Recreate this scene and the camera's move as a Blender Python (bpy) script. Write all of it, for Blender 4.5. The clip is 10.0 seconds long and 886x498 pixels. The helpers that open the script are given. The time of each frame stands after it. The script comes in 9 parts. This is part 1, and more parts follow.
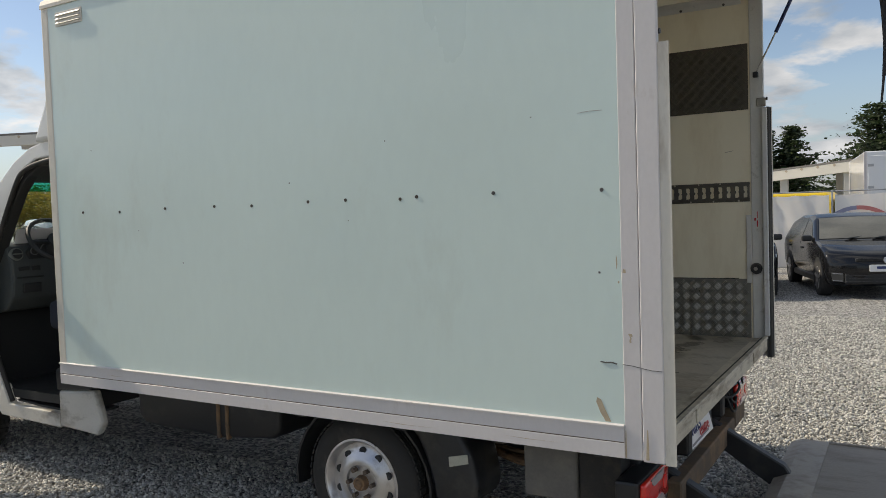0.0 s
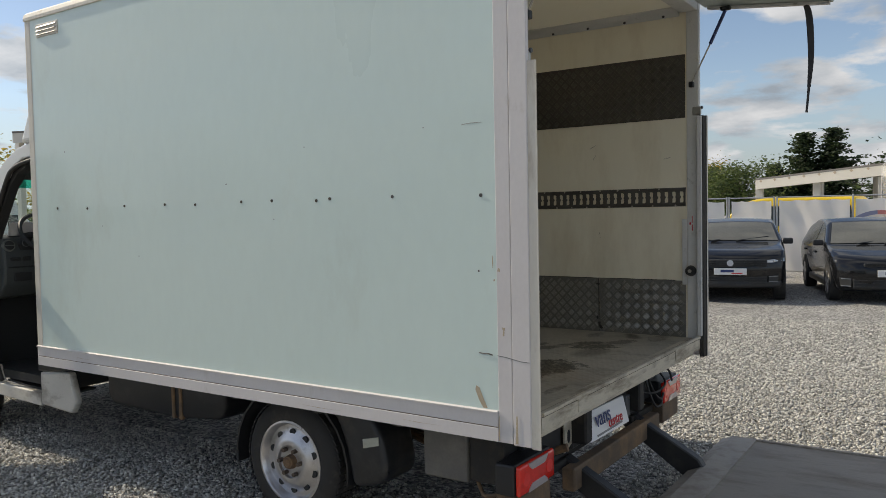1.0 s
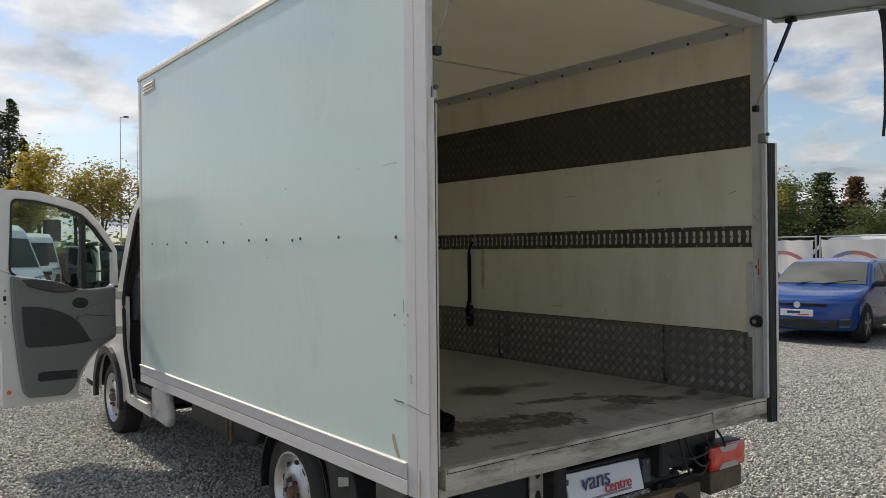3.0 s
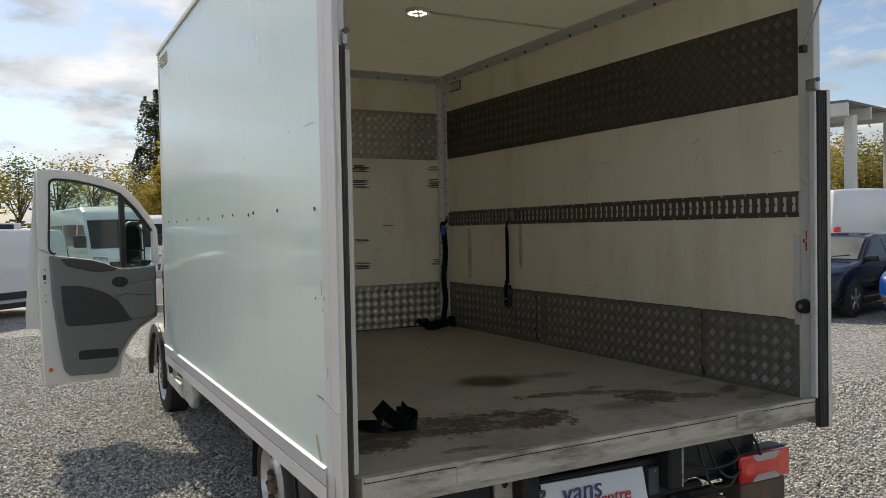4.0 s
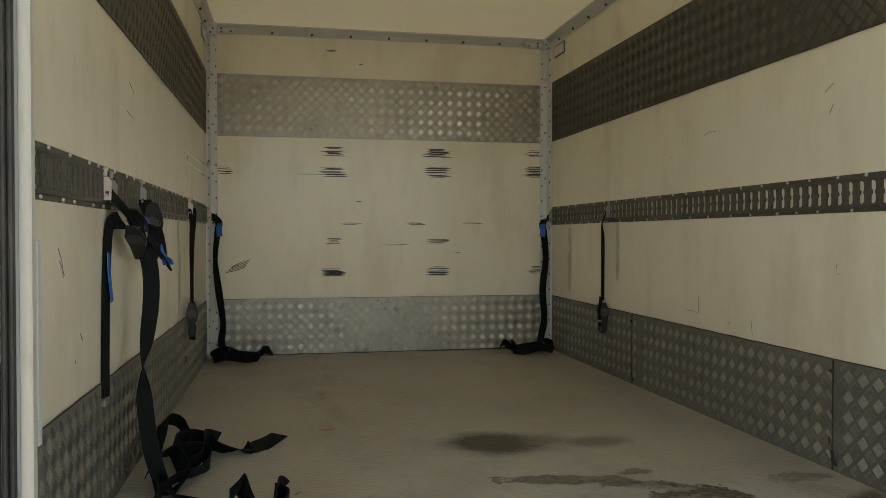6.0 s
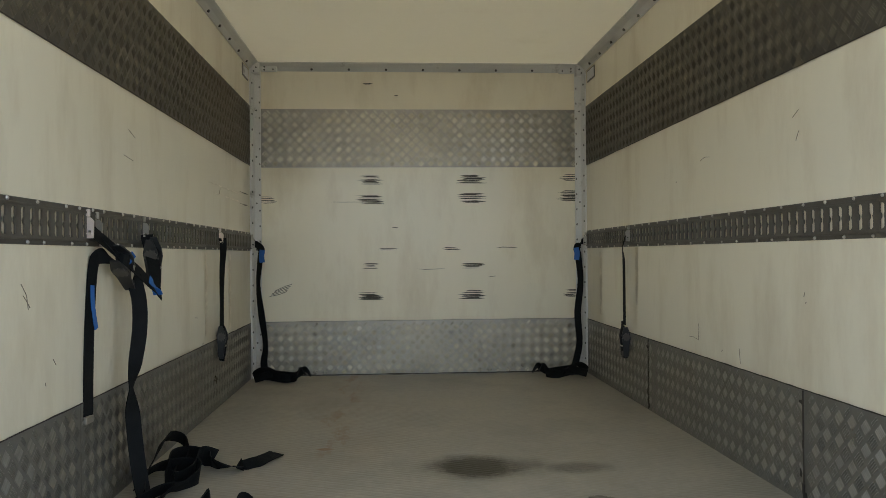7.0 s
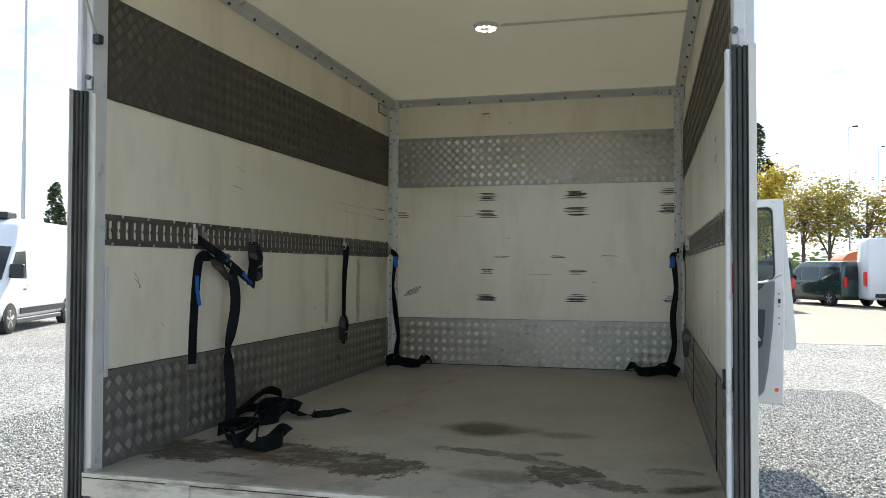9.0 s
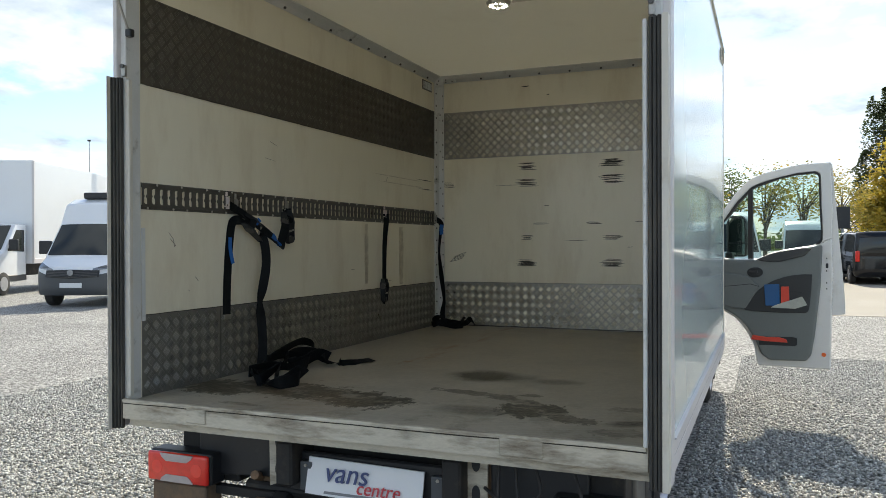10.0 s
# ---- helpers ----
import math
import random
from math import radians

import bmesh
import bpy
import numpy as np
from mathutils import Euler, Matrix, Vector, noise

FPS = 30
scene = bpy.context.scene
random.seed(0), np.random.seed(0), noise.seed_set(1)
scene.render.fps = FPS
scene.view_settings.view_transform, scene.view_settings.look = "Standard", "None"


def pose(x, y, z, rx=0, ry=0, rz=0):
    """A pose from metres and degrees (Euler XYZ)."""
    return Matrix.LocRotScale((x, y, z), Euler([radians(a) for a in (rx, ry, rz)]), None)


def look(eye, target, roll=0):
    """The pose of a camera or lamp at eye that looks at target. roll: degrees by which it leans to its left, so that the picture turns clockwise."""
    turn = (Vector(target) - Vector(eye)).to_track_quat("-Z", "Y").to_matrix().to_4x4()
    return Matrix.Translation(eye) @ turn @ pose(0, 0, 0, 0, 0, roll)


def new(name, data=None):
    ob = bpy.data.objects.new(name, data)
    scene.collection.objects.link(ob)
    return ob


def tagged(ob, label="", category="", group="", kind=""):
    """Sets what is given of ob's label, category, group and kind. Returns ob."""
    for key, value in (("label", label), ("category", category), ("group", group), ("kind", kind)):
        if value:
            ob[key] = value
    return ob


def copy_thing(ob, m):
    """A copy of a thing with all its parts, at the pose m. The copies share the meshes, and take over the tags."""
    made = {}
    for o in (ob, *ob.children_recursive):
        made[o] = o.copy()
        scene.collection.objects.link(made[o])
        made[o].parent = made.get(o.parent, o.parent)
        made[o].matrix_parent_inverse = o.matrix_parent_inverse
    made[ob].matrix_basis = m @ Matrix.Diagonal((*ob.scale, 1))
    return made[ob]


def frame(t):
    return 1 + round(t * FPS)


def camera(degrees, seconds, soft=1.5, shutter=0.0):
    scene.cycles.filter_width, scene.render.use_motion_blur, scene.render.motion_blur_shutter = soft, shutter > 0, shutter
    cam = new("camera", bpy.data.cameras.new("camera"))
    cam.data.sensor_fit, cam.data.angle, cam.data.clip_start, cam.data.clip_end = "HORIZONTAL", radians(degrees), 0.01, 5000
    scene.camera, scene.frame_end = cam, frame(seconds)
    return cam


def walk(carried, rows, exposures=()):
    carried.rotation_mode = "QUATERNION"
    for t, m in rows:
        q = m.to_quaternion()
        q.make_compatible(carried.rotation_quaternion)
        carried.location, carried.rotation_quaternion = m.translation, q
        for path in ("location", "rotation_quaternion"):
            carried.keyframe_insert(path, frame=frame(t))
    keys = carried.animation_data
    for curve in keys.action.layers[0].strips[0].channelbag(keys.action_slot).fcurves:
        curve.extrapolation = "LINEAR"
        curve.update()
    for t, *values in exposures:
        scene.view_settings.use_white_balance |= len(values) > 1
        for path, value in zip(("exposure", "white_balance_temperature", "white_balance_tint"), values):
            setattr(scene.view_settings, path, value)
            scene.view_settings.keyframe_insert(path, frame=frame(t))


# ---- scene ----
cam = camera(58.9, 10.0, 0.6)
PATH = [
    (0, (0.032, 0.01, 1.667), (-0.991, 1.726, 1.579), -1.9),
    (0.5, (0.369, 0.066, 1.684), (-0.663, 1.777, 1.592), -1.3),
    (1, (0.716, 0.095, 1.667), (-0.399, 1.752, 1.577), -1.1),
    (1.5, (1.054, 0.21, 1.654), (-0.183, 1.778, 1.564), -0.9),
    (2, (1.328, 0.412, 1.647), (0.03, 1.931, 1.551), -0.2),
    (2.5, (1.532, 0.745, 1.656), (0.052, 2.09, 1.623), -0.0),
    (2.7, (1.598, 0.883, 1.67), (0.069, 2.172, 1.673), -0.3),
    (3.8, (1.725, 1.841, 1.723), (-0.008, 2.835, 1.636), -1.0),
    (4, (1.669, 2.003, 1.662), (-0.096, 2.942, 1.61), -1.1),
    (4.5, (1.49, 2.487, 1.617), (-0.328, 3.326, 1.586), -1.5),
    (4.6, (1.442, 2.573, 1.614), (-0.384, 3.391, 1.587), -1.6),
    (5, (1.234, 2.844, 1.607), (-0.622, 3.584, 1.573), -1.4),
    (5.5, (0.989, 3.145, 1.59), (-0.91, 3.772, 1.546), -1.0),
    (6, (0.88, 3.466, 1.608), (-1.083, 3.85, 1.575), 0.0),
    (7.3, (1.138, 4.066, 1.664), (-0.862, 4.103, 1.682), -0.3),
    (7.5, (1.192, 4.179, 1.672), (-0.807, 4.138, 1.687), -0.0),
    (8, (1.4, 4.438, 1.624), (-0.59, 4.233, 1.646), -0.6),
    (8.5, (1.626, 4.698, 1.623), (-0.345, 4.357, 1.644), 0.2),
    (9, (1.757, 5.001, 1.601), (-0.178, 4.495, 1.649), 0.2),
    (9.5, (1.856, 5.3, 1.566), (-0.044, 4.679, 1.611), 0.1),
    (10, (1.93, 5.606, 1.515), (0.081, 4.843, 1.505), -0.2),
]
EXPOSURES = [(0.0, 0.26, 7650, 9), (2.7, 0.26, 7600, 9), (4.0, 0.32, 7700, 9), (5.0, 0.74, 8400, 7), (6.0, 1.45, 8900, 6), (7.5, 1.80, 7100, 6), (8.0, 1.86, 7100, 6), (8.5, 1.92, 6480, 5), (9.1, 1.35, 6900, 5), (9.5, 1.3, 7000, 5), (10.0, 0.95, 7200, 5)]
walk(cam, [(t, look(eye, target, roll)) for t, eye, target, roll in PATH], EXPOSURES)


# ---- world, sun, exposure ----
SUN_DIR = Vector((1.0, 0.106, -0.775)).normalized()      # the way the sunlight travels
sun_from = -SUN_DIR
world = bpy.data.worlds.new("sky_world")
scene.world = world
world.use_nodes = True
wn, wl = world.node_tree.nodes, world.node_tree.links
wn.clear()


def wnode(kind, **values):
    n = wn.new(kind)
    for k, v in values.items():
        n.inputs[k].default_value = v
    return n


sky = wn.new("ShaderNodeTexSky")
sky.sky_type = "NISHITA"
sky.sun_disc = False
sky.sun_elevation = math.asin(sun_from.z)
sky.sun_rotation = math.atan2(sun_from.x, sun_from.y)
sky.air_density, sky.dust_density, sky.ozone_density = 1.0, 0.3, 2.0
coord = wn.new("ShaderNodeTexCoord")
split = wn.new("ShaderNodeSeparateXYZ")
wl.new(coord.outputs["Generated"], split.inputs[0])
lift = wn.new("ShaderNodeMath"); lift.operation = "MAXIMUM"
lift.inputs[1].default_value = 0.0
wl.new(split.outputs["Z"], lift.inputs[0])
add = wn.new("ShaderNodeMath"); add.operation = "ADD"; add.inputs[1].default_value = 0.22
wl.new(lift.outputs[0], add.inputs[0])
flat = wn.new("ShaderNodeCombineXYZ")
for axis in "XY":
    d = wn.new("ShaderNodeMath"); d.operation = "DIVIDE"
    wl.new(split.outputs[axis], d.inputs[0]); wl.new(add.outputs[0], d.inputs[1])
    wl.new(d.outputs[0], flat.inputs[axis])
cloud = wnode("ShaderNodeTexNoise", Scale=1.9, Detail=11.0, Roughness=0.56, Distortion=0.15)
wl.new(flat.outputs[0], cloud.inputs["Vector"])
cover = wn.new("ShaderNodeValToRGB")
cover.color_ramp.elements[0].position, cover.color_ramp.elements[1].position = 0.47, 0.545
wl.new(cloud.outputs["Fac"], cover.inputs[0])
shade = wnode("ShaderNodeTexNoise", Scale=2.6, Detail=6.0, Roughness=0.55)
wl.new(flat.outputs[0], shade.inputs["Vector"])
tone = wn.new("ShaderNodeValToRGB")
tone.color_ramp.elements[0].position, tone.color_ramp.elements[1].position = 0.35, 0.62
tone.color_ramp.elements[0].color = (2.1, 2.6, 3.4, 1)
tone.color_ramp.elements[1].color = (4.6, 5.0, 5.8, 1)
wl.new(shade.outputs["Fac"], tone.inputs[0])
mix = wn.new("ShaderNodeMix"); mix.data_type = "RGBA"
wl.new(cover.outputs["Color"], mix.inputs[0])

haze = wn.new("ShaderNodeMapRange")
haze.inputs["From Min"].default_value, haze.inputs["From Max"].default_value = 0.0, 0.14
haze.inputs["To Min"].default_value, haze.inputs["To Max"].default_value = 0.7, 0.0
wl.new(split.outputs["Z"], haze.inputs["Value"])
pale = wn.new("ShaderNodeMix"); pale.data_type = "RGBA"
pale.inputs[7].default_value = (1.95, 2.5, 3.5, 1)
wl.new(haze.outputs[0], pale.inputs[0]); wl.new(sky.outputs[0], pale.inputs[6])
toward = wn.new("ShaderNodeVectorMath"); toward.operation = "DOT_PRODUCT"
toward.inputs[1].default_value = sun_from
wl.new(coord.outputs["Generated"], toward.inputs[0])
glow = wn.new("ShaderNodeMapRange")
glow.inputs["From Min"].default_value, glow.inputs["From Max"].default_value = 0.3, 0.85
glow.inputs["To Min"].default_value, glow.inputs["To Max"].default_value = 0.80, 1.06
side = wn.new("ShaderNodeMath"); side.operation = "ABSOLUTE"      # clouds are brightest towards the sun and, front-lit, opposite it
wl.new(toward.outputs["Value"], side.inputs[0])
wl.new(side.outputs[0], glow.inputs["Value"])
lit = wn.new("ShaderNodeVectorMath"); lit.operation = "SCALE"
wl.new(tone.outputs["Color"], lit.inputs[0]); wl.new(glow.outputs[0], lit.inputs["Scale"])
back = wn.new("ShaderNodeBackground"); back.inputs["Strength"].default_value = 0.15
dim = wn.new("ShaderNodeMapRange")
dim.inputs["From Min"].default_value, dim.inputs["From Max"].default_value = -0.6, 0.25
dim.inputs["To Min"].default_value, dim.inputs["To Max"].default_value = 0.84, 0.68
wl.new(toward.outputs["Value"], dim.inputs["Value"])
blue = wn.new("ShaderNodeVectorMath"); blue.operation = "SCALE"
wl.new(pale.outputs[2], blue.inputs[0]); wl.new(dim.outputs[0], blue.inputs["Scale"])
deep = wn.new("ShaderNodeVectorMath"); deep.operation = "MULTIPLY"; deep.inputs[1].default_value = (0.92, 0.94, 1.05)
wl.new(blue.outputs[0], deep.inputs[0])
wl.new(deep.outputs[0], mix.inputs[6])
wl.new(lit.outputs[0], mix.inputs[7])
wl.new(mix.outputs[2], back.inputs["Color"])
wout = wn.new("ShaderNodeOutputWorld")
wl.new(back.outputs[0], wout.inputs[0])

sun_data = bpy.data.lights.new("sun", "SUN")
sun_data.energy, sun_data.angle, sun_data.color = 3.2, radians(0.53), (1.0, 0.95, 0.87)
sun = new("sun", sun_data)
sun.matrix_world = look((0, 0, 60), Vector((0, 0, 60)) + SUN_DIR)


# ---- materials ----
def material(name, colour, rough=0.6, metal=0.0, vary=0.06, scale=6.0, bump=0.0, bump_scale=60.0, dirt=None, dirt_at=(0.55, 0.75), dirt_scale=2.5,
             coat=0.0, stretch=(1, 1, 1), island=0.0, piece=0.0, spec=0.5):
    """A principled surface: base colour varied by noise at two scales, optional dirt blotches and fine bump."""
    m = bpy.data.materials.new(name)
    m.use_nodes = True
    nt = m.node_tree
    n, l = nt.nodes, nt.links
    b = n["Principled BSDF"]
    b.inputs["Roughness"].default_value, b.inputs["Metallic"].default_value = rough, metal
    b.inputs["Specular IOR Level"].default_value = spec
    b.inputs["Coat Weight"].default_value, b.inputs["Coat Roughness"].default_value = coat, 0.06
    tc, mp = n.new("ShaderNodeTexCoord"), n.new("ShaderNodeMapping")
    geo = n.new("ShaderNodeNewGeometry")
    l.new(geo.outputs["Position"], mp.inputs["Vector"])
    mp.inputs["Scale"].default_value = stretch
    big, fine = n.new("ShaderNodeTexNoise"), n.new("ShaderNodeTexNoise")
    big.inputs["Scale"].default_value, big.inputs["Detail"].default_value = scale, 6
    fine.inputs["Scale"].default_value, fine.inputs["Detail"].default_value = scale * 14, 4
    for t in (big, fine):
        l.new(mp.outputs[0], t.inputs["Vector"])
    c0 = [max(0.0, v * (1 - 2.2 * vary)) for v in colour]
    c1 = [min(1.0, v * (1 + 2.2 * vary)) for v in colour]
    ramp = n.new("ShaderNodeMix"); ramp.data_type = "RGBA"
    ramp.inputs[6].default_value, ramp.inputs[7].default_value = (*c0, 1), (*c1, 1)
    avg = n.new("ShaderNodeMath"); avg.operation = "MULTIPLY_ADD"
    avg.inputs[1].default_value = 0.45
    half = n.new("ShaderNodeMath"); half.operation = "MULTIPLY"; half.inputs[1].default_value = 0.55
    l.new(big.outputs["Fac"], half.inputs[0]); l.new(fine.outputs["Fac"], avg.inputs[0]); l.new(half.outputs[0], avg.inputs[2])
    last = avg.outputs[0]
    if island or piece:
        rnd = n.new("ShaderNodeObjectInfo").outputs["Random"] if piece else geo.outputs["Random Per Island"]
        k = piece or island
        sh = n.new("ShaderNodeMath"); sh.operation = "MULTIPLY_ADD"
        sh.inputs[1].default_value, sh.inputs[2].default_value = k, -k / 2
        l.new(rnd, sh.inputs[0])
        s2 = n.new("ShaderNodeMath"); s2.operation = "ADD"
        l.new(sh.outputs[0], s2.inputs[0]); l.new(last, s2.inputs[1])
        last = s2.outputs[0]
    l.new(last, ramp.inputs[0])
    out = ramp.outputs[2]
    if dirt:
        dn = n.new("ShaderNodeTexNoise")
        dn.inputs["Scale"].default_value, dn.inputs["Detail"].default_value, dn.inputs["Roughness"].default_value = dirt_scale, 9, 0.65
        l.new(mp.outputs[0], dn.inputs["Vector"])
        dr = n.new("ShaderNodeMapRange")
        dr.inputs["From Min"].default_value, dr.inputs["From Max"].default_value = dirt_at
        l.new(dn.outputs["Fac"], dr.inputs["Value"])
        dm = n.new("ShaderNodeMix"); dm.data_type = "RGBA"
        dm.inputs[7].default_value = (*dirt, 1)
        l.new(dr.outputs[0], dm.inputs[0]); l.new(out, dm.inputs[6])
        out = dm.outputs[2]
    l.new(out, b.inputs["Base Color"])
    rr = n.new("ShaderNodeMapRange")
    rr.inputs["To Min"].default_value, rr.inputs["To Max"].default_value = max(0.02, rough * 0.8), min(1.0, rough * 1.2)
    l.new(big.outputs["Fac"], rr.inputs["Value"]); l.new(rr.outputs[0], b.inputs["Roughness"])
    if bump:
        bn = n.new("ShaderNodeTexNoise")
        bn.inputs["Scale"].default_value, bn.inputs["Detail"].default_value = bump_scale, 6
        l.new(mp.outputs[0], bn.inputs["Vector"])
        bu = n.new("ShaderNodeBump")
        bu.inputs["Strength"].default_value, bu.inputs["Distance"].default_value = bump, 0.01
        l.new(bn.outputs["Fac"], bu.inputs["Height"]); l.new(bu.outputs[0], b.inputs["Normal"])
    return m


def glass_material(name, tint=(0.75, 0.85, 0.82), rough=0.0):
    m = bpy.data.materials.new(name)
    m.use_nodes = True
    n, l = m.node_tree.nodes, m.node_tree.links
    n.clear()
    tr, gl, mx, o = n.new("ShaderNodeBsdfTransparent"), n.new("ShaderNodeBsdfGlossy"), n.new("ShaderNodeMixShader"), n.new("ShaderNodeOutputMaterial")
    lw = n.new("ShaderNodeLayerWeight"); lw.inputs["Blend"].default_value = 0.5
    pw = n.new("ShaderNodeMath"); pw.operation = "POWER"; pw.inputs[1].default_value = 4.0
    fr = n.new("ShaderNodeMath"); fr.operation = "MULTIPLY_ADD"; fr.inputs[1].default_value, fr.inputs[2].default_value = 0.55, 0.03
    l.new(lw.outputs["Facing"], pw.inputs[0]); l.new(pw.outputs[0], fr.inputs[0])
    tr.inputs["Color"].default_value = (*tint, 1)
    gl.inputs["Roughness"].default_value = 0.02
    l.new(fr.outputs[0], mx.inputs[0]); l.new(tr.outputs[0], mx.inputs[1]); l.new(gl.outputs[0], mx.inputs[2]); l.new(mx.outputs[0], o.inputs[0])
    return m


def translucent(m, share):
    """Let a share of the light pass through the skin."""
    n, l = m.node_tree.nodes, m.node_tree.links
    tr, mx = n.new("ShaderNodeBsdfTranslucent"), n.new("ShaderNodeMixShader")
    tr.inputs["Color"].default_value = (1.0, 0.985, 0.93, 1)
    mx.inputs[0].default_value = share
    l.new(n["Principled BSDF"].outputs[0], mx.inputs[1]); l.new(tr.outputs[0], mx.inputs[2])
    l.new(mx.outputs[0], n["Material Output"].inputs[0])
    return m


M = {}
M["panel_mint"] = material("mint_gelcoat_panel", (0.625, 0.745, 0.70), 0.3, vary=0.03, scale=1.3, bump=0.05, bump_scale=3, dirt=(0.50, 0.56, 0.50), dirt_at=(0.58, 0.9), dirt_scale=1.6, coat=0.45, stretch=(1, 1, 0.45))
M["panel_mint"].node_tree.nodes["Principled BSDF"].inputs["Coat Roughness"].default_value = 0.07


def drawn_waves(m, scale, stretch, depth):
    """Long shallow waves in a clear coat."""
    n, l = m.node_tree.nodes, m.node_tree.links
    geo, mp, t, bu = n.new("ShaderNodeNewGeometry"), n.new("ShaderNodeMapping"), n.new("ShaderNodeTexNoise"), n.new("ShaderNodeBump")
    mp.inputs["Scale"].default_value = stretch
    t.inputs["Scale"].default_value, t.inputs["Detail"].default_value = scale, 3
    bu.inputs["Strength"].default_value, bu.inputs["Distance"].default_value = 1.0, depth
    l.new(geo.outputs["Position"], mp.inputs["Vector"]); l.new(mp.outputs[0], t.inputs["Vector"])
    l.new(t.outputs["Fac"], bu.inputs["Height"]); l.new(bu.outputs[0], n["Principled BSDF"].inputs["Coat Normal"])


drawn_waves(M["panel_mint"], 9.0, (1.0, 1.0, 0.16), 0.0022)
# right panel: bluish sky reflection is tinted into the base colour
M["panel_sky_tint"] = material("sky_tinted_panel", (0.595, 0.70, 0.69), 0.2, vary=0.02, scale=1.3, bump=0.03, bump_scale=2.5, coat=0.6)
M["alu_trim"] = material("painted_aluminium_trim", (0.64, 0.61, 0.60), 0.42, vary=0.05, scale=5, dirt=(0.42, 0.37, 0.32), dirt_at=(0.62, 0.85), dirt_scale=5, stretch=(1, 1, 0.5))
M["alu_white"] = material("cream_white_profile", (0.66, 0.62, 0.54), 0.45, vary=0.06, scale=6, dirt=(0.36, 0.29, 0.20), dirt_at=(0.54, 0.78), dirt_scale=7, stretch=(1, 0.6, 0.3))
M["alu_inner"] = material("grey_aluminium_corner", (0.66, 0.655, 0.63), 0.45, vary=0.07, scale=8, dirt=(0.24, 0.22, 0.18), dirt_at=(0.6, 0.8), dirt_scale=9)
M["panel_flap"] = material("grey_green_flap", (0.40, 0.46, 0.42), 0.35, vary=0.03, scale=1.5, dirt=(0.30, 0.33, 0.28), dirt_at=(0.55, 0.9), dirt_scale=1.8)
def floor_material():
    """Dusty ribbed floor: fine relief, damp blotches across the rear metre, two oily stains and faint rust streaks."""
    m = material("dusty_cargo_floor", (0.415, 0.372, 0.298), 0.48, spec=0.5, vary=0.16, scale=3.0, dirt=(0.29, 0.262, 0.212), dirt_at=(0.47, 0.80), dirt_scale=2.1)
    n, l = m.node_tree.nodes, m.node_tree.links
    b = n["Principled BSDF"]
    base = b.inputs["Base Color"].links[0].from_socket
    geo = n.new("ShaderNodeNewGeometry")
    sep = n.new("ShaderNodeSeparateXYZ"); l.new(geo.outputs["Position"], sep.inputs[0])

    def math_node(op, a, c=None, k=None):
        q = n.new("ShaderNodeMath"); q.operation = op
        for i, v in enumerate((a, c, k)):
            if v is None:
                continue
            if isinstance(v, (int, float)):
                q.inputs[i].default_value = v
            else:
                l.new(v, q.inputs[i])
        return q.outputs[0]

    def noise_of(scale, detail, stretch=(1, 1, 1), rough=0.6):
        mp = n.new("ShaderNodeMapping"); mp.inputs["Scale"].default_value = stretch
        l.new(geo.outputs["Position"], mp.inputs["Vector"])
        t = n.new("ShaderNodeTexNoise")
        t.inputs["Scale"].default_value, t.inputs["Detail"].default_value, t.inputs["Roughness"].default_value = scale, detail, rough
        l.new(mp.outputs[0], t.inputs["Vector"])
        return t.outputs["Fac"]

    def step(v, lo, hi):
        r = n.new("ShaderNodeMapRange"); r.interpolation_type = "SMOOTHSTEP"
        r.inputs["From Min"].default_value, r.inputs["From Max"].default_value = lo, hi
        l.new(v, r.inputs["Value"])
        return r.outputs[0]

    edge, fray, weave = noise_of(3.6, 7, (1, 1, 1), 0.62), noise_of(19.0, 8, (0.7, 1.0, 1), 0.74), noise_of(60.0, 2, (1.6, 0.6, 1), 0.5)
    gaps = math_node("SUBTRACT", 1.0, math_node("MULTIPLY", step(noise_of(8.5, 7, (0.9, 0.7, 1), 0.7), 0.50, 0.60), 0.55))
    mottle = noise_of(34.0, 6, (1, 1, 1), 0.75)
    grime = math_node("MULTIPLY", math_node("MULTIPLY", step(sep.outputs["X"], -1.9, -0.95), step(noise_of(6.5, 9, (0.8, 0.9, 1), 0.72), 0.50, 0.64)), 0.34)
    total = grime

    def spot(cx, cy, rx, ry, k, sharp, turn=0.0):
        """An uneven stain: sharp ones are damp and end at a frayed line, the others are oily and fade out."""
        ox, oy = math_node("SUBTRACT", sep.outputs["X"], cx), math_node("SUBTRACT", sep.outputs["Y"], cy)
        ct, sn = math.cos(turn), math.sin(turn)
        dx = math_node("DIVIDE", math_node("ADD", math_node("MULTIPLY", ox, ct), math_node("MULTIPLY", oy, sn)), rx)
        dy = math_node("DIVIDE", math_node("SUBTRACT", math_node("MULTIPLY", oy, ct), math_node("MULTIPLY", ox, sn)), ry)
        d = math_node("SQRT", math_node("ADD", math_node("MULTIPLY", dx, dx), math_node("MULTIPLY", dy, dy)))
        d = math_node("ADD", d, math_node("MULTIPLY", math_node("SUBTRACT", edge, 0.5), 1.5 if sharp else 1.1))
        if sharp:
            d = math_node("ADD", d, math_node("MULTIPLY", math_node("SUBTRACT", fray, 0.5), 2.3))
            inside = math_node("SUBTRACT", 1.0, step(d, 0.88, 0.97))
            rim = math_node("MULTIPLY", math_node("MULTIPLY", inside, step(d, 0.62, 0.90)), 0.35)
            body = math_node("MULTIPLY", math_node("MULTIPLY", inside, gaps), math_node("MULTIPLY_ADD", weave, 1.1, 0.40))
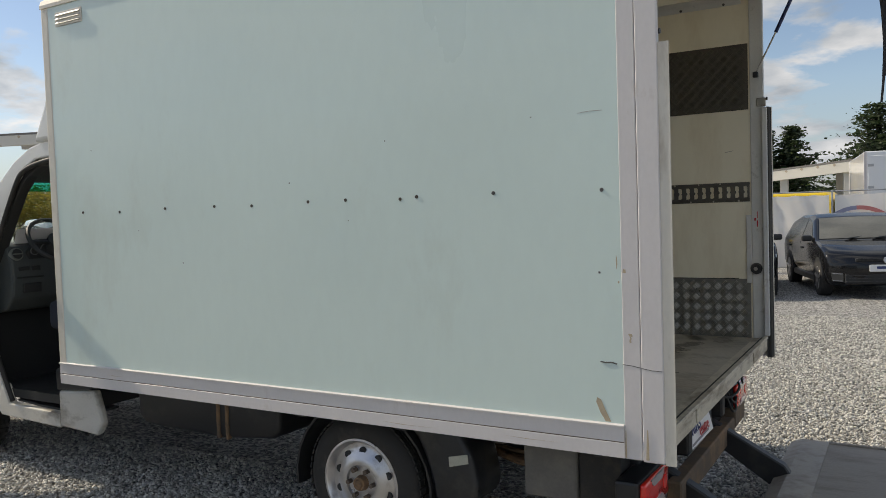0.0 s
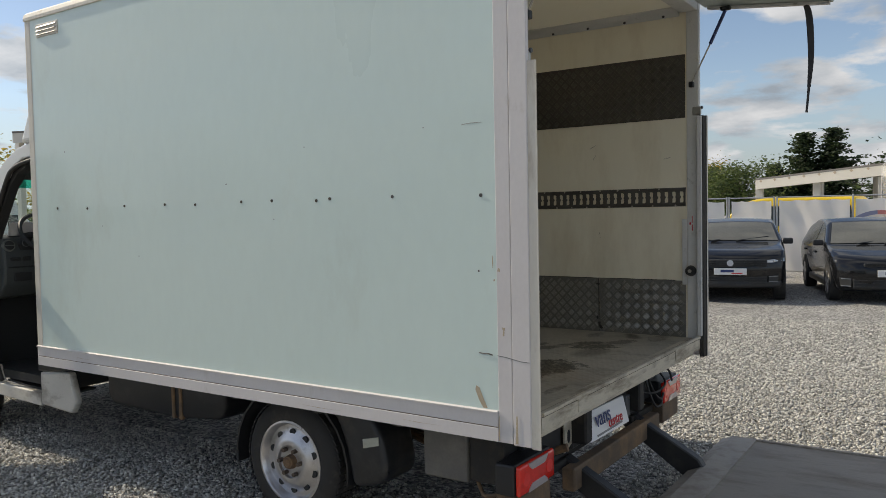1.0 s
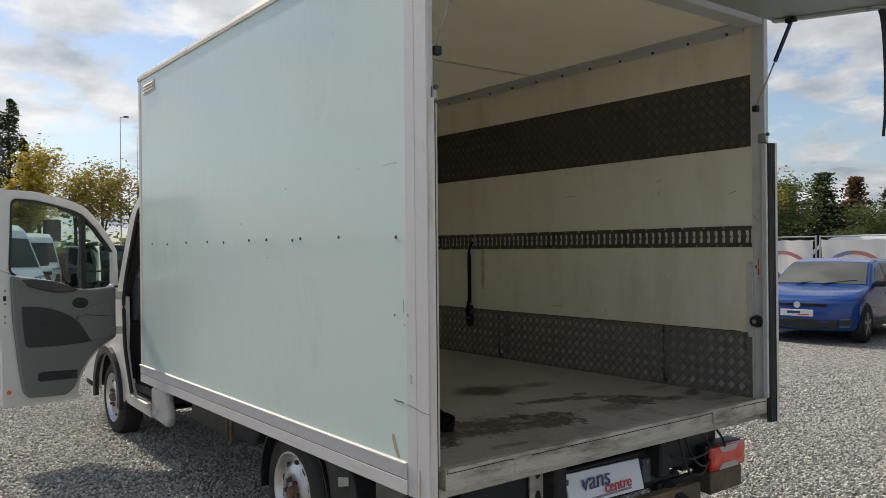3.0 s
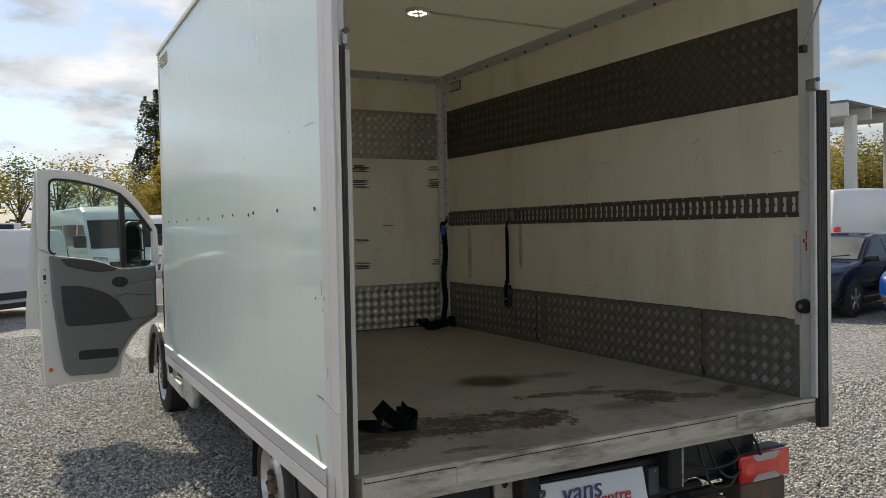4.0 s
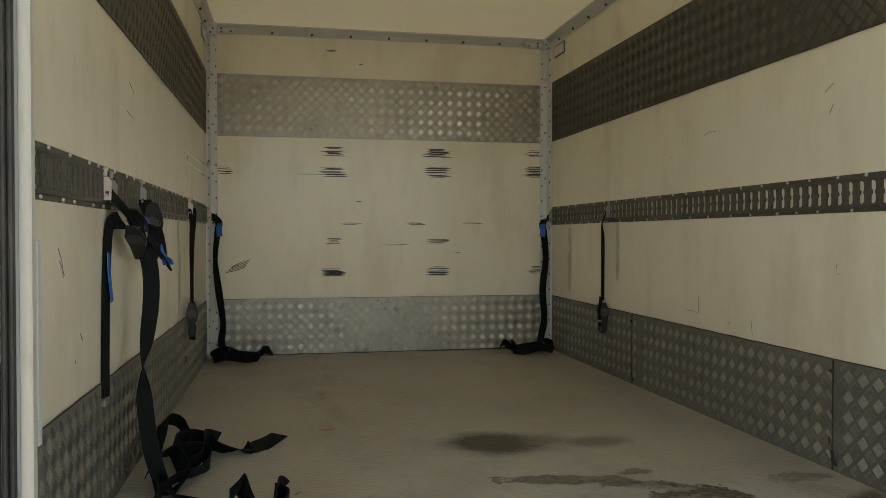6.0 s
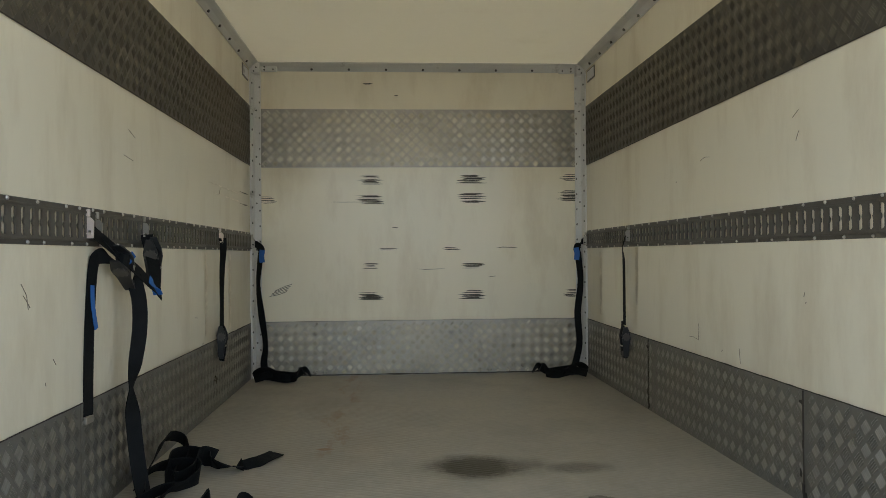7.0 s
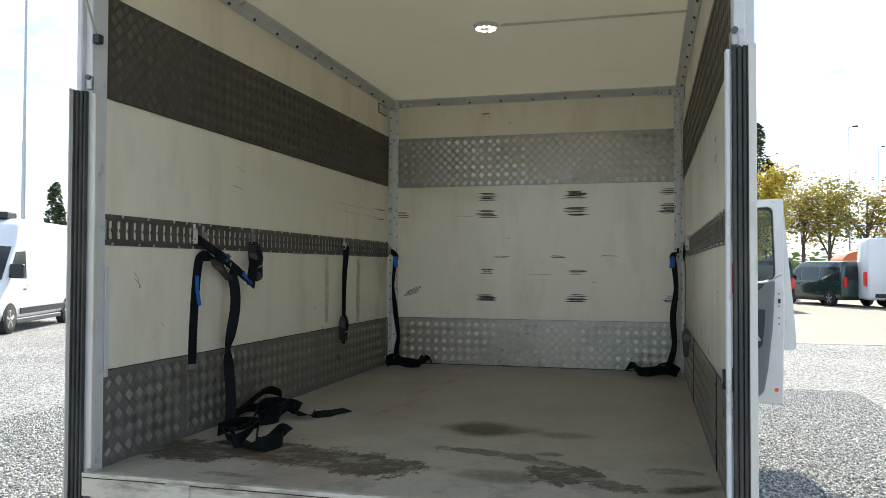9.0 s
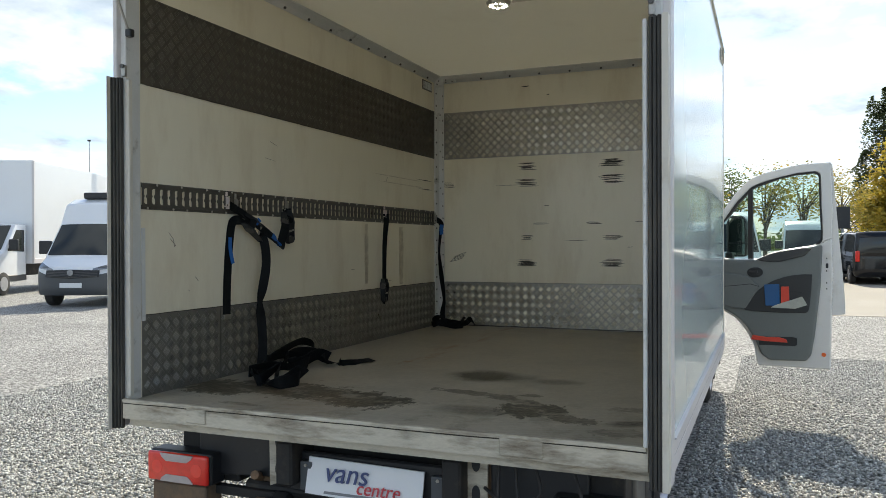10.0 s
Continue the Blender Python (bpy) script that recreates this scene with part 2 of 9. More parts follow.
            return math_node("MULTIPLY", math_node("MAXIMUM", body, rim), k)
        return math_node("MULTIPLY", math_node("MULTIPLY", math_node("SUBTRACT", 1.0, step(d, 0.30, 1.05)), math_node("MULTIPLY_ADD", mottle, 1.9, 0.15)), k)

    for args in ((-2.0, 4.24, 0.22, 0.30, 0.9, False), (-2.0, 4.22, 0.16, 0.21, 1.5, False), (-1.95, 4.62, 0.09, 0.18, 0.5, False), (-1.17, 5.16, 0.07, 0.17, 0.85, False, 0.5), (-1.15, 4.46, 0.12, 0.20, 0.55, False), (-1.55, 4.58, 0.03, 0.07, 0.7, False),
                 (-1.24, 3.15, 0.20, 0.27, 1.0, True), (-1.30, 3.50, 0.20, 0.30, 1.0, True, -0.1), (-1.20, 3.88, 0.17, 0.27, 1.0, True, -0.35),
                 (-1.52, 4.36, 0.05, 0.27, 0.8, True, -0.15), (-1.43, 4.56, 0.05, 0.16, 0.8, True, -0.3), (-1.26, 4.70, 0.15, 0.15, 1.0, True, -0.3), (-1.13, 4.88, 0.08, 0.13, 0.8, True, -0.3),
                 (-1.56, 4.62, 0.035, 0.07, 0.7, True), (-1.40, 5.10, 0.05, 0.12, 0.6, True), (-0.92, 3.45, 0.03, 0.12, 0.7, True), (-0.98, 5.12, 0.06, 0.12, 0.6, True)):
        total = math_node("MAXIMUM", total, spot(*args))
    mx = n.new("ShaderNodeMix"); mx.data_type = "RGBA"
    mx.inputs[7].default_value = (0.062, 0.050, 0.030, 1)
    l.new(total, mx.inputs[0]); l.new(base, mx.inputs[6])
    off = math_node("ABSOLUTE", math_node("SUBTRACT", sep.outputs["Y"], math_node("MULTIPLY_ADD", math_node("SUBTRACT", edge, 0.5), 0.25, 3.645)))
    track = math_node("MULTIPLY", math_node("SUBTRACT", 1.0, step(off, 0.02, 0.11)), step(noise_of(5.0, 6, (0.5, 2.0, 1), 0.7), 0.44, 0.66))
    rust = math_node("MULTIPLY", math_node("MULTIPLY", track, math_node("SUBTRACT", 1.0, step(sep.outputs["X"], -2.25, -2.05))), 0.62)
    wash = math_node("MULTIPLY", math_node("MULTIPLY", math_node("SUBTRACT", 1.0, step(off, 0.05, 0.55)), step(noise_of(2.2, 5, (0.6, 1.0, 1), 0.6), 0.40, 0.70)), 0.20)
    blot = spot(-2.33, 3.615, 0.03, 0.05, 0.8, False)
    rust = math_node("MAXIMUM", math_node("MAXIMUM", rust, wash), blot)
    m2 = n.new("ShaderNodeMix"); m2.data_type = "RGBA"
    m2.inputs[7].default_value = (0.30, 0.15, 0.06, 1)
    l.new(rust, m2.inputs[0]); l.new(mx.outputs[2], m2.inputs[6]); l.new(m2.outputs[2], b.inputs["Base Color"])
    vor = n.new("ShaderNodeTexVoronoi"); vor.inputs["Scale"].default_value, vor.inputs["Randomness"].default_value = 46, 0.15
    mp = n.new("ShaderNodeMapping"); mp.inputs["Rotation"].default_value = (0, 0, 0.785); mp.inputs["Scale"].default_value = (1, 0.45, 1)
    l.new(geo.outputs["Position"], mp.inputs["Vector"]); l.new(mp.outputs[0], vor.inputs["Vector"])
    bu = n.new("ShaderNodeBump"); bu.inputs["Strength"].default_value, bu.inputs["Distance"].default_value = 0.8, 0.0035
    l.new(vor.outputs["Distance"], bu.inputs["Height"]); l.new(bu.outputs[0], b.inputs["Normal"])
    return m


M["floor"] = floor_material()
M["cream"] = material("cream_wall_panel", (0.90, 0.83, 0.66), 0.24, coat=0.25, vary=0.02, scale=1.5, dirt=(0.70, 0.60, 0.43), dirt_at=(0.50, 0.84), dirt_scale=3.4, stretch=(1.0, 1.0, 0.30), bump=0.02, bump_scale=5)
M["ceiling"] = material("cream_ceiling_panel", (0.80, 0.765, 0.66), 0.35, vary=0.03, scale=1.2, dirt=(0.6, 0.53, 0.4), dirt_at=(0.6, 0.95), dirt_scale=1.5)
# tread metal toned per wall; the front copy is lightened for reflected daylight
M["tread_dark"] = material("dark_tread_plate", (0.105, 0.095, 0.078), 0.5, metal=0.5, vary=0.14, scale=3, dirt=(0.085, 0.074, 0.058), dirt_at=(0.5, 0.8), dirt_scale=3)
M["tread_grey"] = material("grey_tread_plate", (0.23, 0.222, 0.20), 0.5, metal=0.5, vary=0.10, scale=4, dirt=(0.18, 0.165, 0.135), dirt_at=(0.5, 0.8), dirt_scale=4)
M["tread_bright"] = material("lit_front_tread_plate", (0.33, 0.315, 0.285), 0.40, metal=0.75, vary=0.14, scale=9, dirt=(0.22, 0.20, 0.165), dirt_at=(0.55, 0.9), dirt_scale=5)
M["rail"] = material("galvanised_rail", (0.14, 0.128, 0.11), 0.5, metal=0.45, vary=0.15, scale=9, dirt=(0.085, 0.066, 0.05), dirt_at=(0.5, 0.8), dirt_scale=8)
M["rivet"] = material("bright_rivet", (0.62, 0.58, 0.52), 0.35, metal=0.7, vary=0.15, scale=40)
M["rubber"] = material("black_rubber", (0.022, 0.021, 0.020), 0.62, vary=0.2, scale=12, dirt=(0.07, 0.06, 0.05), dirt_at=(0.55, 0.8), dirt_scale=5)
M["tyre"] = material("tyre_rubber", (0.028, 0.027, 0.026), 0.8, vary=0.15, scale=14, dirt=(0.09, 0.08, 0.07), dirt_at=(0.52, 0.8), dirt_scale=7)
M["plastic"] = material("black_plastic", (0.016, 0.017, 0.019), 0.45, vary=0.12, scale=9, dirt=(0.055, 0.052, 0.047), dirt_at=(0.55, 0.85), dirt_scale=5)
M["chassis"] = material("dirty_chassis_steel", (0.017, 0.016, 0.015), 0.7, vary=0.2, scale=8, dirt=(0.06, 0.047, 0.034), dirt_at=(0.5, 0.75), dirt_scale=7)
M["seam_brown"] = material("brown_seam", (0.16, 0.12, 0.085), 0.8, vary=0.25, scale=12)
M["box_grey"] = material("dusty_grey_box", (0.12, 0.115, 0.105), 0.7, vary=0.15, scale=6, dirt=(0.19, 0.175, 0.15), dirt_at=(0.45, 0.75), dirt_scale=5)
M["chassis_brown"] = material("muddy_chassis_beam", (0.125, 0.088, 0.058), 0.8, vary=0.25, scale=8, dirt=(0.26, 0.155, 0.08), dirt_at=(0.45, 0.7), dirt_scale=6)
M["guard"] = material("dusty_black_guard", (0.018, 0.020, 0.023), 0.38, vary=0.15, scale=5, dirt=(0.085, 0.08, 0.072), dirt_at=(0.5, 0.8), dirt_scale=4)
M["rim"] = material("silver_wheel_paint", (0.56, 0.56, 0.58), 0.30, metal=0.85, vary=0.10, scale=14, dirt=(0.20, 0.165, 0.13), dirt_at=(0.56, 0.85), dirt_scale=10)
M["nut"] = material("dull_wheel_nut", (0.13, 0.10, 0.08), 0.6, metal=0.4, vary=0.2, scale=40)
M["rust"] = material("rusty_hub", (0.22, 0.13, 0.07), 0.8, vary=0.25, scale=30, dirt=(0.08, 0.055, 0.04), dirt_at=(0.45, 0.7), dirt_scale=25)
M["cab_white"] = material("white_cab_paint", (0.72, 0.71, 0.68), 0.25, vary=0.02, scale=3, dirt=(0.52, 0.48, 0.40), dirt_at=(0.6, 0.9), dirt_scale=4, coat=0.5)
M["car_white"] = material("white_van_paint", (0.78, 0.79, 0.80), 0.22, vary=0.015, scale=2, coat=0.6)
M["car_black"] = material("black_paint", (0.010, 0.0105, 0.012), 0.09, vary=0.1, scale=2, coat=0.0, spec=0.45)
M["car_navy"] = material("navy_paint", (0.010, 0.016, 0.032), 0.09, vary=0.1, scale=2, coat=0.0, spec=0.45)
M["car_blue"] = material("bright_blue_car_paint", (0.006, 0.055, 0.25), 0.2, vary=0.06, scale=2, coat=0.4, spec=0.4)
M["car_green"] = material("dark_green_van_paint", (0.02, 0.045, 0.04), 0.25, vary=0.06, scale=2, coat=0.8)
M["orange"] = material("orange_paint", (0.62, 0.14, 0.03), 0.4, vary=0.05, scale=3)
M["red_paint"] = material("red_paint", (0.55, 0.03, 0.03), 0.35, vary=0.05, scale=3)
M["yellow"] = material("yellow_paint", (0.72, 0.5, 0.03), 0.4, vary=0.05, scale=3)
M["dark_glass"] = material("dark_vehicle_glass", (0.022, 0.026, 0.026), 0.1, vary=0.1, scale=2, spec=0.5)
M["screen_glass"] = material("windscreen_glass", (0.13, 0.13, 0.115), 0.05, vary=0.2, scale=2.5, spec=0.5)
M["lens_white"] = material("clear_lamp_lens", (0.6, 0.62, 0.64), 0.12, vary=0.1, scale=25, coat=0.8)
M["lens_head"] = material("clear_headlight", (0.30, 0.315, 0.33), 0.10, metal=0.3, vary=0.25, scale=18, coat=0.8)
M["lens_red"] = material("red_lamp_lens", (0.78, 0.025, 0.015), 0.16, vary=0.18, scale=40, coat=0.7)
M["lens_bright"] = material("bright_red_reflector", (0.92, 0.03, 0.02), 0.12, vary=0.1, scale=60, coat=0.8)
M["lens_clear"] = material("frosted_lamp_lens", (0.42, 0.37, 0.36), 0.22, vary=0.12, scale=40, coat=0.6)
M["plate"] = material("white_plate", (0.78, 0.78, 0.78), 0.35, vary=0.02, scale=8)
M["ink_blue"] = material("navy_print", (0.03, 0.05, 0.16), 0.4, vary=0.05)
M["ink_red"] = material("red_print", (0.55, 0.04, 0.05), 0.4, vary=0.05)
M["ink_grey"] = material("grey_print", (0.2, 0.2, 0.21), 0.45, vary=0.05)
M["door_grey"] = material("grey_door_plastic", (0.165, 0.18, 0.172), 0.55, vary=0.06, scale=5, bump=0.05, bump_scale=220)
M["door_dark"] = material("dark_door_plastic", (0.035, 0.037, 0.038), 0.6, vary=0.08, scale=5)
M["strap"] = material("black_webbing", (0.0055, 0.0065, 0.007), 0.8, spec=0.25, vary=0.2, scale=25, bump=0.15, bump_scale=300)
M["strap_blue"] = material("blue_label_tape", (0.015, 0.13, 0.45), 0.6, vary=0.1, scale=20)
M["steel"] = material("zinc_steel", (0.42, 0.40, 0.36), 0.4, metal=0.8, vary=0.12, scale=20, dirt=(0.2, 0.14, 0.09), dirt_at=(0.55, 0.8), dirt_scale=20)
M["brass"] = material("pale_zinc_hook", (0.78, 0.66, 0.60), 0.4, metal=0.2, vary=0.15, scale=25)
M["bolt_dark"] = material("tarnished_bolt", (0.10, 0.095, 0.09), 0.4, metal=0.6, vary=0.2, scale=40)
M["scuff"] = material("black_scuff", (0.075, 0.066, 0.052), 0.7, vary=0.35, scale=30)
M["rub"] = material("grey_brown_rub_mark", (0.52, 0.45, 0.33), 0.5, vary=0.12, scale=9, dirt=(0.70, 0.62, 0.46), dirt_at=(0.45, 0.65), dirt_scale=14)
M["mirror"] = material("mirror_glass", (0.9, 0.9, 0.9), 0.02, metal=1.0, vary=0.0)
M["glass"] = glass_material("window_glass")
M["glass_green"] = glass_material("tinted_window_glass", (0.88, 0.94, 0.92))
M["banner"] = material("printed_grey_banner", (0.90, 0.865, 0.81), 0.6, vary=0.04, scale=2.0, bump=0.4, bump_scale=3)
M["galv"] = material("galvanised_tube", (0.45, 0.46, 0.47), 0.4, metal=0.6, vary=0.08, scale=8)
M["wood"] = material("weathered_timber", (0.50, 0.42, 0.32), 0.75, vary=0.12, scale=4)
M["white_beam"] = material("white_painted_beam", (0.68, 0.66, 0.60), 0.6, vary=0.05, scale=3)
M["roof_grey"] = material("grey_roofing", (0.20, 0.19, 0.18), 0.8, vary=0.1, scale=2)
M["lift_deck"] = material("worn_lift_deck", (0.30, 0.27, 0.235), 0.72, vary=0.10, scale=5, bump=0.25, bump_scale=90, dirt=(0.17, 0.145, 0.12), dirt_at=(0.48, 0.75), dirt_scale=6, stretch=(0.35, 1, 1))
M["interior_black"] = material("black_cab_trim", (0.022, 0.024, 0.026), 0.6, vary=0.1, scale=6)
M["lift_edge"] = material("bare_lift_edge", (0.36, 0.33, 0.29), 0.6, metal=0.3, vary=0.1, scale=6, dirt=(0.2, 0.17, 0.14), dirt_at=(0.48, 0.75), dirt_scale=8)
M["dash"] = material("blue_grey_dashboard_plastic", (0.058, 0.068, 0.070), 0.6, vary=0.08, scale=6, bump=0.04, bump_scale=200)
M["seat_cloth"] = material("dark_blue_cloth", (0.03, 0.036, 0.055), 0.9, vary=0.15, scale=12)
M["sun_band"] = glass_material("green_sun_band", (0.18, 0.70, 0.62))
M["rim_silver"] = material("silver_van_paint", (0.52, 0.53, 0.54), 0.25, metal=0.4, vary=0.03, scale=3, coat=0.7)
M["ink_red_pale"] = material("faded_red_print", (0.55, 0.20, 0.19), 0.6, vary=0.06)
M["ink_blue_pale"] = material("faded_blue_print", (0.22, 0.24, 0.36), 0.6, vary=0.06)
M["flag_violet"] = material("violet_grey_flag_cloth", (0.125, 0.115, 0.19), 0.8, vary=0.08, scale=3)
M["flag_red"] = material("faded_red_flag_cloth", (0.50, 0.085, 0.085), 0.8, vary=0.08, scale=3)
M["gloss_black"] = material("glossy_dark_trim", (0.035, 0.036, 0.038), 0.22, vary=0.05, scale=6)
M["scratch"] = material("worn_wall_scratch", (0.20, 0.165, 0.12), 0.6, vary=0.25, scale=30)
M["bolt_rust"] = material("browned_bolt_end", (0.055, 0.045, 0.036), 0.7, vary=0.2, scale=40)
M["strap_grey"] = material("faded_grey_webbing", (0.035, 0.034, 0.036), 0.8, vary=0.2, scale=25, bump=0.15, bump_scale=300)
M["wrap_grey"] = material("dark_grey_bumper_plastic", (0.075, 0.08, 0.085), 0.5, vary=0.06, scale=6)
M["seal_rubber"] = material("dusty_seal_rubber", (0.042, 0.040, 0.036), 0.65, vary=0.15, scale=9, dirt=(0.13, 0.115, 0.09), dirt_at=(0.50, 0.80), dirt_scale=7, stretch=(1, 1, 0.25))
# raised bars in the same three tones, front bars lightened for daylight
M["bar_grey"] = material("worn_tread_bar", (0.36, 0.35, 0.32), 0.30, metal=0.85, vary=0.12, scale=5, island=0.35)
M["bar_dark"] = material("dark_tread_bar", (0.155, 0.142, 0.118), 0.36, metal=0.8, vary=0.15, scale=3, island=0.35)
M["bar_bright"] = material("lit_front_tread_bar", (0.80, 0.78, 0.72), 0.16, metal=0.95, vary=0.10, scale=6, island=0.3)
# roof and ceiling translucency is added to brighten the cargo space
M["roof_skin"] = translucent(material("white_translucent_roof", (0.74, 0.73, 0.70), 0.4, vary=0.03, scale=3, dirt=(0.55, 0.52, 0.45), dirt_at=(0.55, 0.9), dirt_scale=3), 0.425)
translucent(M["ceiling"], 0.41)
translucent(M["banner"], 0.3)
M["sill_worn"] = material("stained_cream_sill", (0.54, 0.49, 0.39), 0.5, vary=0.16, scale=7, dirt=(0.15, 0.115, 0.075), dirt_at=(0.46, 0.68), dirt_scale=6.5, stretch=(1, 0.5, 2.2), bump=0.25, bump_scale=14)
M["pillar_black"] = material("black_pillar_trim", (0.03, 0.031, 0.032), 0.6, vary=0.1, scale=6)
M["bumper_grey"] = material("dark_grey_bumper_plastic", (0.085, 0.09, 0.096), 0.55, vary=0.06, scale=4)
M["cab_dirty"] = material("dirty_white_cab_paint", (0.62, 0.60, 0.55), 0.4, vary=0.06, scale=5, dirt=(0.17, 0.135, 0.095), dirt_at=(0.50, 0.74), dirt_scale=6, stretch=(0.7, 1, 1.2))
M["seam_dark"] = material("dirt_filled_seam", (0.045, 0.038, 0.03), 0.8, vary=0.2, scale=12)
M["rust_run"] = material("brown_rust_run", (0.45, 0.37, 0.26), 0.7, vary=0.2, scale=20)
M["bark"] = material("tree_bark", (0.10, 0.08, 0.06), 0.9, vary=0.2, scale=6)
M["orange_dot"] = material("orange_reflector", (0.9, 0.18, 0.04), 0.3, vary=0.05)
M["book_blue"] = material("blue_folder", (0.015, 0.10, 0.26), 0.45, vary=0.05)
M["book_red"] = material("red_folder", (0.70, 0.07, 0.04), 0.45, vary=0.05)
M["paper"] = material("folded_paper", (0.45, 0.46, 0.40), 0.8, vary=0.2, scale=18)


# ---- mesh helpers ----
def box(bm, x0, x1, y0, y1, z0, z1, bevel=0.0, seg=1):
    vs = [bm.verts.new((x, y, z)) for x in (x0, x1) for y in (y0, y1) for z in (z0, z1)]
    fs = [bm.faces.new([vs[i] for i in q]) for q in ((0, 1, 3, 2), (4, 6, 7, 5), (0, 4, 5, 1), (2, 3, 7, 6), (0, 2, 6, 4), (1, 5, 7, 3))]
    if bevel:
        edges = {e for f in fs for e in f.edges}
        bmesh.ops.bevel(bm, geom=list(edges), offset=bevel, segments=seg, affect="EDGES", profile=0.5)
    return bm


def rod(bm, a, b, r, seg=12, r2=None, caps=True):
    a, b = Vector(a), Vector(b)
    d = b - a
    m = Matrix.Translation((a + b) / 2) @ d.to_track_quat("Z", "Y").to_matrix().to_4x4()
    bmesh.ops.create_cone(bm, cap_ends=caps, segments=seg, radius1=r, radius2=r if r2 is None else r2, depth=d.length, matrix=m)
    return bm


def prism(bm, pts, axis, a, b, bevel=0.0, seg=1):
    """A polygon pts in the plane across axis ('x': (y, z), 'y': (x, z), 'z': (x, y)), drawn out from a to b."""
    def at(p, v):
        return {"x": (v, p[0], p[1]), "y": (p[0], v, p[1]), "z": (p[0], p[1], v)}[axis]
    lo, hi = [bm.verts.new(at(p, a)) for p in pts], [bm.verts.new(at(p, b)) for p in pts]
    k = len(pts)
    fs = [bm.faces.new(lo), bm.faces.new(hi[::-1])]
    for i in range(k):
        fs.append(bm.faces.new((lo[i], hi[i], hi[(i + 1) % k], lo[(i + 1) % k])))
    bmesh.ops.recalc_face_normals(bm, faces=fs)
    if bevel:
        bmesh.ops.bevel(bm, geom=list({e for f in fs for e in f.edges}), offset=bevel, segments=seg, affect="EDGES", profile=0.5)
    return bm


def frame_strip(bm, outer, inner, axis, a, b):
    """A flat ring between two outlines with the same number of points, drawn out from a to b."""
    def at(p, v):
        return {"x": (v, p[0], p[1]), "y": (p[0], v, p[1]), "z": (p[0], p[1], v)}[axis]
    k = len(outer)
    rings = [[bm.verts.new(at(p, v)) for p in pts] for pts in (outer, inner) for v in (a, b)]
    oa, ob_, ia, ib = rings
    fs = []
    for i in range(k):
        j = (i + 1) % k
        fs += [bm.faces.new(q) for q in ((oa[i], oa[j], ia[j], ia[i]), (ob_[j], ob_[i], ib[i], ib[j]), (oa[j], oa[i], ob_[i], ob_[j]), (ia[i], ia[j], ib[j], ib[i]))]
    bmesh.ops.recalc_face_normals(bm, faces=fs)
    return bm


def tube(bm, pts, r, seg=8):
    """A round tube along points."""
    pts = [Vector(p) for p in pts]
    rings = []
    for i, p in enumerate(pts):
        d = (pts[min(i + 1, len(pts) - 1)] - pts[max(i - 1, 0)]).normalized()
        q = d.to_track_quat("Z", "Y")
        rings.append([bm.verts.new(p + q @ Vector((r * math.cos(2 * math.pi * k / seg), r * math.sin(2 * math.pi * k / seg), 0))) for k in range(seg)])
    for u, v in zip(rings, rings[1:]):
        for k in range(seg):
            bm.faces.new((u[k], u[(k + 1) % seg], v[(k + 1) % seg], v[k]))
    bm.faces.new(rings[0][::-1]), bm.faces.new(rings[-1])
    return bm


def smooth_path(pts, n=6):
    """Catmull-Rom points through pts."""
    pts = [Vector(p) for p in pts]
    out = []
    for i in range(len(pts) - 1):
        p0, p1, p2, p3 = pts[max(i - 1, 0)], pts[i], pts[i + 1], pts[min(i + 2, len(pts) - 1)]
        for k in range(n):
            t = k / n
            out.append(0.5 * ((2 * p1) + (p2 - p0) * t + (2 * p0 - 5 * p1 + 4 * p2 - p3) * t * t + (3 * p1 - p0 - 3 * p2 + p3) * t ** 3))
    return out + [pts[-1]]


def ribbon(bm, pts, width, sides, thick=0.003):
    """A flat band along pts; sides: the way across the band at each point."""
    rows = []
    for i, p in enumerate(pts):
        d = (pts[min(i + 1, len(pts) - 1)] - pts[max(i - 1, 0)]).normalized()
        s = Vector(sides[min(i, len(sides) - 1)])
        s = (s - d * s.dot(d)).normalized() * width / 2
        nrm = d.cross(s).normalized() * thick / 2
        rows.append([bm.verts.new(p + s * u + nrm * v) for u, v in ((-1, -1), (1, -1), (1, 1), (-1, 1))])
    for u, v in zip(rows, rows[1:]):
        for k in range(4):
            bm.faces.new((u[k], u[(k + 1) % 4], v[(k + 1) % 4], v[k]))
    bm.faces.new(rows[0][::-1]), bm.faces.new(rows[-1])
    bmesh.ops.recalc_face_normals(bm, faces=bm.faces[:])
    return bm


def world_matrix(ob):
    return (world_matrix(ob.parent) @ ob.matrix_parent_inverse if ob.parent else Matrix()) @ ob.matrix_basis


def mesh_of(name, bm, mat_or_list, smooth=False):
    me = bpy.data.meshes.new(name)
    if smooth:
        for f in bm.faces:
            f.smooth = True
    bm.to_mesh(me)
    bm.free()
    for m in (mat_or_list if isinstance(mat_or_list, (list, tuple)) else [mat_or_list]):
        me.materials.append(m)
    return me


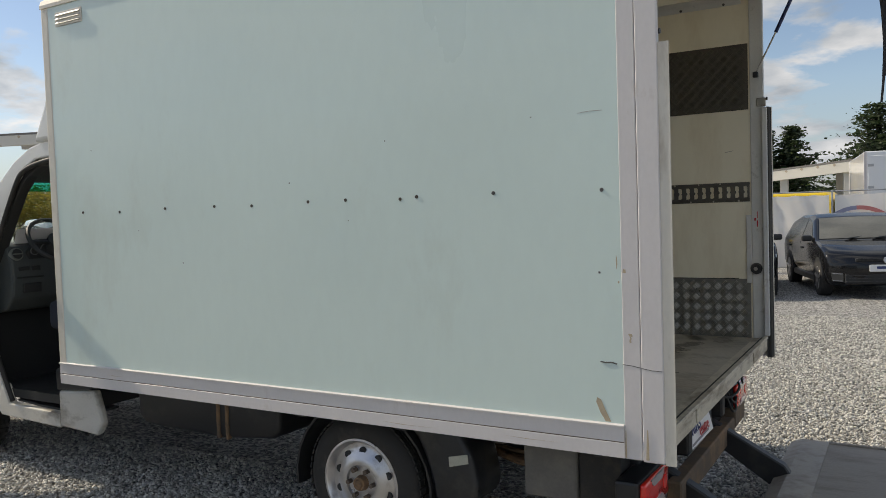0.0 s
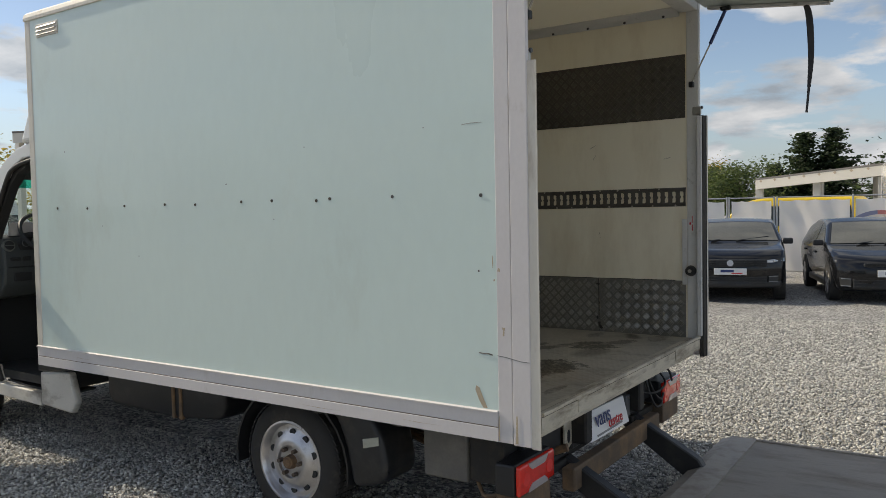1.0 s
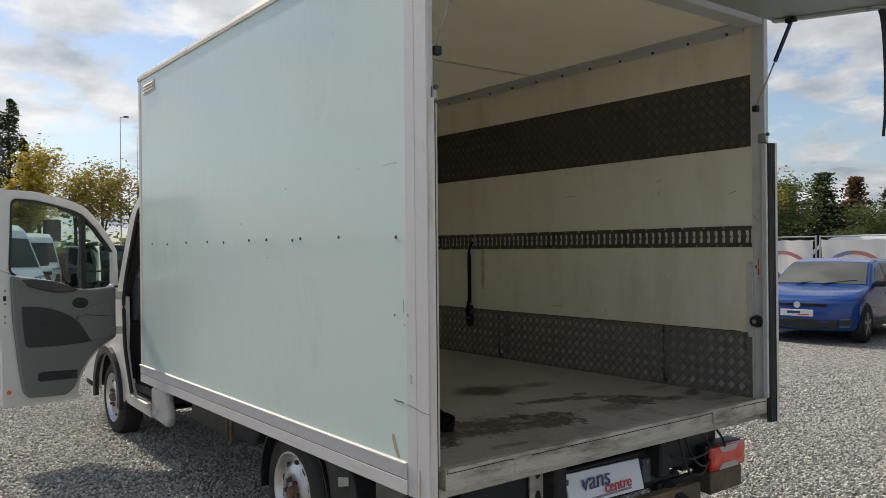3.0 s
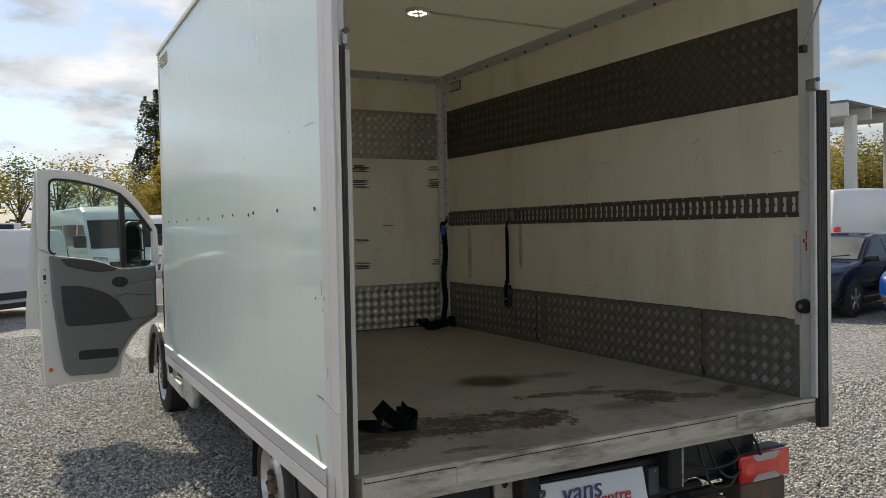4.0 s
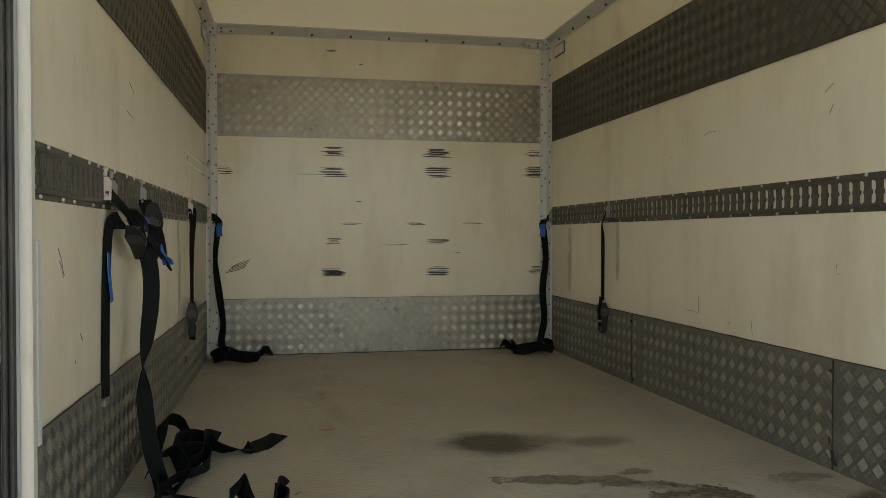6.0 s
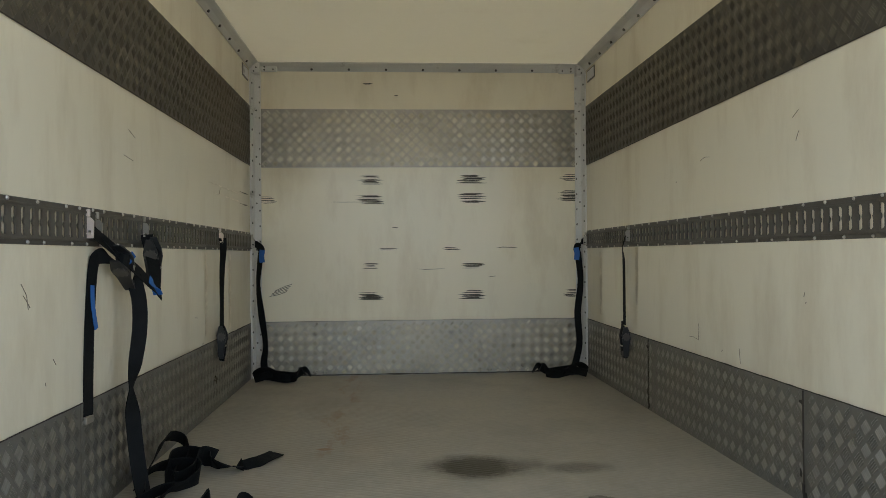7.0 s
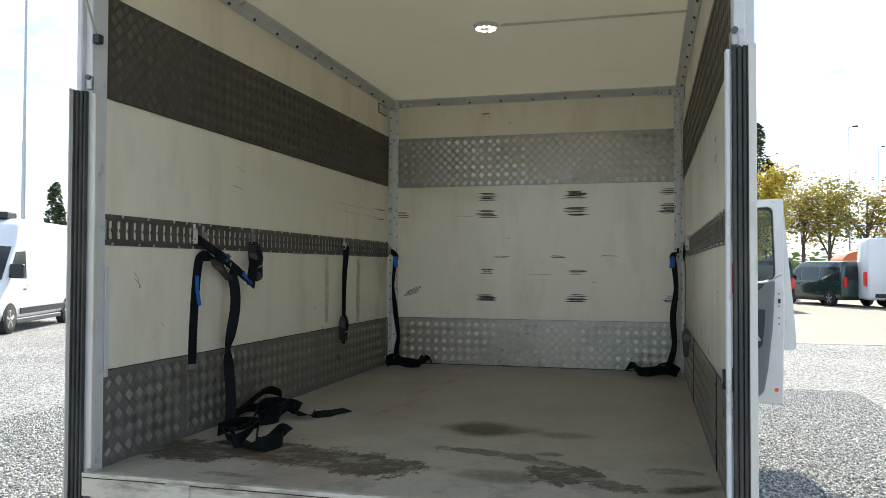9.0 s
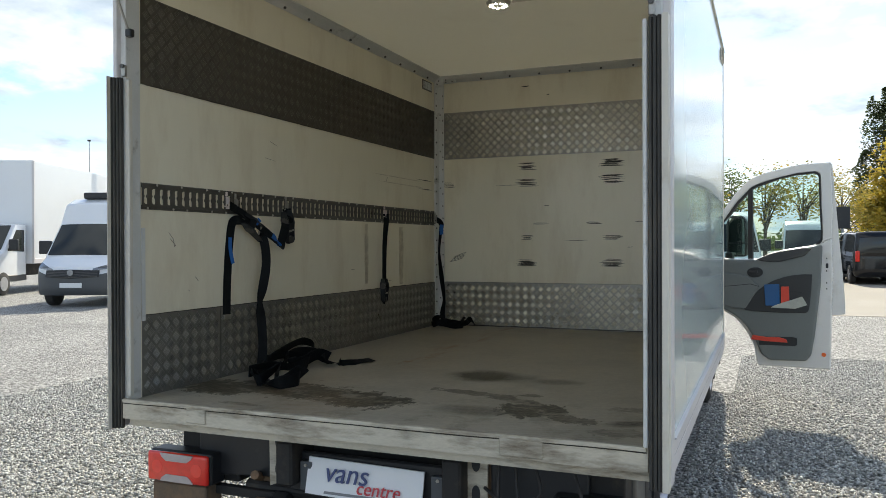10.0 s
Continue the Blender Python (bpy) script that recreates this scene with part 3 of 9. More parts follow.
def part(name, bm, mat, parent=None, label="", smooth=False, angle=None):
    """Link a bmesh, drawn in world places, as one mesh object under a thing or a part; its origin is set to its middle."""
    if angle is not None:
        for e in bm.edges:
            e.smooth = len(e.link_faces) != 2 or e.calc_face_angle(0) < radians(angle)
        smooth = True
    co = [v.co for v in bm.verts]
    lo = Vector([min(c[i] for c in co) for i in range(3)])
    hi = Vector([max(c[i] for c in co) for i in range(3)])
    mid = (lo + hi) / 2
    if parent is None:
        mid.z = lo.z
    bmesh.ops.translate(bm, verts=bm.verts[:], vec=-mid)
    ob = new(name, mesh_of(name, bm, mat, smooth))
    ob.location = mid
    if parent is not None:
        ob.parent = parent
        ob.matrix_parent_inverse = world_matrix(parent).inverted()
    if label:
        tagged(ob, label)
    if mat in (M["glass"], M["glass_green"], M["sun_band"]):
        ob.visible_shadow = False
    return ob


def thing(name, at, label, category, group="", kind=""):
    ob = new(name)
    ob.empty_display_size = 0.2
    ob.location = at
    return tagged(ob, label, category, group, kind)


def B():
    return bmesh.new()


# ---- ground ----
def gravel_material():
    m = bpy.data.materials.new("grey_crushed_gravel")
    m.use_nodes = True
    n, l = m.node_tree.nodes, m.node_tree.links
    b = n["Principled BSDF"]
    b.inputs["Roughness"].default_value = 0.85
    geo = n.new("ShaderNodeNewGeometry")
    vor = n.new("ShaderNodeTexVoronoi"); vor.inputs["Scale"].default_value = 50
    vor2 = n.new("ShaderNodeTexVoronoi"); vor2.inputs["Scale"].default_value = 105
    big = n.new("ShaderNodeTexNoise"); big.inputs["Scale"].default_value, big.inputs["Detail"].default_value = 0.5, 6
    warp = n.new("ShaderNodeTexNoise"); warp.inputs["Scale"].default_value = 25
    mixv = n.new("ShaderNodeVectorMath"); mixv.operation = "MULTIPLY_ADD"; mixv.inputs[1].default_value = (0.02, 0.02, 0.02)
    l.new(geo.outputs["Position"], warp.inputs["Vector"]); l.new(warp.outputs["Color"], mixv.inputs[0]); l.new(geo.outputs["Position"], mixv.inputs[2])
    for t in (vor, vor2):
        l.new(mixv.outputs[0], t.inputs["Vector"])
    l.new(geo.outputs["Position"], big.inputs["Vector"])
    sep = n.new("ShaderNodeSeparateColor")
    l.new(vor.outputs["Color"], sep.inputs[0])
    ramp = n.new("ShaderNodeValToRGB")
    e = ramp.color_ramp.elements
    e[0].position, e[0].color = 0.0, (0.085, 0.082, 0.078, 1)
    e[1].position, e[1].color = 1.0, (0.70, 0.685, 0.65, 1)
    k = ramp.color_ramp.elements.new(0.5); k.color = (0.325, 0.315, 0.295, 1)
    l.new(sep.outputs[0], ramp.inputs[0])
    tone = n.new("ShaderNodeMix"); tone.data_type = "RGBA"; tone.blend_type = "MULTIPLY"; tone.inputs[0].default_value = 1.0
    br = n.new("ShaderNodeMapRange"); br.inputs["From Min"].default_value, br.inputs["From Max"].default_value = 0.3, 0.7
    br.inputs["To Min"].default_value, br.inputs["To Max"].default_value = 0.86, 1.1
    l.new(big.outputs["Fac"], br.inputs["Value"]); l.new(ramp.outputs[0], tone.inputs[6]); l.new(br.outputs[0], tone.inputs[7])
    l.new(tone.outputs[2], b.inputs["Base Color"])
    hsum = n.new("ShaderNodeMath"); hsum.operation = "MULTIPLY_ADD"; hsum.inputs[1].default_value = 0.45
    l.new(vor2.outputs["Distance"], hsum.inputs[0]); l.new(vor.outputs["Distance"], hsum.inputs[2])
    bu = n.new("ShaderNodeBump"); bu.inputs["Strength"].default_value, bu.inputs["Distance"].default_value = 1.0, 0.022
    bu.invert = True
    l.new(hsum.outputs[0], bu.inputs["Height"]); l.new(bu.outputs[0], b.inputs["Normal"])
    return m


M["gravel"] = gravel_material()
M["concrete"] = material("dusty_concrete_apron", (0.29, 0.26, 0.215), 0.85, vary=0.06, scale=0.7, bump=0.3, bump_scale=30, dirt=(0.27, 0.245, 0.21), dirt_at=(0.5, 0.75), dirt_scale=0.5)
bm = B()
bmesh.ops.create_grid(bm, x_segments=8, y_segments=8, size=600)
ground = part("ground", bm, M["gravel"])
ground.location = (0, 0, 0)
tagged(ground, "grey crushed stone gravel yard in sun and shade", "ground", kind="structure")
bm = B()
prism(bm, [(-16.0, -9.0), (-17.5, 45.0), (-60.0, 70.0), (-60.0, -12.0)], "z", -0.05, 0.006)
apron = part("pavement", bm, M["concrete"])
tagged(apron, "pale dusty concrete roadway beyond the gravel", "pavement", kind="structure")


# loose stones on the stretch that is passed nearest
M["stone"] = material("crushed_stone", (0.50, 0.487, 0.452), 0.8, vary=0.24, scale=30, island=1.0)


def loose_gravel(spans, per_metre, seed, low=0.0080, high=0.0165):
    rs = np.random.RandomState(seed)
    base = np.array([(1, 0, 0), (0, 1, 0), (-1, 0, 0), (0, -1, 0), (0, 0, 1), (0, 0, -1)], dtype=float)
    tri = np.array([(0, 1, 4), (1, 2, 4), (2, 3, 4), (3, 0, 4), (1, 0, 5), (2, 1, 5), (3, 2, 5), (0, 3, 5)])
    pos = []
    for x0, x1, y0, y1 in spans:
        k = int((x1 - x0) * (y1 - y0) * per_metre)
        pos.append(np.column_stack([rs.uniform(x0, x1, k), rs.uniform(y0, y1, k)]))
    pos = np.vstack(pos)
    k = len(pos)
    size = rs.uniform(low, high, (k, 1, 1)) * rs.uniform(0.6, 1.15, (k, 1, 3))
    v = base[None] * size + rs.normal(0, 0.0028, (k, 6, 3))
    ax = rs.normal(0, 1, (k, 3)); ax /= np.linalg.norm(ax, axis=1)[:, None]
    an = rs.uniform(0, 6.283, k)[:, None, None]
    cr = np.cross(np.repeat(ax[:, None], 6, 1), v)
    dt = (v * ax[:, None]).sum(2, keepdims=True)
    v = v * np.cos(an) + cr * np.sin(an) + ax[:, None] * dt * (1 - np.cos(an))
    v[:, :, 0] += pos[:, 0, None]
    v[:, :, 1] += pos[:, 1, None]
    v[:, :, 2] = v[:, :, 2] * 0.75 + rs.uniform(0.002, 0.019, (k, 1))
    faces = (tri[None] + (np.arange(k) * 6)[:, None, None]).reshape(-1, 3)
    me = bpy.data.meshes.new("gravel_stones")
    me.vertices.add(k * 6); me.vertices.foreach_set("co", v.reshape(-1))
    me.loops.add(len(faces) * 3); me.loops.foreach_set("vertex_index", faces.reshape(-1).astype(np.int32))
    me.polygons.add(len(faces)); me.polygons.foreach_set("loop_start", np.arange(0, len(faces) * 3, 3, dtype=np.int32))
    me.update(calc_edges=True)
    me.materials.append(M["stone"])
    return tagged(new("gravel_stones", me), "loose grey crushed stones on the yard", "gravel", kind="stuff")


loose_gravel([(-9.5, 0.6, 1.2, 3.9), (-7.0, -1.2, -1.5, 1.2), (-6.5, 1.6, 5.1, 9.0), (-9.5, -6.5, 5.3, 7.6), (-1.0, 0.0, 3.9, 5.1)], 2900, 5)
loose_gravel([(-3.5, 2.5, 9.0, 12.5), (-13.0, -9.5, 0.5, 3.2)], 1600, 6, 0.010, 0.020)


# ---- the box truck ----
XF, XR = -4.44, -0.745            # outer front and rear of the box
YL, YR = 2.905, 5.300             # outer sides
YLI, YRI = 2.940, 5.262           # inner sides
YM = (YL + YR) / 2
XFI = -4.400                      # inner front wall
ZF, ZC = 0.820, 2.975             # floor and ceiling
ZB, ZT = 0.711, 3.035             # lower edge of the skirt, roof top
KICK, RAIL0, RAIL1, DP0, DP1 = 1.195, 1.685, 1.808, 2.262, 2.672
truck = thing("box_truck", (-3.5, 4.1, 0), "mint box truck with open rear and both cab doors open", "truck")

# body panels
bm = B(); box(bm, XF + 0.05, XR - 0.165, YL, YLI, 0.80, ZT - 0.06)
left_panel = part("side_panel", bm, M["panel_mint"], truck, "pale mint side panel with a row of bolt ends")
bm = B(); box(bm, XF + 0.05, XR - 0.165, YRI, YR, 0.80, ZT - 0.06)
part("side_panel", bm, M["panel_sky_tint"], truck, "glossy side panel tinted with the sky's pale reflection")
bm = B(); box(bm, XF, XFI, YL + 0.03, YR - 0.03, 0.72, ZT - 0.06)
part("front_panel", bm, M["cab_white"], truck)
bm = B(); box(bm, XF + 0.01, XR, YL + 0.045, YR - 0.045, ZC + 0.012, ZT)
part("roof", bm, M["roof_skin"], truck)
bm = B(); box(bm, XFI, XR - 0.10, YLI, YRI, ZC, ZC + 0.010)
part("ceiling_panel", bm, M["ceiling"], truck, "cream ceiling panel")
bm = B(); box(bm, XFI, XFI + 0.004, YLI, YRI, ZF, ZC)
part("front_lining", bm, M["cream"], truck, "cream front lining with black scuffs")
linings = []
for y0, y1 in ((YLI, YLI + 0.003), (YRI - 0.003, YRI)):
    bm = B(); box(bm, XFI + 0.004, XR - (0.12 if y0 < YM else 0.078), y0, y1, ZF, ZC)
    linings.append(part("side_lining", bm, M["cream"], truck, "cream side lining with scratches"))
bm = B(); box(bm, XFI, XR - 0.055, YLI, YRI, ZF - 0.05, ZF)
cargo_floor = part("cargo_floor", bm, M["floor"], truck, "dusty grey patterned cargo floor with dark damp patches")

# skirts, corner trims, roof edges
for s, y in ((-1, YL), (1, YR)):
    bm = B()
    out = 0.006
    prism(bm, [(y + s * out, ZB), (y + s * out, 0.768), (y + s * (out - 0.002), 0.770), (y + s * (out - 0.002), 0.773), (y + s * out, 0.775),
               (y + s * out, 0.830), (y + s * (out + 0.008), 0.833), (y + s * (out + 0.008), 0.838), (y + s * 0.001, 0.842), (y - s * 0.03, 0.840), (y - s * 0.03, ZB)], "x", XF - 0.01, XR - 0.166)
    skirt = part("skirt", bm, M["alu_trim"], truck, "scuffed pale aluminium skirt")
    bm = B(); box(bm, XF, XR - 0.168, *sorted((y + s * 0.002, y + s * 0.0048)), 0.7700, 0.7730)
    part("seam", bm, M["seam_brown"], skirt)
    bm = B()
    box(bm, XR - 0.166, XR - 0.098, *sorted((y + s * (0.002 if s < 0 else 0.008), y - s * 0.02)), ZB - 0.002, ZT - 0.02, 0.003)
    part("corner_trim", bm, M["alu_trim"], truck)
    bm = B()
    box(bm, XR - 0.096, XR - 0.012, *sorted((y + s * (0.004 if s < 0 else 0.0145), y - s * 0.02)), ZB - 0.006, ZT - 0.02, 0.004)
    part("corner_trim", bm, M["alu_trim"], truck)
    bm = B()
    box(bm, XF - 0.02, XF + 0.052, *sorted((y + s * 0.0025, y - s * 0.03)), ZB + 0.004, ZT - 0.02, 0.012, 2)
    part("corner_trim", bm, M["alu_white"], truck)
    bm = B()
    k = [(y + s * 0.010, ZC), (y + s * 0.010, ZC + 0.02), (y + s * 0.002, ZC + 0.045), (y - s * 0.02, ZT + 0.002), (y - s * 0.05, ZT + 0.008), (y - s * 0.05, ZC + 0.005), (y - s * 0.01, ZC)]
    prism(bm, k, "x", XF - 0.015, XR - 0.012)
    part("roof_edge", bm, M["alu_white"], truck)
    # rear post, its inner angle and the rubber-faced seal
    bm = B()
    box(bm, XR - (0.125 if s < 0 else 0.080), XR - (0.036 if s < 0 else 0), *sorted((y - s * 0.012, y - s * 0.048)), ZF - 0.02, ZT - 0.03, 0.004)
    post = part("rear_post", bm, M["alu_inner"], truck, "dented grey aluminium rear post")
    bm = B()
    box(bm, XR - (0.15 if s < 0 else 0.112), XR - (0.126 if s < 0 else 0.081), *sorted((y - s * 0.044, y - s * 0.050)), 1.17, 1.60, 0.002)
    part("inner_angle", bm, M["alu_inner"], post)
    bm = B()
    box(bm, XR - 0.012, XR + (0.030 if s < 0 else 0.040), *sorted((y + s * (0.0 if s < 0 else 0.012), y - s * (0.003 if s < 0 else 0.010))), ZB - 0.01, 2.27, 0.002)
    part("seal_shell", bm, M["alu_white"], truck, "cream painted seal edge")
    bm = B(); box(bm, XR + (-0.034 if s < 0 else 0.001), XR + (-0.019 if s < 0 else 0.012), *sorted((y - s * (0.005 if s < 0 else 0.013), y - s * (0.038 if s < 0 else 0.054))), ZB - 0.01, 2.268, 0.003)
    seal = part("rubber_seal", bm, M["seal_rubber"], truck, "ribbed black rubber seal")
    bm = B(); box(bm, XR - 0.002, XR + (0.010 if s < 0 else 0.038), *sorted((y - s * (0.0032 if s < 0 else 0.0102), y - s * (0.0058 if s < 0 else 0.0128))), ZB - 0.008, 2.266)
    part("seal_liner", bm, M["seal_rubber"], seal)
    lie = 0.003 if s < 0 else -0.003
    for a, b in (((0.002, 0.013), (0.0145, 0.025), (0.0265, 0.037)) if s < 0 else ((0.016, 0.028), (0.030, 0.043), (0.045, 0.056))):
        bm = B(); box(bm, XR + (-0.0188 if s < 0 else 0.0125), XR + ((0.004 - 0.6 * a) if s < 0 else (0.036 - 0.1 * a)), *sorted((y - s * (lie + a), y - s * (lie + b))), ZB - 0.01, 2.268, 0.005, 2)
        part("rubber_rib", bm, M["seal_rubber"], seal)
    bm = B()
    box(bm, XR - (0.06 if s < 0 else 0.01), XR + (-0.034 if s < 0 else 0.022), *sorted((y - s * (0.040 if s < 0 else 0.058), y - s * (0.066 if s < 0 else 0.074))), ZF + 0.02, 2.262, 0.004)
    part("seal_lip", bm, M["alu_white"] if s < 0 else M["alu_inner"], truck)
    # catch at the head of the seal
    bm = B()
    box(bm, XR - 0.04, XR + (-0.02 if s < 0 else 0.014), *sorted((y - s * 0.034, y - s * 0.056)), 2.272, 2.325, 0.004)
    catch = part("catch", bm, M["steel"], truck)
    bm = B(); rod(bm, (XR + (-0.022 if s < 0 else 0.014), y - s * 0.046, 2.318), (XR + (-0.012 if s < 0 else 0.024), y - s * 0.046, 2.318), 0.010)
    part("catch_pin", bm, M["bolt_dark"], catch)
    # front corner post and ceiling angle
    bm = B()
    yi = YLI if s < 0 else YRI
    prism(bm, [(XFI + 0.004, yi - s * 0.070), (XFI + 0.016, yi - s * 0.070), (XFI + 0.03, yi - s * 0.03), (XFI + 0.07, yi - s * 0.016), (XFI + 0.07, yi - s * 0.003), (XFI + 0.004, yi - s * 0.003)], "z", ZF, ZC)
    cp = part("corner_post", bm, M["alu_inner"], truck)
    bm = B()
    for i in range(20):
        z = 0.90 + i * 0.106
        rod(bm, (XFI + 0.012, yi - s * 0.060, z), (XFI + 0.020, yi - s * 0.060, z), 0.0075, 7)
        rod(bm, (XFI + 0.060, yi - s * 0.012, z + 0.02), (XFI + 0.060, yi - s * 0.023, z + 0.02), 0.0075, 7)
        if i % 3 == 1:
            rod(bm, (XFI + 0.018, yi - s * 0.042, z + 0.05), (XFI + 0.028, yi - s * 0.042, z + 0.05), 0.006, 7)
    tagged(part("riveting", bm, M["bolt_dark"], cp), kind="stuff")
    bm = B()
    prism(bm, [(yi - s * 0.004, ZC - 0.055), (yi - s * 0.010, ZC - 0.055), (yi - s * 0.030, ZC - 0.030), (yi - s * 0.060, ZC - 0.010), (yi - s * 0.060, ZC - 0.001), (yi - s * 0.004, ZC - 0.001)], "x", XFI + 0.01, XR - 0.125)
    an = part("ceiling_angle", bm, M["alu_inner"], truck)
    bm = B()
    for i in range(13):
        x = XFI + 0.25 + i * 0.265
        rod(bm, (x, yi - s * 0.012, ZC - 0.042), (x, yi - s * 0.026, ZC - 0.048), 0.0085, 7)
    tagged(part("riveting", bm, M["bolt_dark"], an), kind="stuff")
bm = B()
prism(bm, [(XFI + 0.004, ZC - 0.055), (XFI + 0.012, ZC - 0.055), (XFI + 0.030, ZC - 0.030), (XFI + 0.055, ZC - 0.010), (XFI + 0.055, ZC - 0.001), (XFI + 0.004, ZC - 0.001)], "y", YLI + 0.06, YRI - 0.06)
an = part("ceiling_angle", bm, M["alu_inner"], truck)
bm = B()
for i in range(7):
    y = YLI + 0.42 + i * 0.255
    rod(bm, (XFI + 0.014, y, ZC - 0.040), (XFI + 0.030, y, ZC - 0.046), 0.0085, 7)
tagged(part("riveting", bm, M["bolt_dark"], an), kind="stuff")
# folded corner pieces where the ceiling angles meet
for s, yi in ((-1, YLI), (1, YRI)):
    bm = B()
    box(bm, XFI + 0.012, XFI + 0.034, *sorted((yi - s * 0.075, yi - s * 0.185)), ZC - 0.062, ZC - 0.018, 0.004)
    box(bm, XFI + 0.010, XFI + 0.075, *sorted((yi - s * 0.012, yi - s * 0.074)), ZC - 0.085, ZC - 0.012, 0.010, 2)
    cb = part("corner_bracket", bm, M["alu_inner"], truck)
    for dy, dz in ((0.10, -0.032), (0.16, -0.048), (0.10, -0.052), (0.05, -0.045), (0.035, -0.07)):
        bm = B(); rod(bm, (XFI + 0.030, yi - s * dy, ZC + dz), (XFI + (0.079 if dy < 0.06 else 0.038), yi - s * dy, ZC + dz), 0.006, 7)
        part("bolt", bm, M["bolt_dark"], cb)
# scrapes along the lower skirt
for x, z, L, d in ((-4.0, 0.80, 0.16, -0.006), (-2.05, 0.735, 0.30, -0.004), (-1.42, 0.742, 0.24, -0.003)):
    bm = B(); prism(bm, [(x, z), (x + L * 0.4, z + d - 0.0009), (x + L, z + d * 0.4), (x + L * 0.5, z + d + 0.0009)], "y", YL - 0.0066, YL - 0.0055)
    part("scrape", bm, M["rust_run"], truck)
# rear header and sill
bm = B(); box(bm, XR - 0.12, XR - 0.005, YL + 0.05, YR - 0.05, ZC - 0.035, ZT + 0.004, 0.004)
part("header", bm, M["alu_inner"], truck)
bm = B()
prism(bm, [(XR - 0.075, ZF + 0.001), (XR - 0.02, ZF + 0.006), (XR - 0.012, ZF + 0.018), (XR + 0.004, ZF + 0.018), (XR + 0.004, 0.752), (XR - 0.04, 0.752), (XR - 0.04, 0.712), (XR - 0.075, 0.712)], "y", YL + 0.06, YR - 0.06)
sill = part("sill", bm, M["sill_worn"], truck, "worn and dented aluminium rear sill")
for y, w in ((3.32, 0.10), (4.72, 0.16)):
    bm = B(); box(bm, XR + 0.004, XR + 0.010, y, y + w, 0.762, ZF + 0.012, 0.003)
    part("sill_plate", bm, M["sill_worn"], sill)


for k, (x0, x1, z0, z1, m, nm) in enumerate(((XR + 0.004, XR + 0.0125, ZF + 0.003, ZF + 0.019, "sill_worn", "sill_lip"), (XR + 0.0042, XR + 0.0062, ZF - 0.002, ZF + 0.0025, "seam_dark", "sill_seam"), (XR - 0.030, XR - 0.020, ZF + 0.004, ZF + 0.0085, "seam_dark", "sill_seam"))):
    bm = B(); box(bm, x0, x1, YL + 0.065, YR - 0.065, z0, z1, 0.003 if k == 0 else 0.0, 2)
    bmesh.ops.subdivide_edges(bm, edges=[e for e in bm.edges if abs(e.verts[0].co.y - e.verts[1].co.y) > 1], cuts=40)
    for v in bm.verts:
        v.co.z += 0.0035 * noise.noise(Vector((v.co.y * 4.0, 0.3, 0.5))) * (1 if k < 2 else 0.3)
        v.co.x += 0.003 * noise.noise(Vector((v.co.y * 6.0, 4.3, 1.5))) if k == 0 else 0.0
    part(nm, bm, M[m], sill)


# tread plates: a flat sheet and its raised bars
def tread_plate(name, mat, bar_mat, axis, at, side, u0, u1, z0, z1, label, pitch=0.0335):
    """A plate on the plane axis = at, facing side; u runs along the wall."""
    def put(u, z, h):
        return (u, at + side * h, z) if axis == "y" else (at + side * h, u, z)
    bm = B()
    pts = [(u0, z0), (u1, z0), (u1, z1), (u0, z1)]
    if axis == "y":
        prism(bm, pts, "y", at, at + side * 0.003)
    else:
        prism(bm, pts, "x", at, at + side * 0.003)
    plate = part(name, bm, mat, truck, label)
    verts, faces = [], []
    nu, nz = int((u1 - u0) / pitch) + 1, int((z1 - z0) / pitch) + 2
    c = math.sqrt(0.5)
    for i in range(nu + 1):
        for j in range(nz):
            if (i + j) % 2:
                continue
            cu, cz = u0 + i * pitch, z0 + (j - 0.3) * pitch
            turn = 1 if j % 2 else -1
            du, dz = c, c * turn
            for k in range(-2, 3):
                off = k * 0.0076
                pu, pz = cu - dz * off, cz + du * off
                half, w = 0.0172, 0.0029
                a = [(pu + du * e * half - dz * q * w, pz + dz * e * half + du * q * w) for e, q in ((-1, -1), (1, -1), (1, 1), (-1, 1))]
                if min(p[0] for p in a) < u0 + 0.004 or max(p[0] for p in a) > u1 - 0.004 or min(p[1] for p in a) < z0 + 0.003 or max(p[1] for p in a) > z1 - 0.003:
                    continue
                n0 = len(verts)
                verts += [put(p, q, 0.003) for p, q in a]
                verts += [put(pu + du * e * half * 0.78, pz + dz * e * half * 0.78, 0.0054) for e in (-1, 1)]
                faces += [tuple(n0 + q for q in f) for f in ((0, 1, 5, 4), (2, 3, 4, 5), (1, 2, 5), (3, 0, 4))]
    me = bpy.data.meshes.new("tread_pattern")
    me.from_pydata(verts, [], faces)
    me.materials.append(bar_mat)
    bm = B(); bm.from_mesh(me)
    bmesh.ops.recalc_face_normals(bm, faces=bm.faces[:])
    bm.to_mesh(me); bm.free()
    bars = new("tread_pattern", me)
    bars.parent = plate
    bars.matrix_parent_inverse = world_matrix(plate).inverted()
    tagged(bars, kind="stuff")
    return plate


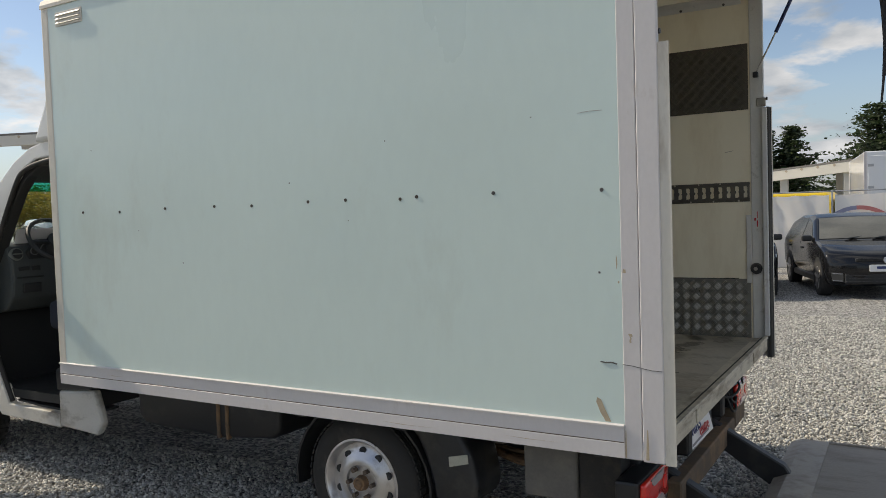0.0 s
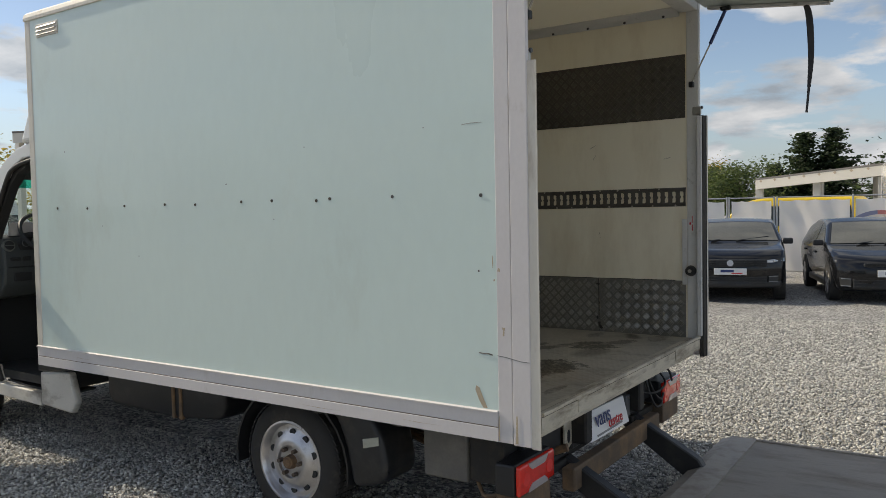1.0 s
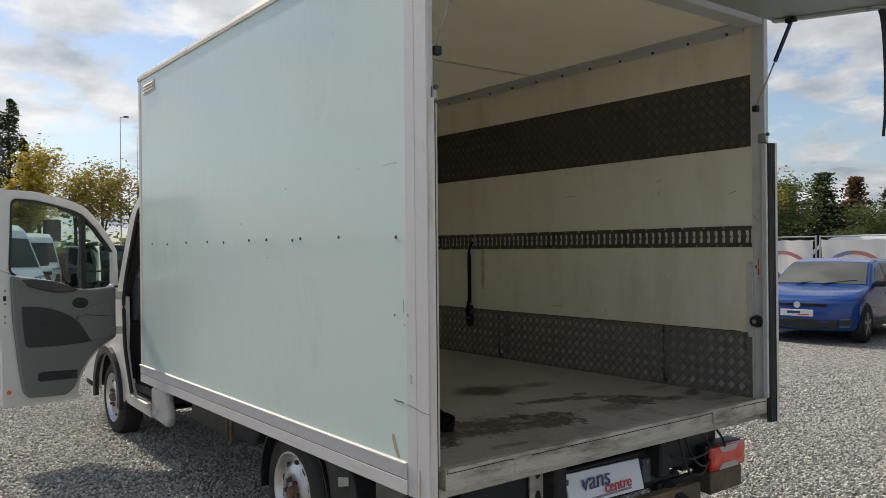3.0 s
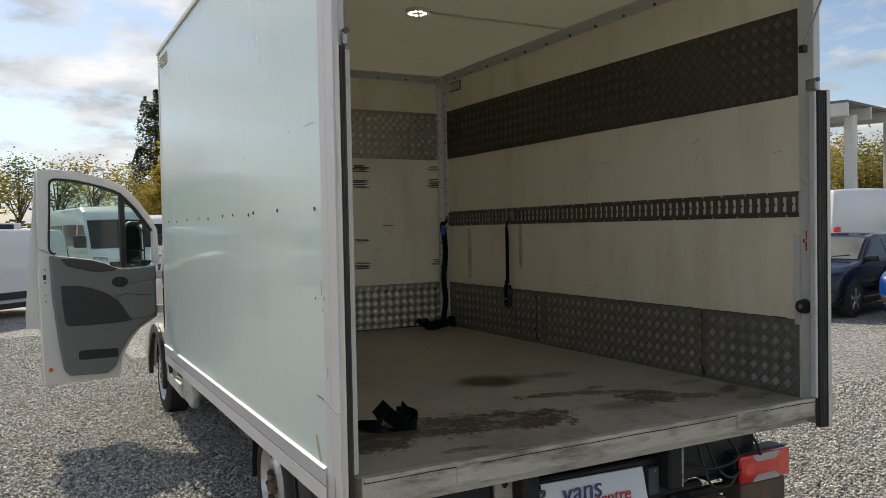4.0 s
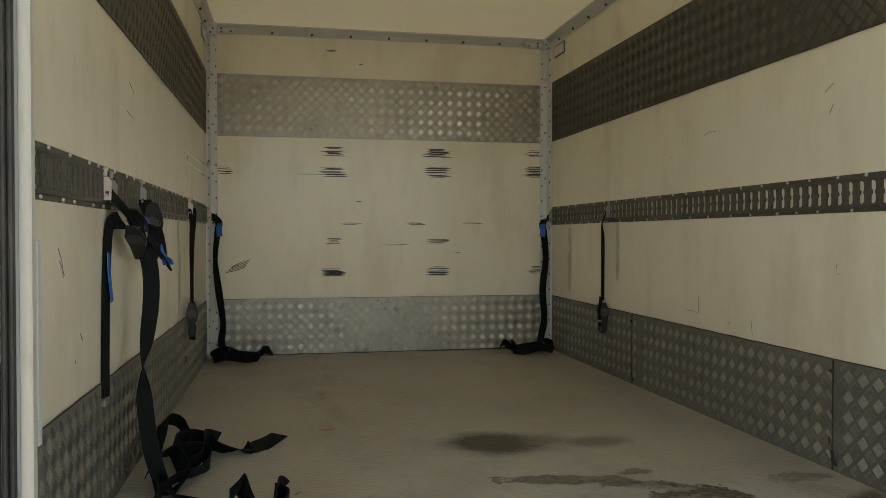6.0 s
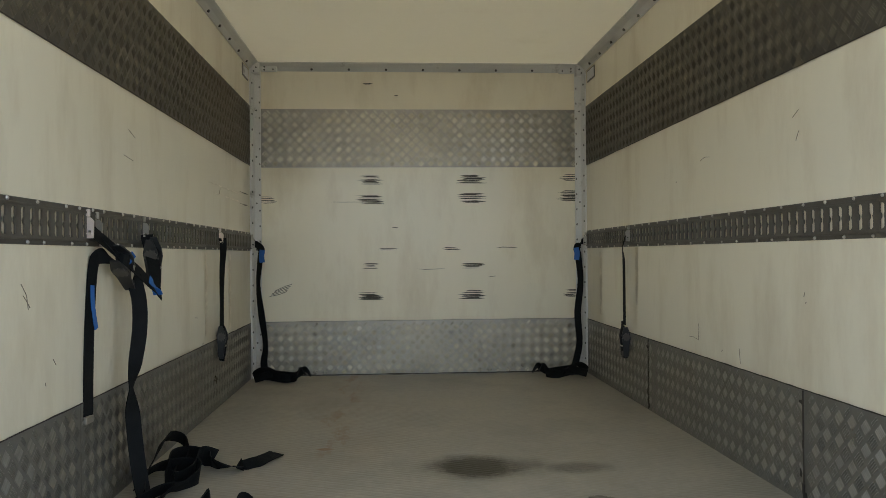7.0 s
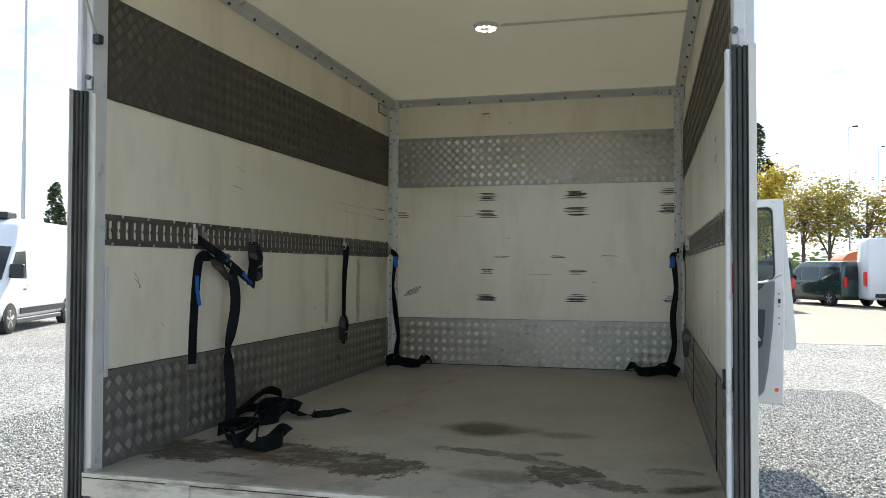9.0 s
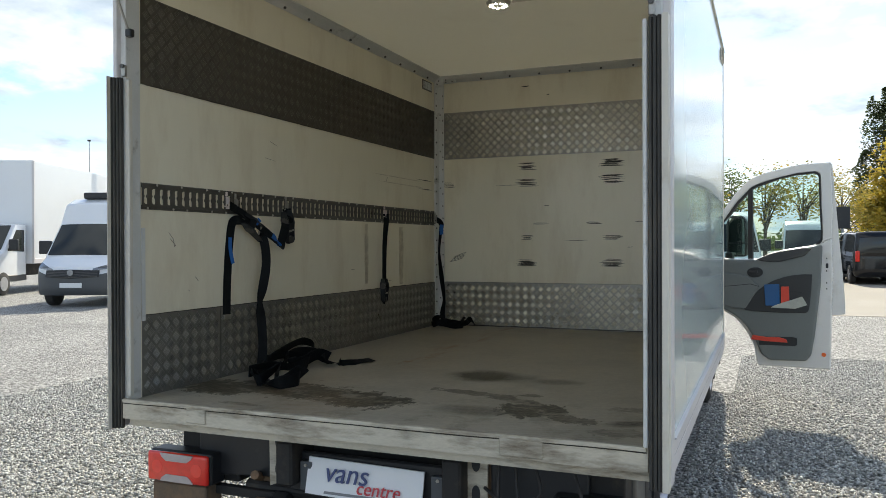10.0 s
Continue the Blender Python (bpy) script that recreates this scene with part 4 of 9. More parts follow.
XS = XFI + 0.07
REAR = {1: XR - 0.135, -1: XR - 0.090}      # where the wall plates end, on either side
for axis_at, side in ((YLI + 0.003, 1), (YRI - 0.003, -1)):
    cuts = (XS, -2.93, -1.44, REAR[side])
    for a, b in zip(cuts, cuts[1:]):
        tread_plate("kick_plate", M["tread_grey"], M["bar_grey"], "y", axis_at, side, a + 0.001, b - 0.001, ZF, KICK, "grey tread plate along the wall foot")
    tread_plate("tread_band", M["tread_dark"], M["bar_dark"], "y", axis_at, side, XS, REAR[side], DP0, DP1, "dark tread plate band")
tread_plate("kick_plate", M["tread_bright"], M["bar_bright"], "x", XFI + 0.004, 1, YLI + 0.062, YRI - 0.062, ZF, KICK, "tread plate at the front wall foot, toned brighter for reflected daylight")
tread_plate("tread_band", M["tread_bright"], M["bar_bright"], "x", XFI + 0.004, 1, YLI + 0.066, YRI - 0.046, DP0 - 0.005, DP1 - 0.012, "tread plate band on the front wall, toned brighter for reflected daylight")


# lashing rails: a flanged steel channel with a row of waisted slots
def lashing_rail(y, side):
    x0, x1 = XS - 0.04, REAR[side] + 0.002
    pitch, face, hw, hh = 0.0508, 0.0085, 0.0118, 0.036
    zm = (RAIL0 + RAIL1) / 2
    zlo, zhi = zm - 0.042, zm + 0.042
    slot = [(-1, 1), (-1, 0.30), (-0.45, 0.12), (-0.45, -0.12), (-1, -0.30), (-1, -1), (0.5, -1), (1, -0.82), (1, -0.22), (0.7, 0), (1, 0.22), (1, 0.82), (0.5, 1)]
    cell = B()
    loops = []
    for pts in ([(-pitch / 2, zlo - zm), (pitch / 2, zlo - zm), (pitch / 2, zhi - zm), (-pitch / 2, zhi - zm)], [(u * hw, w * hh) for u, w in slot]):
        vs = [cell.verts.new((u, 0, w)) for u, w in pts]
        loops.append(vs)
        for i in range(len(vs)):
            cell.edges.new((vs[i], vs[(i + 1) % len(vs)]))
    bmesh.ops.triangle_fill(cell, edges=cell.edges[:], use_beauty=True)
    cell.verts.index_update()
    flat_v = [v.co.copy() for v in cell.verts]
    flat_f = [tuple(v.index for v in f.verts) for f in cell.faces]
    rim_ids = [v.index for v in loops[1]]
    cell.free()
    verts, faces = [], []
    k = int((x1 - x0) / pitch)
    for i in range(k):
        cx = x1 - pitch * (i + 0.5)
        n0 = len(verts)
        verts += [(cx + v.x, y + side * face, zm + v.z) for v in flat_v]
        faces += [tuple(n0 + q for q in f) for f in flat_f]
        n1 = len(verts)
        verts += [(cx + flat_v[q].x, y + side * 0.003, zm + flat_v[q].z) for q in rim_ids]
        m = len(rim_ids)
        faces += [(n0 + rim_ids[q], n0 + rim_ids[(q + 1) % m], n1 + (q + 1) % m, n1 + q) for q in range(m)]
    me = bpy.data.meshes.new("rail_cells")
    me.from_pydata(verts, [], faces)
    bm = B(); bm.from_mesh(me)
    bpy.data.meshes.remove(me)
    bmesh.ops.recalc_face_normals(bm, faces=bm.faces[:])
    def bar(a, b, z0, z1, h):
        box(bm, a, b, *sorted((y, y + side * h)), z0, z1, 0.0008)
    bar(x0, x1, RAIL0, zlo - 0.006, 0.004)
    bar(x0, x1, zlo - 0.0062, zlo + 0.001, 0.0105)
    bar(x0, x1, zhi - 0.001, zhi + 0.0062, 0.0105)
    bar(x0, x1, zhi + 0.006, RAIL1, 0.004)
    bar(x0, x1 - pitch * k, zlo, zhi, face)
    rail = part("lashing_rail", bm, M["rail"], truck, "dull steel lashing rail with a row of waisted slots")
    bm = B()
    rr = random.Random(31 + side)
    for z in (RAIL0 + 0.0065, RAIL1 - 0.0065):
        x = x0 + 0.05
        while x < x1 - 0.03:
            rod(bm, (x, y + side * 0.0035, z), (x, y + side * 0.0085, z), rr.uniform(0.0055, 0.008), 7, 0.004)
            x += rr.uniform(0.09, 0.19)
    tagged(part("riveting", bm, M["rivet"], rail), kind="stuff")


lashing_rail(YLI + 0.003, 1)
lashing_rail(YRI - 0.003, -1)

# bolt ends and specks on the outer side panel
BOLTS = (-0.98, -1.444, -1.82, -1.906, -2.21, -2.434, -2.80, -3.063, -3.44, -3.82, -4.151)
for i, x in enumerate(BOLTS):
    bm = B()
    z = 1.744 + (0.004 if i % 3 else -0.003)
    rod(bm, (x, YL + 0.001, z), (x, YL - 0.0035, z), 0.0088, 8, 0.007)
    part("bolt", bm, M["bolt_rust"] if i > 1 else M["bolt_dark"], left_panel)
rng = random.Random(4)
for x, z, w, h in ((-1.0, 1.42, 0.008, 0.008), (-1.98, 2.0, 0.005, 0.005), (-2.55, 1.84, 0.008, 0.006), (-3.32, 1.45, 0.006, 0.006), (-4.05, 2.1, 0.006, 0.006),
                   (-2.2, 1.65, 0.005, 0.005), (-3.67, 1.63, 0.006, 0.004), (-1.27, 2.04, 0.006, 0.004)):
    bm = B(); box(bm, x, x + w, YL - 0.0015, YL, z, z + h, 0.0005)
    part("paint_chip", bm, M["bolt_dark"], left_panel)
# rust marks and the cracked profile on the rear trim
for x, z, w, h in ((-0.93, 1.44, 0.006, 0.05), (-0.905, 1.42, 0.014, 0.02), (-0.925, 1.38, 0.008, 0.015), (-0.89, 1.18, 0.02, 0.015), (-0.885, 1.15, 0.01, 0.03)):
    bm = B(); prism(bm, [(x + w / 2 + w * rng.uniform(0.25, 0.6) * math.cos(a), z + h / 2 + h * rng.uniform(0.25, 0.6) * math.sin(a)) for a in [k * math.pi / 5 for k in range(10)]], "y", YL - 0.0026, YL - 0.0015)
    part("rust_mark", bm, M["rust_run"], left_panel)
for pts in ([(-0.985, 0.846), (-0.963, 0.846), (-0.985, 0.89), (-1.002, 0.93), (-1.018, 0.937), (-1.022, 0.92), (-1.006, 0.88)],):
    bm = B(); prism(bm, pts, "y", YL - 0.0012, YL)
    part("rust_run", bm, M["rust_run"], left_panel)
for x, z0, z1, w in ((-0.822, 0.715, 0.83, 0.012), (-0.905, 0.715, 0.82, 0.006)):
    bm = B(); prism(bm, [(x - w / 2, z0), (x + w / 2, z0), (x + w * 0.25, z1), (x - w * 0.1, z1)], "y", YL - 0.0070, YL - 0.0055)
    part("rust_run", bm, M["rust_run"], left_panel)
bm = B(); tube(bm, [(-1.0, YL, 1.079), (-0.98, YL - 0.001, 1.076), (-0.955, YL - 0.0005, 1.078), (-0.935, YL - 0.0005, 1.073)], 0.0028, 6)
part("crack", bm, M["bolt_dark"], left_panel)
bm = B(); tube(bm, [(-0.911, YL - 0.002, 1.073), (-0.87, YL - 0.0022, 1.069), (-0.843, YL - 0.0024, 1.064)], 0.0011, 5)
tube(bm, [(-0.841, YL - 0.0042, 1.064), (-0.80, YL - 0.0043, 1.057), (-0.758, YL - 0.0042, 1.056)], 0.0011, 5)
part("crack", bm, M["bolt_dark"], left_panel)
bm = B(); tube(bm, [(-1.07, YL, 2.040), (-1.02, YL - 0.0003, 2.044), (-0.97, YL, 2.043)], 0.0009, 6)
part("scratch", bm, M["scratch"], left_panel)
for y0, y1 in ((YL - 0.014, YL), (YR, YR + 0.014)):
    # louvred vent near the front top corner
    s = -1 if y0 < 4 else 1
    y = YL if s < 0 else YR
    bm = B(); box(bm, -4.315, -4.065, *sorted((y, y + s * 0.006)), 2.850, 2.935, 0.003)
    vent = part("side_vent", bm, M["alu_white"], truck, "white louvred vent")
    for i in range(3):
        z = 2.863 + i * 0.023
        bm = B(); prism(bm, [(y + s * 0.006, z), (y + s * 0.016, z + 0.002), (y + s * 0.006, z + 0.014)], "x", -4.30, -4.08)
        part("louvre", bm, M["alu_white"], vent)
# small inner vents
for y, s in ((YLI + 0.003, 1), (YRI - 0.003, -1)):
    bm = B(); box(bm, -4.27, -4.08, *sorted((y, y + s * 0.004)), 2.825, 2.905)
    v = part("inner_vent", bm, M["rail"], truck, "dark slotted inner vent")
    for i in range(6):
        bm = B(); box(bm, -4.255 + i * 0.029, -4.240 + i * 0.029, *sorted((y + s * 0.004, y + s * 0.009)), 2.835, 2.895)
        part("slat", bm, M["alu_inner"], v)

# rubber stop, red mark on the right rear post
bm = B()
bmesh.ops.create_cone(bm, cap_ends=True, segments=20, radius1=0.036, radius2=0.030, depth=0.03, matrix=Matrix.Translation((-0.80, YRI - 0.026, 1.262)) @ Matrix.Rotation(radians(90), 4, "X"))
stop = part("rubber_stop", bm, M["rubber"], truck)
bm = B(); rod(bm, (-0.80, YRI - 0.041, 1.262), (-0.80, YRI - 0.044, 1.262), 0.012)
part("stop_bolt", bm, M["steel"], stop)
bm = B()
box(bm, -0.793, -0.787, YRI - 0.013, YRI - 0.010, 1.525, 1.565)
box(bm, -0.792, -0.788, YRI - 0.013, YRI - 0.010, 1.578, 1.62)
box(bm, -0.808, -0.7985, YRI - 0.013, YRI - 0.010, 1.563, 1.580)
part("red_mark", bm, M["ink_red"], truck)

# ceiling lamp and its cable duct
bm = B(); rod(bm, (-2.57, 4.115, ZC - 0.001), (-2.57, 4.115, ZC - 0.022), 0.075, 28, 0.066)
lamp_body = part("ceiling_lamp", bm, M["alu_white"], truck, "small round white ceiling lamp with lit diodes")
M["led"] = bpy.data.materials.new("white_diode")
M["led"].use_nodes = True
M["led"].node_tree.nodes["Principled BSDF"].inputs["Emission Color"].default_value = (1, 0.98, 0.93, 1)
M["led"].node_tree.nodes["Principled BSDF"].inputs["Emission Strength"].default_value = 14.0
for i in range(9):
    a = 2 * math.pi * i / 9
    bm = B(); rod(bm, (-2.57 + 0.046 * math.cos(a), 4.115 + 0.046 * math.sin(a), ZC - 0.021), (-2.57 + 0.046 * math.cos(a), 4.115 + 0.046 * math.sin(a), ZC - 0.026), 0.0085, 8)
    part("diode", bm, M["led"], lamp_body)
bm = B(); box(bm, -2.58, -2.56, 4.20, YRI - 0.05, ZC - 0.012, ZC - 0.001, 0.003)
part("cable_duct", bm, M["alu_white"], truck)

# raised rear flap with struts and pull strap
bm = B()
prism(bm, [(XR + 0.03, 2.955), (0.035, 2.868), (0.04, 2.905), (XR + 0.03, 2.992)], "y", YL + 0.02, YR - 0.02, 0.004)
flap = part("rear_flap", bm, M["panel_flap"], truck, "raised top-hinged rear flap, grey-green underside")
for y in (YL + 0.05, YR - 0.05):
    bm = B(); box(bm, XR + 0.06, 0.02, y - 0.018, y + 0.018, 2.935, 2.95)
    for v in bm.verts:
        v.co.z -= (v.co.x - XR - 0.03) * 0.112
    part("flap_rib", bm, M["alu_inner"], flap)
for y in (YLI + 0.03, YRI - 0.035):
    bm = B(); rod(bm, (-0.787, y, 2.468), (-0.66, y, 2.72), 0.005, 8)
    strut = part("gas_strut", bm, M["steel"], truck, "thin gas strut with a dark blue cylinder")
    bm = B(); rod(bm, (-0.665, y, 2.71), (-0.572, y, 2.905), 0.011, 10)
    part("strut_cylinder", bm, M["ink_blue"], strut)
    bm = B(); box(bm, -0.60, -0.54, y - 0.015, y + 0.015, 2.905, 2.93, 0.004)
    part("strut_bracket", bm, M["plastic"], strut)
    bm = B(); box(bm, -0.80, -0.77, y - 0.012, y + 0.02, 2.45, 2.485, 0.004)
    part("strut_bracket", bm, M["plastic"], strut)

# ---- running gear ----
def wheel(x, y, s, parent, r=0.338, width=0.20, steel=True):
    """A wheel whose outer face looks along s on y."""
    def ring(bm, prof, seg):
        rows = []
        for rad, yy in prof:
            rows.append([bm.verts.new((x + rad * math.cos(2 * math.pi * k / seg), y + s * yy, r + rad * math.sin(2 * math.pi * k / seg))) for k in range(seg)])
        for u, v in zip(rows, rows[1:]):
            for k in range(seg):
                bm.faces.new((u[k], u[(k + 1) % seg], v[(k + 1) % seg], v[k]))
        return rows
    w = width
    bm = B()
    ring(bm, [(0.222, 0.0), (0.232, 0.008), (0.262, 0.012), (0.290, 0.008), (r - 0.018, -0.012), (r - 0.004, -0.030), (r, -0.045), (r, -w + 0.045), (r - 0.004, -w + 0.03), (r - 0.02, -w + 0.012), (0.29, -w), (0.222, -w + 0.01)], 40)
    bmesh.ops.recalc_face_normals(bm, faces=bm.faces[:])
    w_ob = thing_wheel = part("wheel", bm, M["tyre"], parent, "black tyre", angle=50)
    bm = B()
    for k in range(56):
        a = 2 * math.pi * k / 56
        for yy, sk in ((-0.035, 0.02), (-0.075, 0), (-0.115, 0), (-0.160, -0.02)):
            m = Matrix.Translation((x, y + s * yy, r)) @ Matrix.Rotation(-a, 4, "Y") @ Matrix.Translation((r + 0.001, 0, 0)) @ Matrix.Rotation(sk * 10, 4, "X") @ Matrix.Diagonal((0.008, 0.032, 0.026, 1))
            bmesh.ops.create_cube(bm, size=1, matrix=m)
    tagged(part("tread_ring", bm, M["tyre"], w_ob), kind="stuff")
    bm = B()
    ring(bm, [(0.226, -0.002), (0.226, 0.006), (0.216, 0.008), (0.208, 0.0), (0.204, -0.022), (0.196, -0.034), (0.178, -0.034), (0.165, -0.030), (0.130, -0.004), (0.105, 0.004), (0.09, 0.002), (0.085, -0.012), (0.0, -0.012)][:-1] + [(0.002, -0.012)], 48)
    bmesh.ops.recalc_face_normals(bm, faces=bm.faces[:])
    rim = part("rim", bm, M["rim"], w_ob, "silver steel rim", angle=40)
    for k in range(10):
        a = 2 * math.pi * (k + 0.5) / 10
        c = Vector((x + 0.158 * math.cos(a), y, r + 0.158 * math.sin(a)))
        bm = B()
        rod(bm, c + Vector((0, s * -0.030, 0)), c + Vector((0, s * -0.0205, 0)), 0.0195, 14)
        part("rim_hole", bm, M["interior_black"], w_ob)
    bm = B()
    rod(bm, (x, y - s * 0.012, r), (x, y + s * 0.020, r), 0.040, 20, 0.034)
    rod(bm, (x, y + s * 0.020, r), (x, y + s * 0.028, r), 0.026, 16, 0.020)
    part("hub", bm, M["rust"], w_ob, "rusty hub")
    for k in range(6):
        a = 2 * math.pi * k / 6
        c = Vector((x + 0.072 * math.cos(a), y, r + 0.072 * math.sin(a)))
        bm = B()
        rod(bm, c + Vector((0, -s * 0.012, 0)), c + Vector((0, s * 0.018, 0)), 0.0125, 6)
        part("wheel_nut", bm, M["nut"], w_ob)
    return w_ob


for x in (-2.335, -6.02):
    wheel(x, 3.105, -1, truck)
    wheel(x, 2 * YM - 3.105, 1, truck)

for s in (-1, 1):
    y = YM + s * (YM - 3.10)
    # mudguard
    bm = B()
    prof = [(-2.335 + 0.42 * math.cos(radians(a)), 0.335 + 0.41 * math.sin(radians(a))) for a in range(-8, 189, 14)]
    for (xa, za), (xb, zb) in zip(prof, prof[1:]):
        for q in (0,):
            vs = [bm.verts.new((px, yy, pz)) for px, pz in ((xa, za), (xb, zb)) for yy in (y, y - s * 0.26)]
            bm.faces.new((vs[0], vs[1], vs[3], vs[2]))
    bmesh.ops.remove_doubles(bm, verts=bm.verts[:], dist=1e-4)
    bmesh.ops.recalc_face_normals(bm, faces=bm.faces[:])
    bmesh.ops.solidify(bm, geom=bm.faces[:], thickness=0.012)
    part("mudguard", bm, M["plastic"], truck, angle=40)
    bm = B(); prism(bm, [(-2.10, 0.70), (-2.00, 0.61), (-1.95, 0.50), (-1.925, 0.40), (-1.905, 0.29), (-1.86, 0.275), (-1.715, 0.315), (-1.675, 0.36), (-1.67, 0.42), (-1.70, 0.56), (-1.76, 0.66), (-1.80, 0.70)], "y", *sorted((y - s * 0.005, y - s * 0.27)), 0.035, 3)
    mf = part("mud_flap", bm, M["guard"], truck, "dusty black moulded rear mudguard", angle=50)
    if s < 0:
        bm = B(); prism(bm, [(-1.815, 0.493), (-1.715, 0.520), (-1.718, 0.562), (-1.818, 0.540)], "y", 3.101, 3.1055)
        part("sticker", bm, M["paper"], mf)
    # fuel tank and side boxes
    bm = B()
    if s < 0:
        prism(bm, [(-4.06, 0.50), (-4.0, 0.445), (-3.36, 0.432), (-2.95, 0.47), (-2.90, 0.52), (-2.90, 0.70), (-4.06, 0.70)], "y", 3.14, 3.62, 0.035, 3)
        part("fuel_tank", bm, M["plastic"], truck, "black plastic fuel tank", angle=40)
        for x in (-3.37, -3.30):
            bm = B(); box(bm, x, x + 0.025, 3.128, 3.16, 0.436, 0.70, 0.006)
            part("tank_band", bm, M["chassis_brown"], truck)
    bm = B(); box(bm, -1.42, -1.175, *sorted((y + s * 0.03, y - s * 0.3)), 0.435, 0.70, 0.012, 2)
    part("side_box", bm, M["box_grey"], truck, "dusty grey underbody box")
    # shade on the box's rear part, given as a second box in darker material
    bm = B(); box(bm, -1.172, -0.99, *sorted((y + s * 0.018, y - s * 0.3)), 0.445, 0.70, 0.010, 2)
    part("side_box", bm, M["chassis"], truck, "underbody box, darkened for the shade on its rear part")
    bm = B(); tube(bm, smooth_path([(-1.16, y - s * 0.02, 0.45), (-1.14, y - s * 0.03, 0.40), (-1.10, y, 0.385), (-1.02, y - s * 0.02, 0.40), (-0.98, y - s * 0.04, 0.43)]), 0.010, 6)
    part("hose", bm, M["chassis_brown"], truck, smooth=True)
    for k, (xa, xb, zz) in enumerate(((-1.66, -1.38, 0.50), (-1.66, -1.40, 0.475))):
        bm = B(); tube(bm, smooth_path([(xa - 0.3, y - s * 0.42, zz + 0.02), (xa, y - s * 0.40, zz - 0.02), (xb, y - s * 0.38, zz), (xb + 0.3, y - s * 0.4, zz + 0.04)]), 0.012, 6)
        part("pipe", bm, M["chassis_brown"], truck, smooth=True)
    bm = B(); box(bm, -4.3, -0.86, *sorted((YM + s * 0.42, YM + s * 0.34)), 0.50, 0.69, 0.01)
    part("chassis_rail", bm, M["chassis"], truck)
for x in (-4.2, -3.3, -2.6, -2.0, -1.5, -1.05):
    bm = B(); box(bm, x, x + 0.06, YL + 0.03, YR - 0.03, 0.69, 0.77, 0.004)
    part("cross_member", bm, M["chassis"], truck)
bm = B(); rod(bm, (-2.335, 3.25, 0.34), (-2.335, 5.0, 0.34), 0.055, 14); bmesh.ops.create_uvsphere(bm, u_segments=16, v_segments=10, radius=0.15, matrix=Matrix.Translation((-2.335, YM, 0.34)))
part("rear_axle", bm, M["chassis"], truck)
bm = B(); tube(bm, smooth_path([(-1.9, 3.5, 0.5), (-1.5, 3.45, 0.43), (-1.1, 3.5, 0.46), (-0.9, 3.55, 0.52)]), 0.02)
part("exhaust", bm, M["rust"], truck)

# rear under-run beam, lamps, plate
bm = B(); box(bm, -0.93, -0.86, 3.54, 4.79, 0.305, 0.42, 0.008)
part("underrun_beam", bm, M["chassis_brown"], truck, "muddy steel under-run beam")
bm = B(); box(bm, -0.965, -0.945, 3.70, 4.51, 0.46, 0.635, 0.008)
part("plate_carrier", bm, M["plastic"], truck)
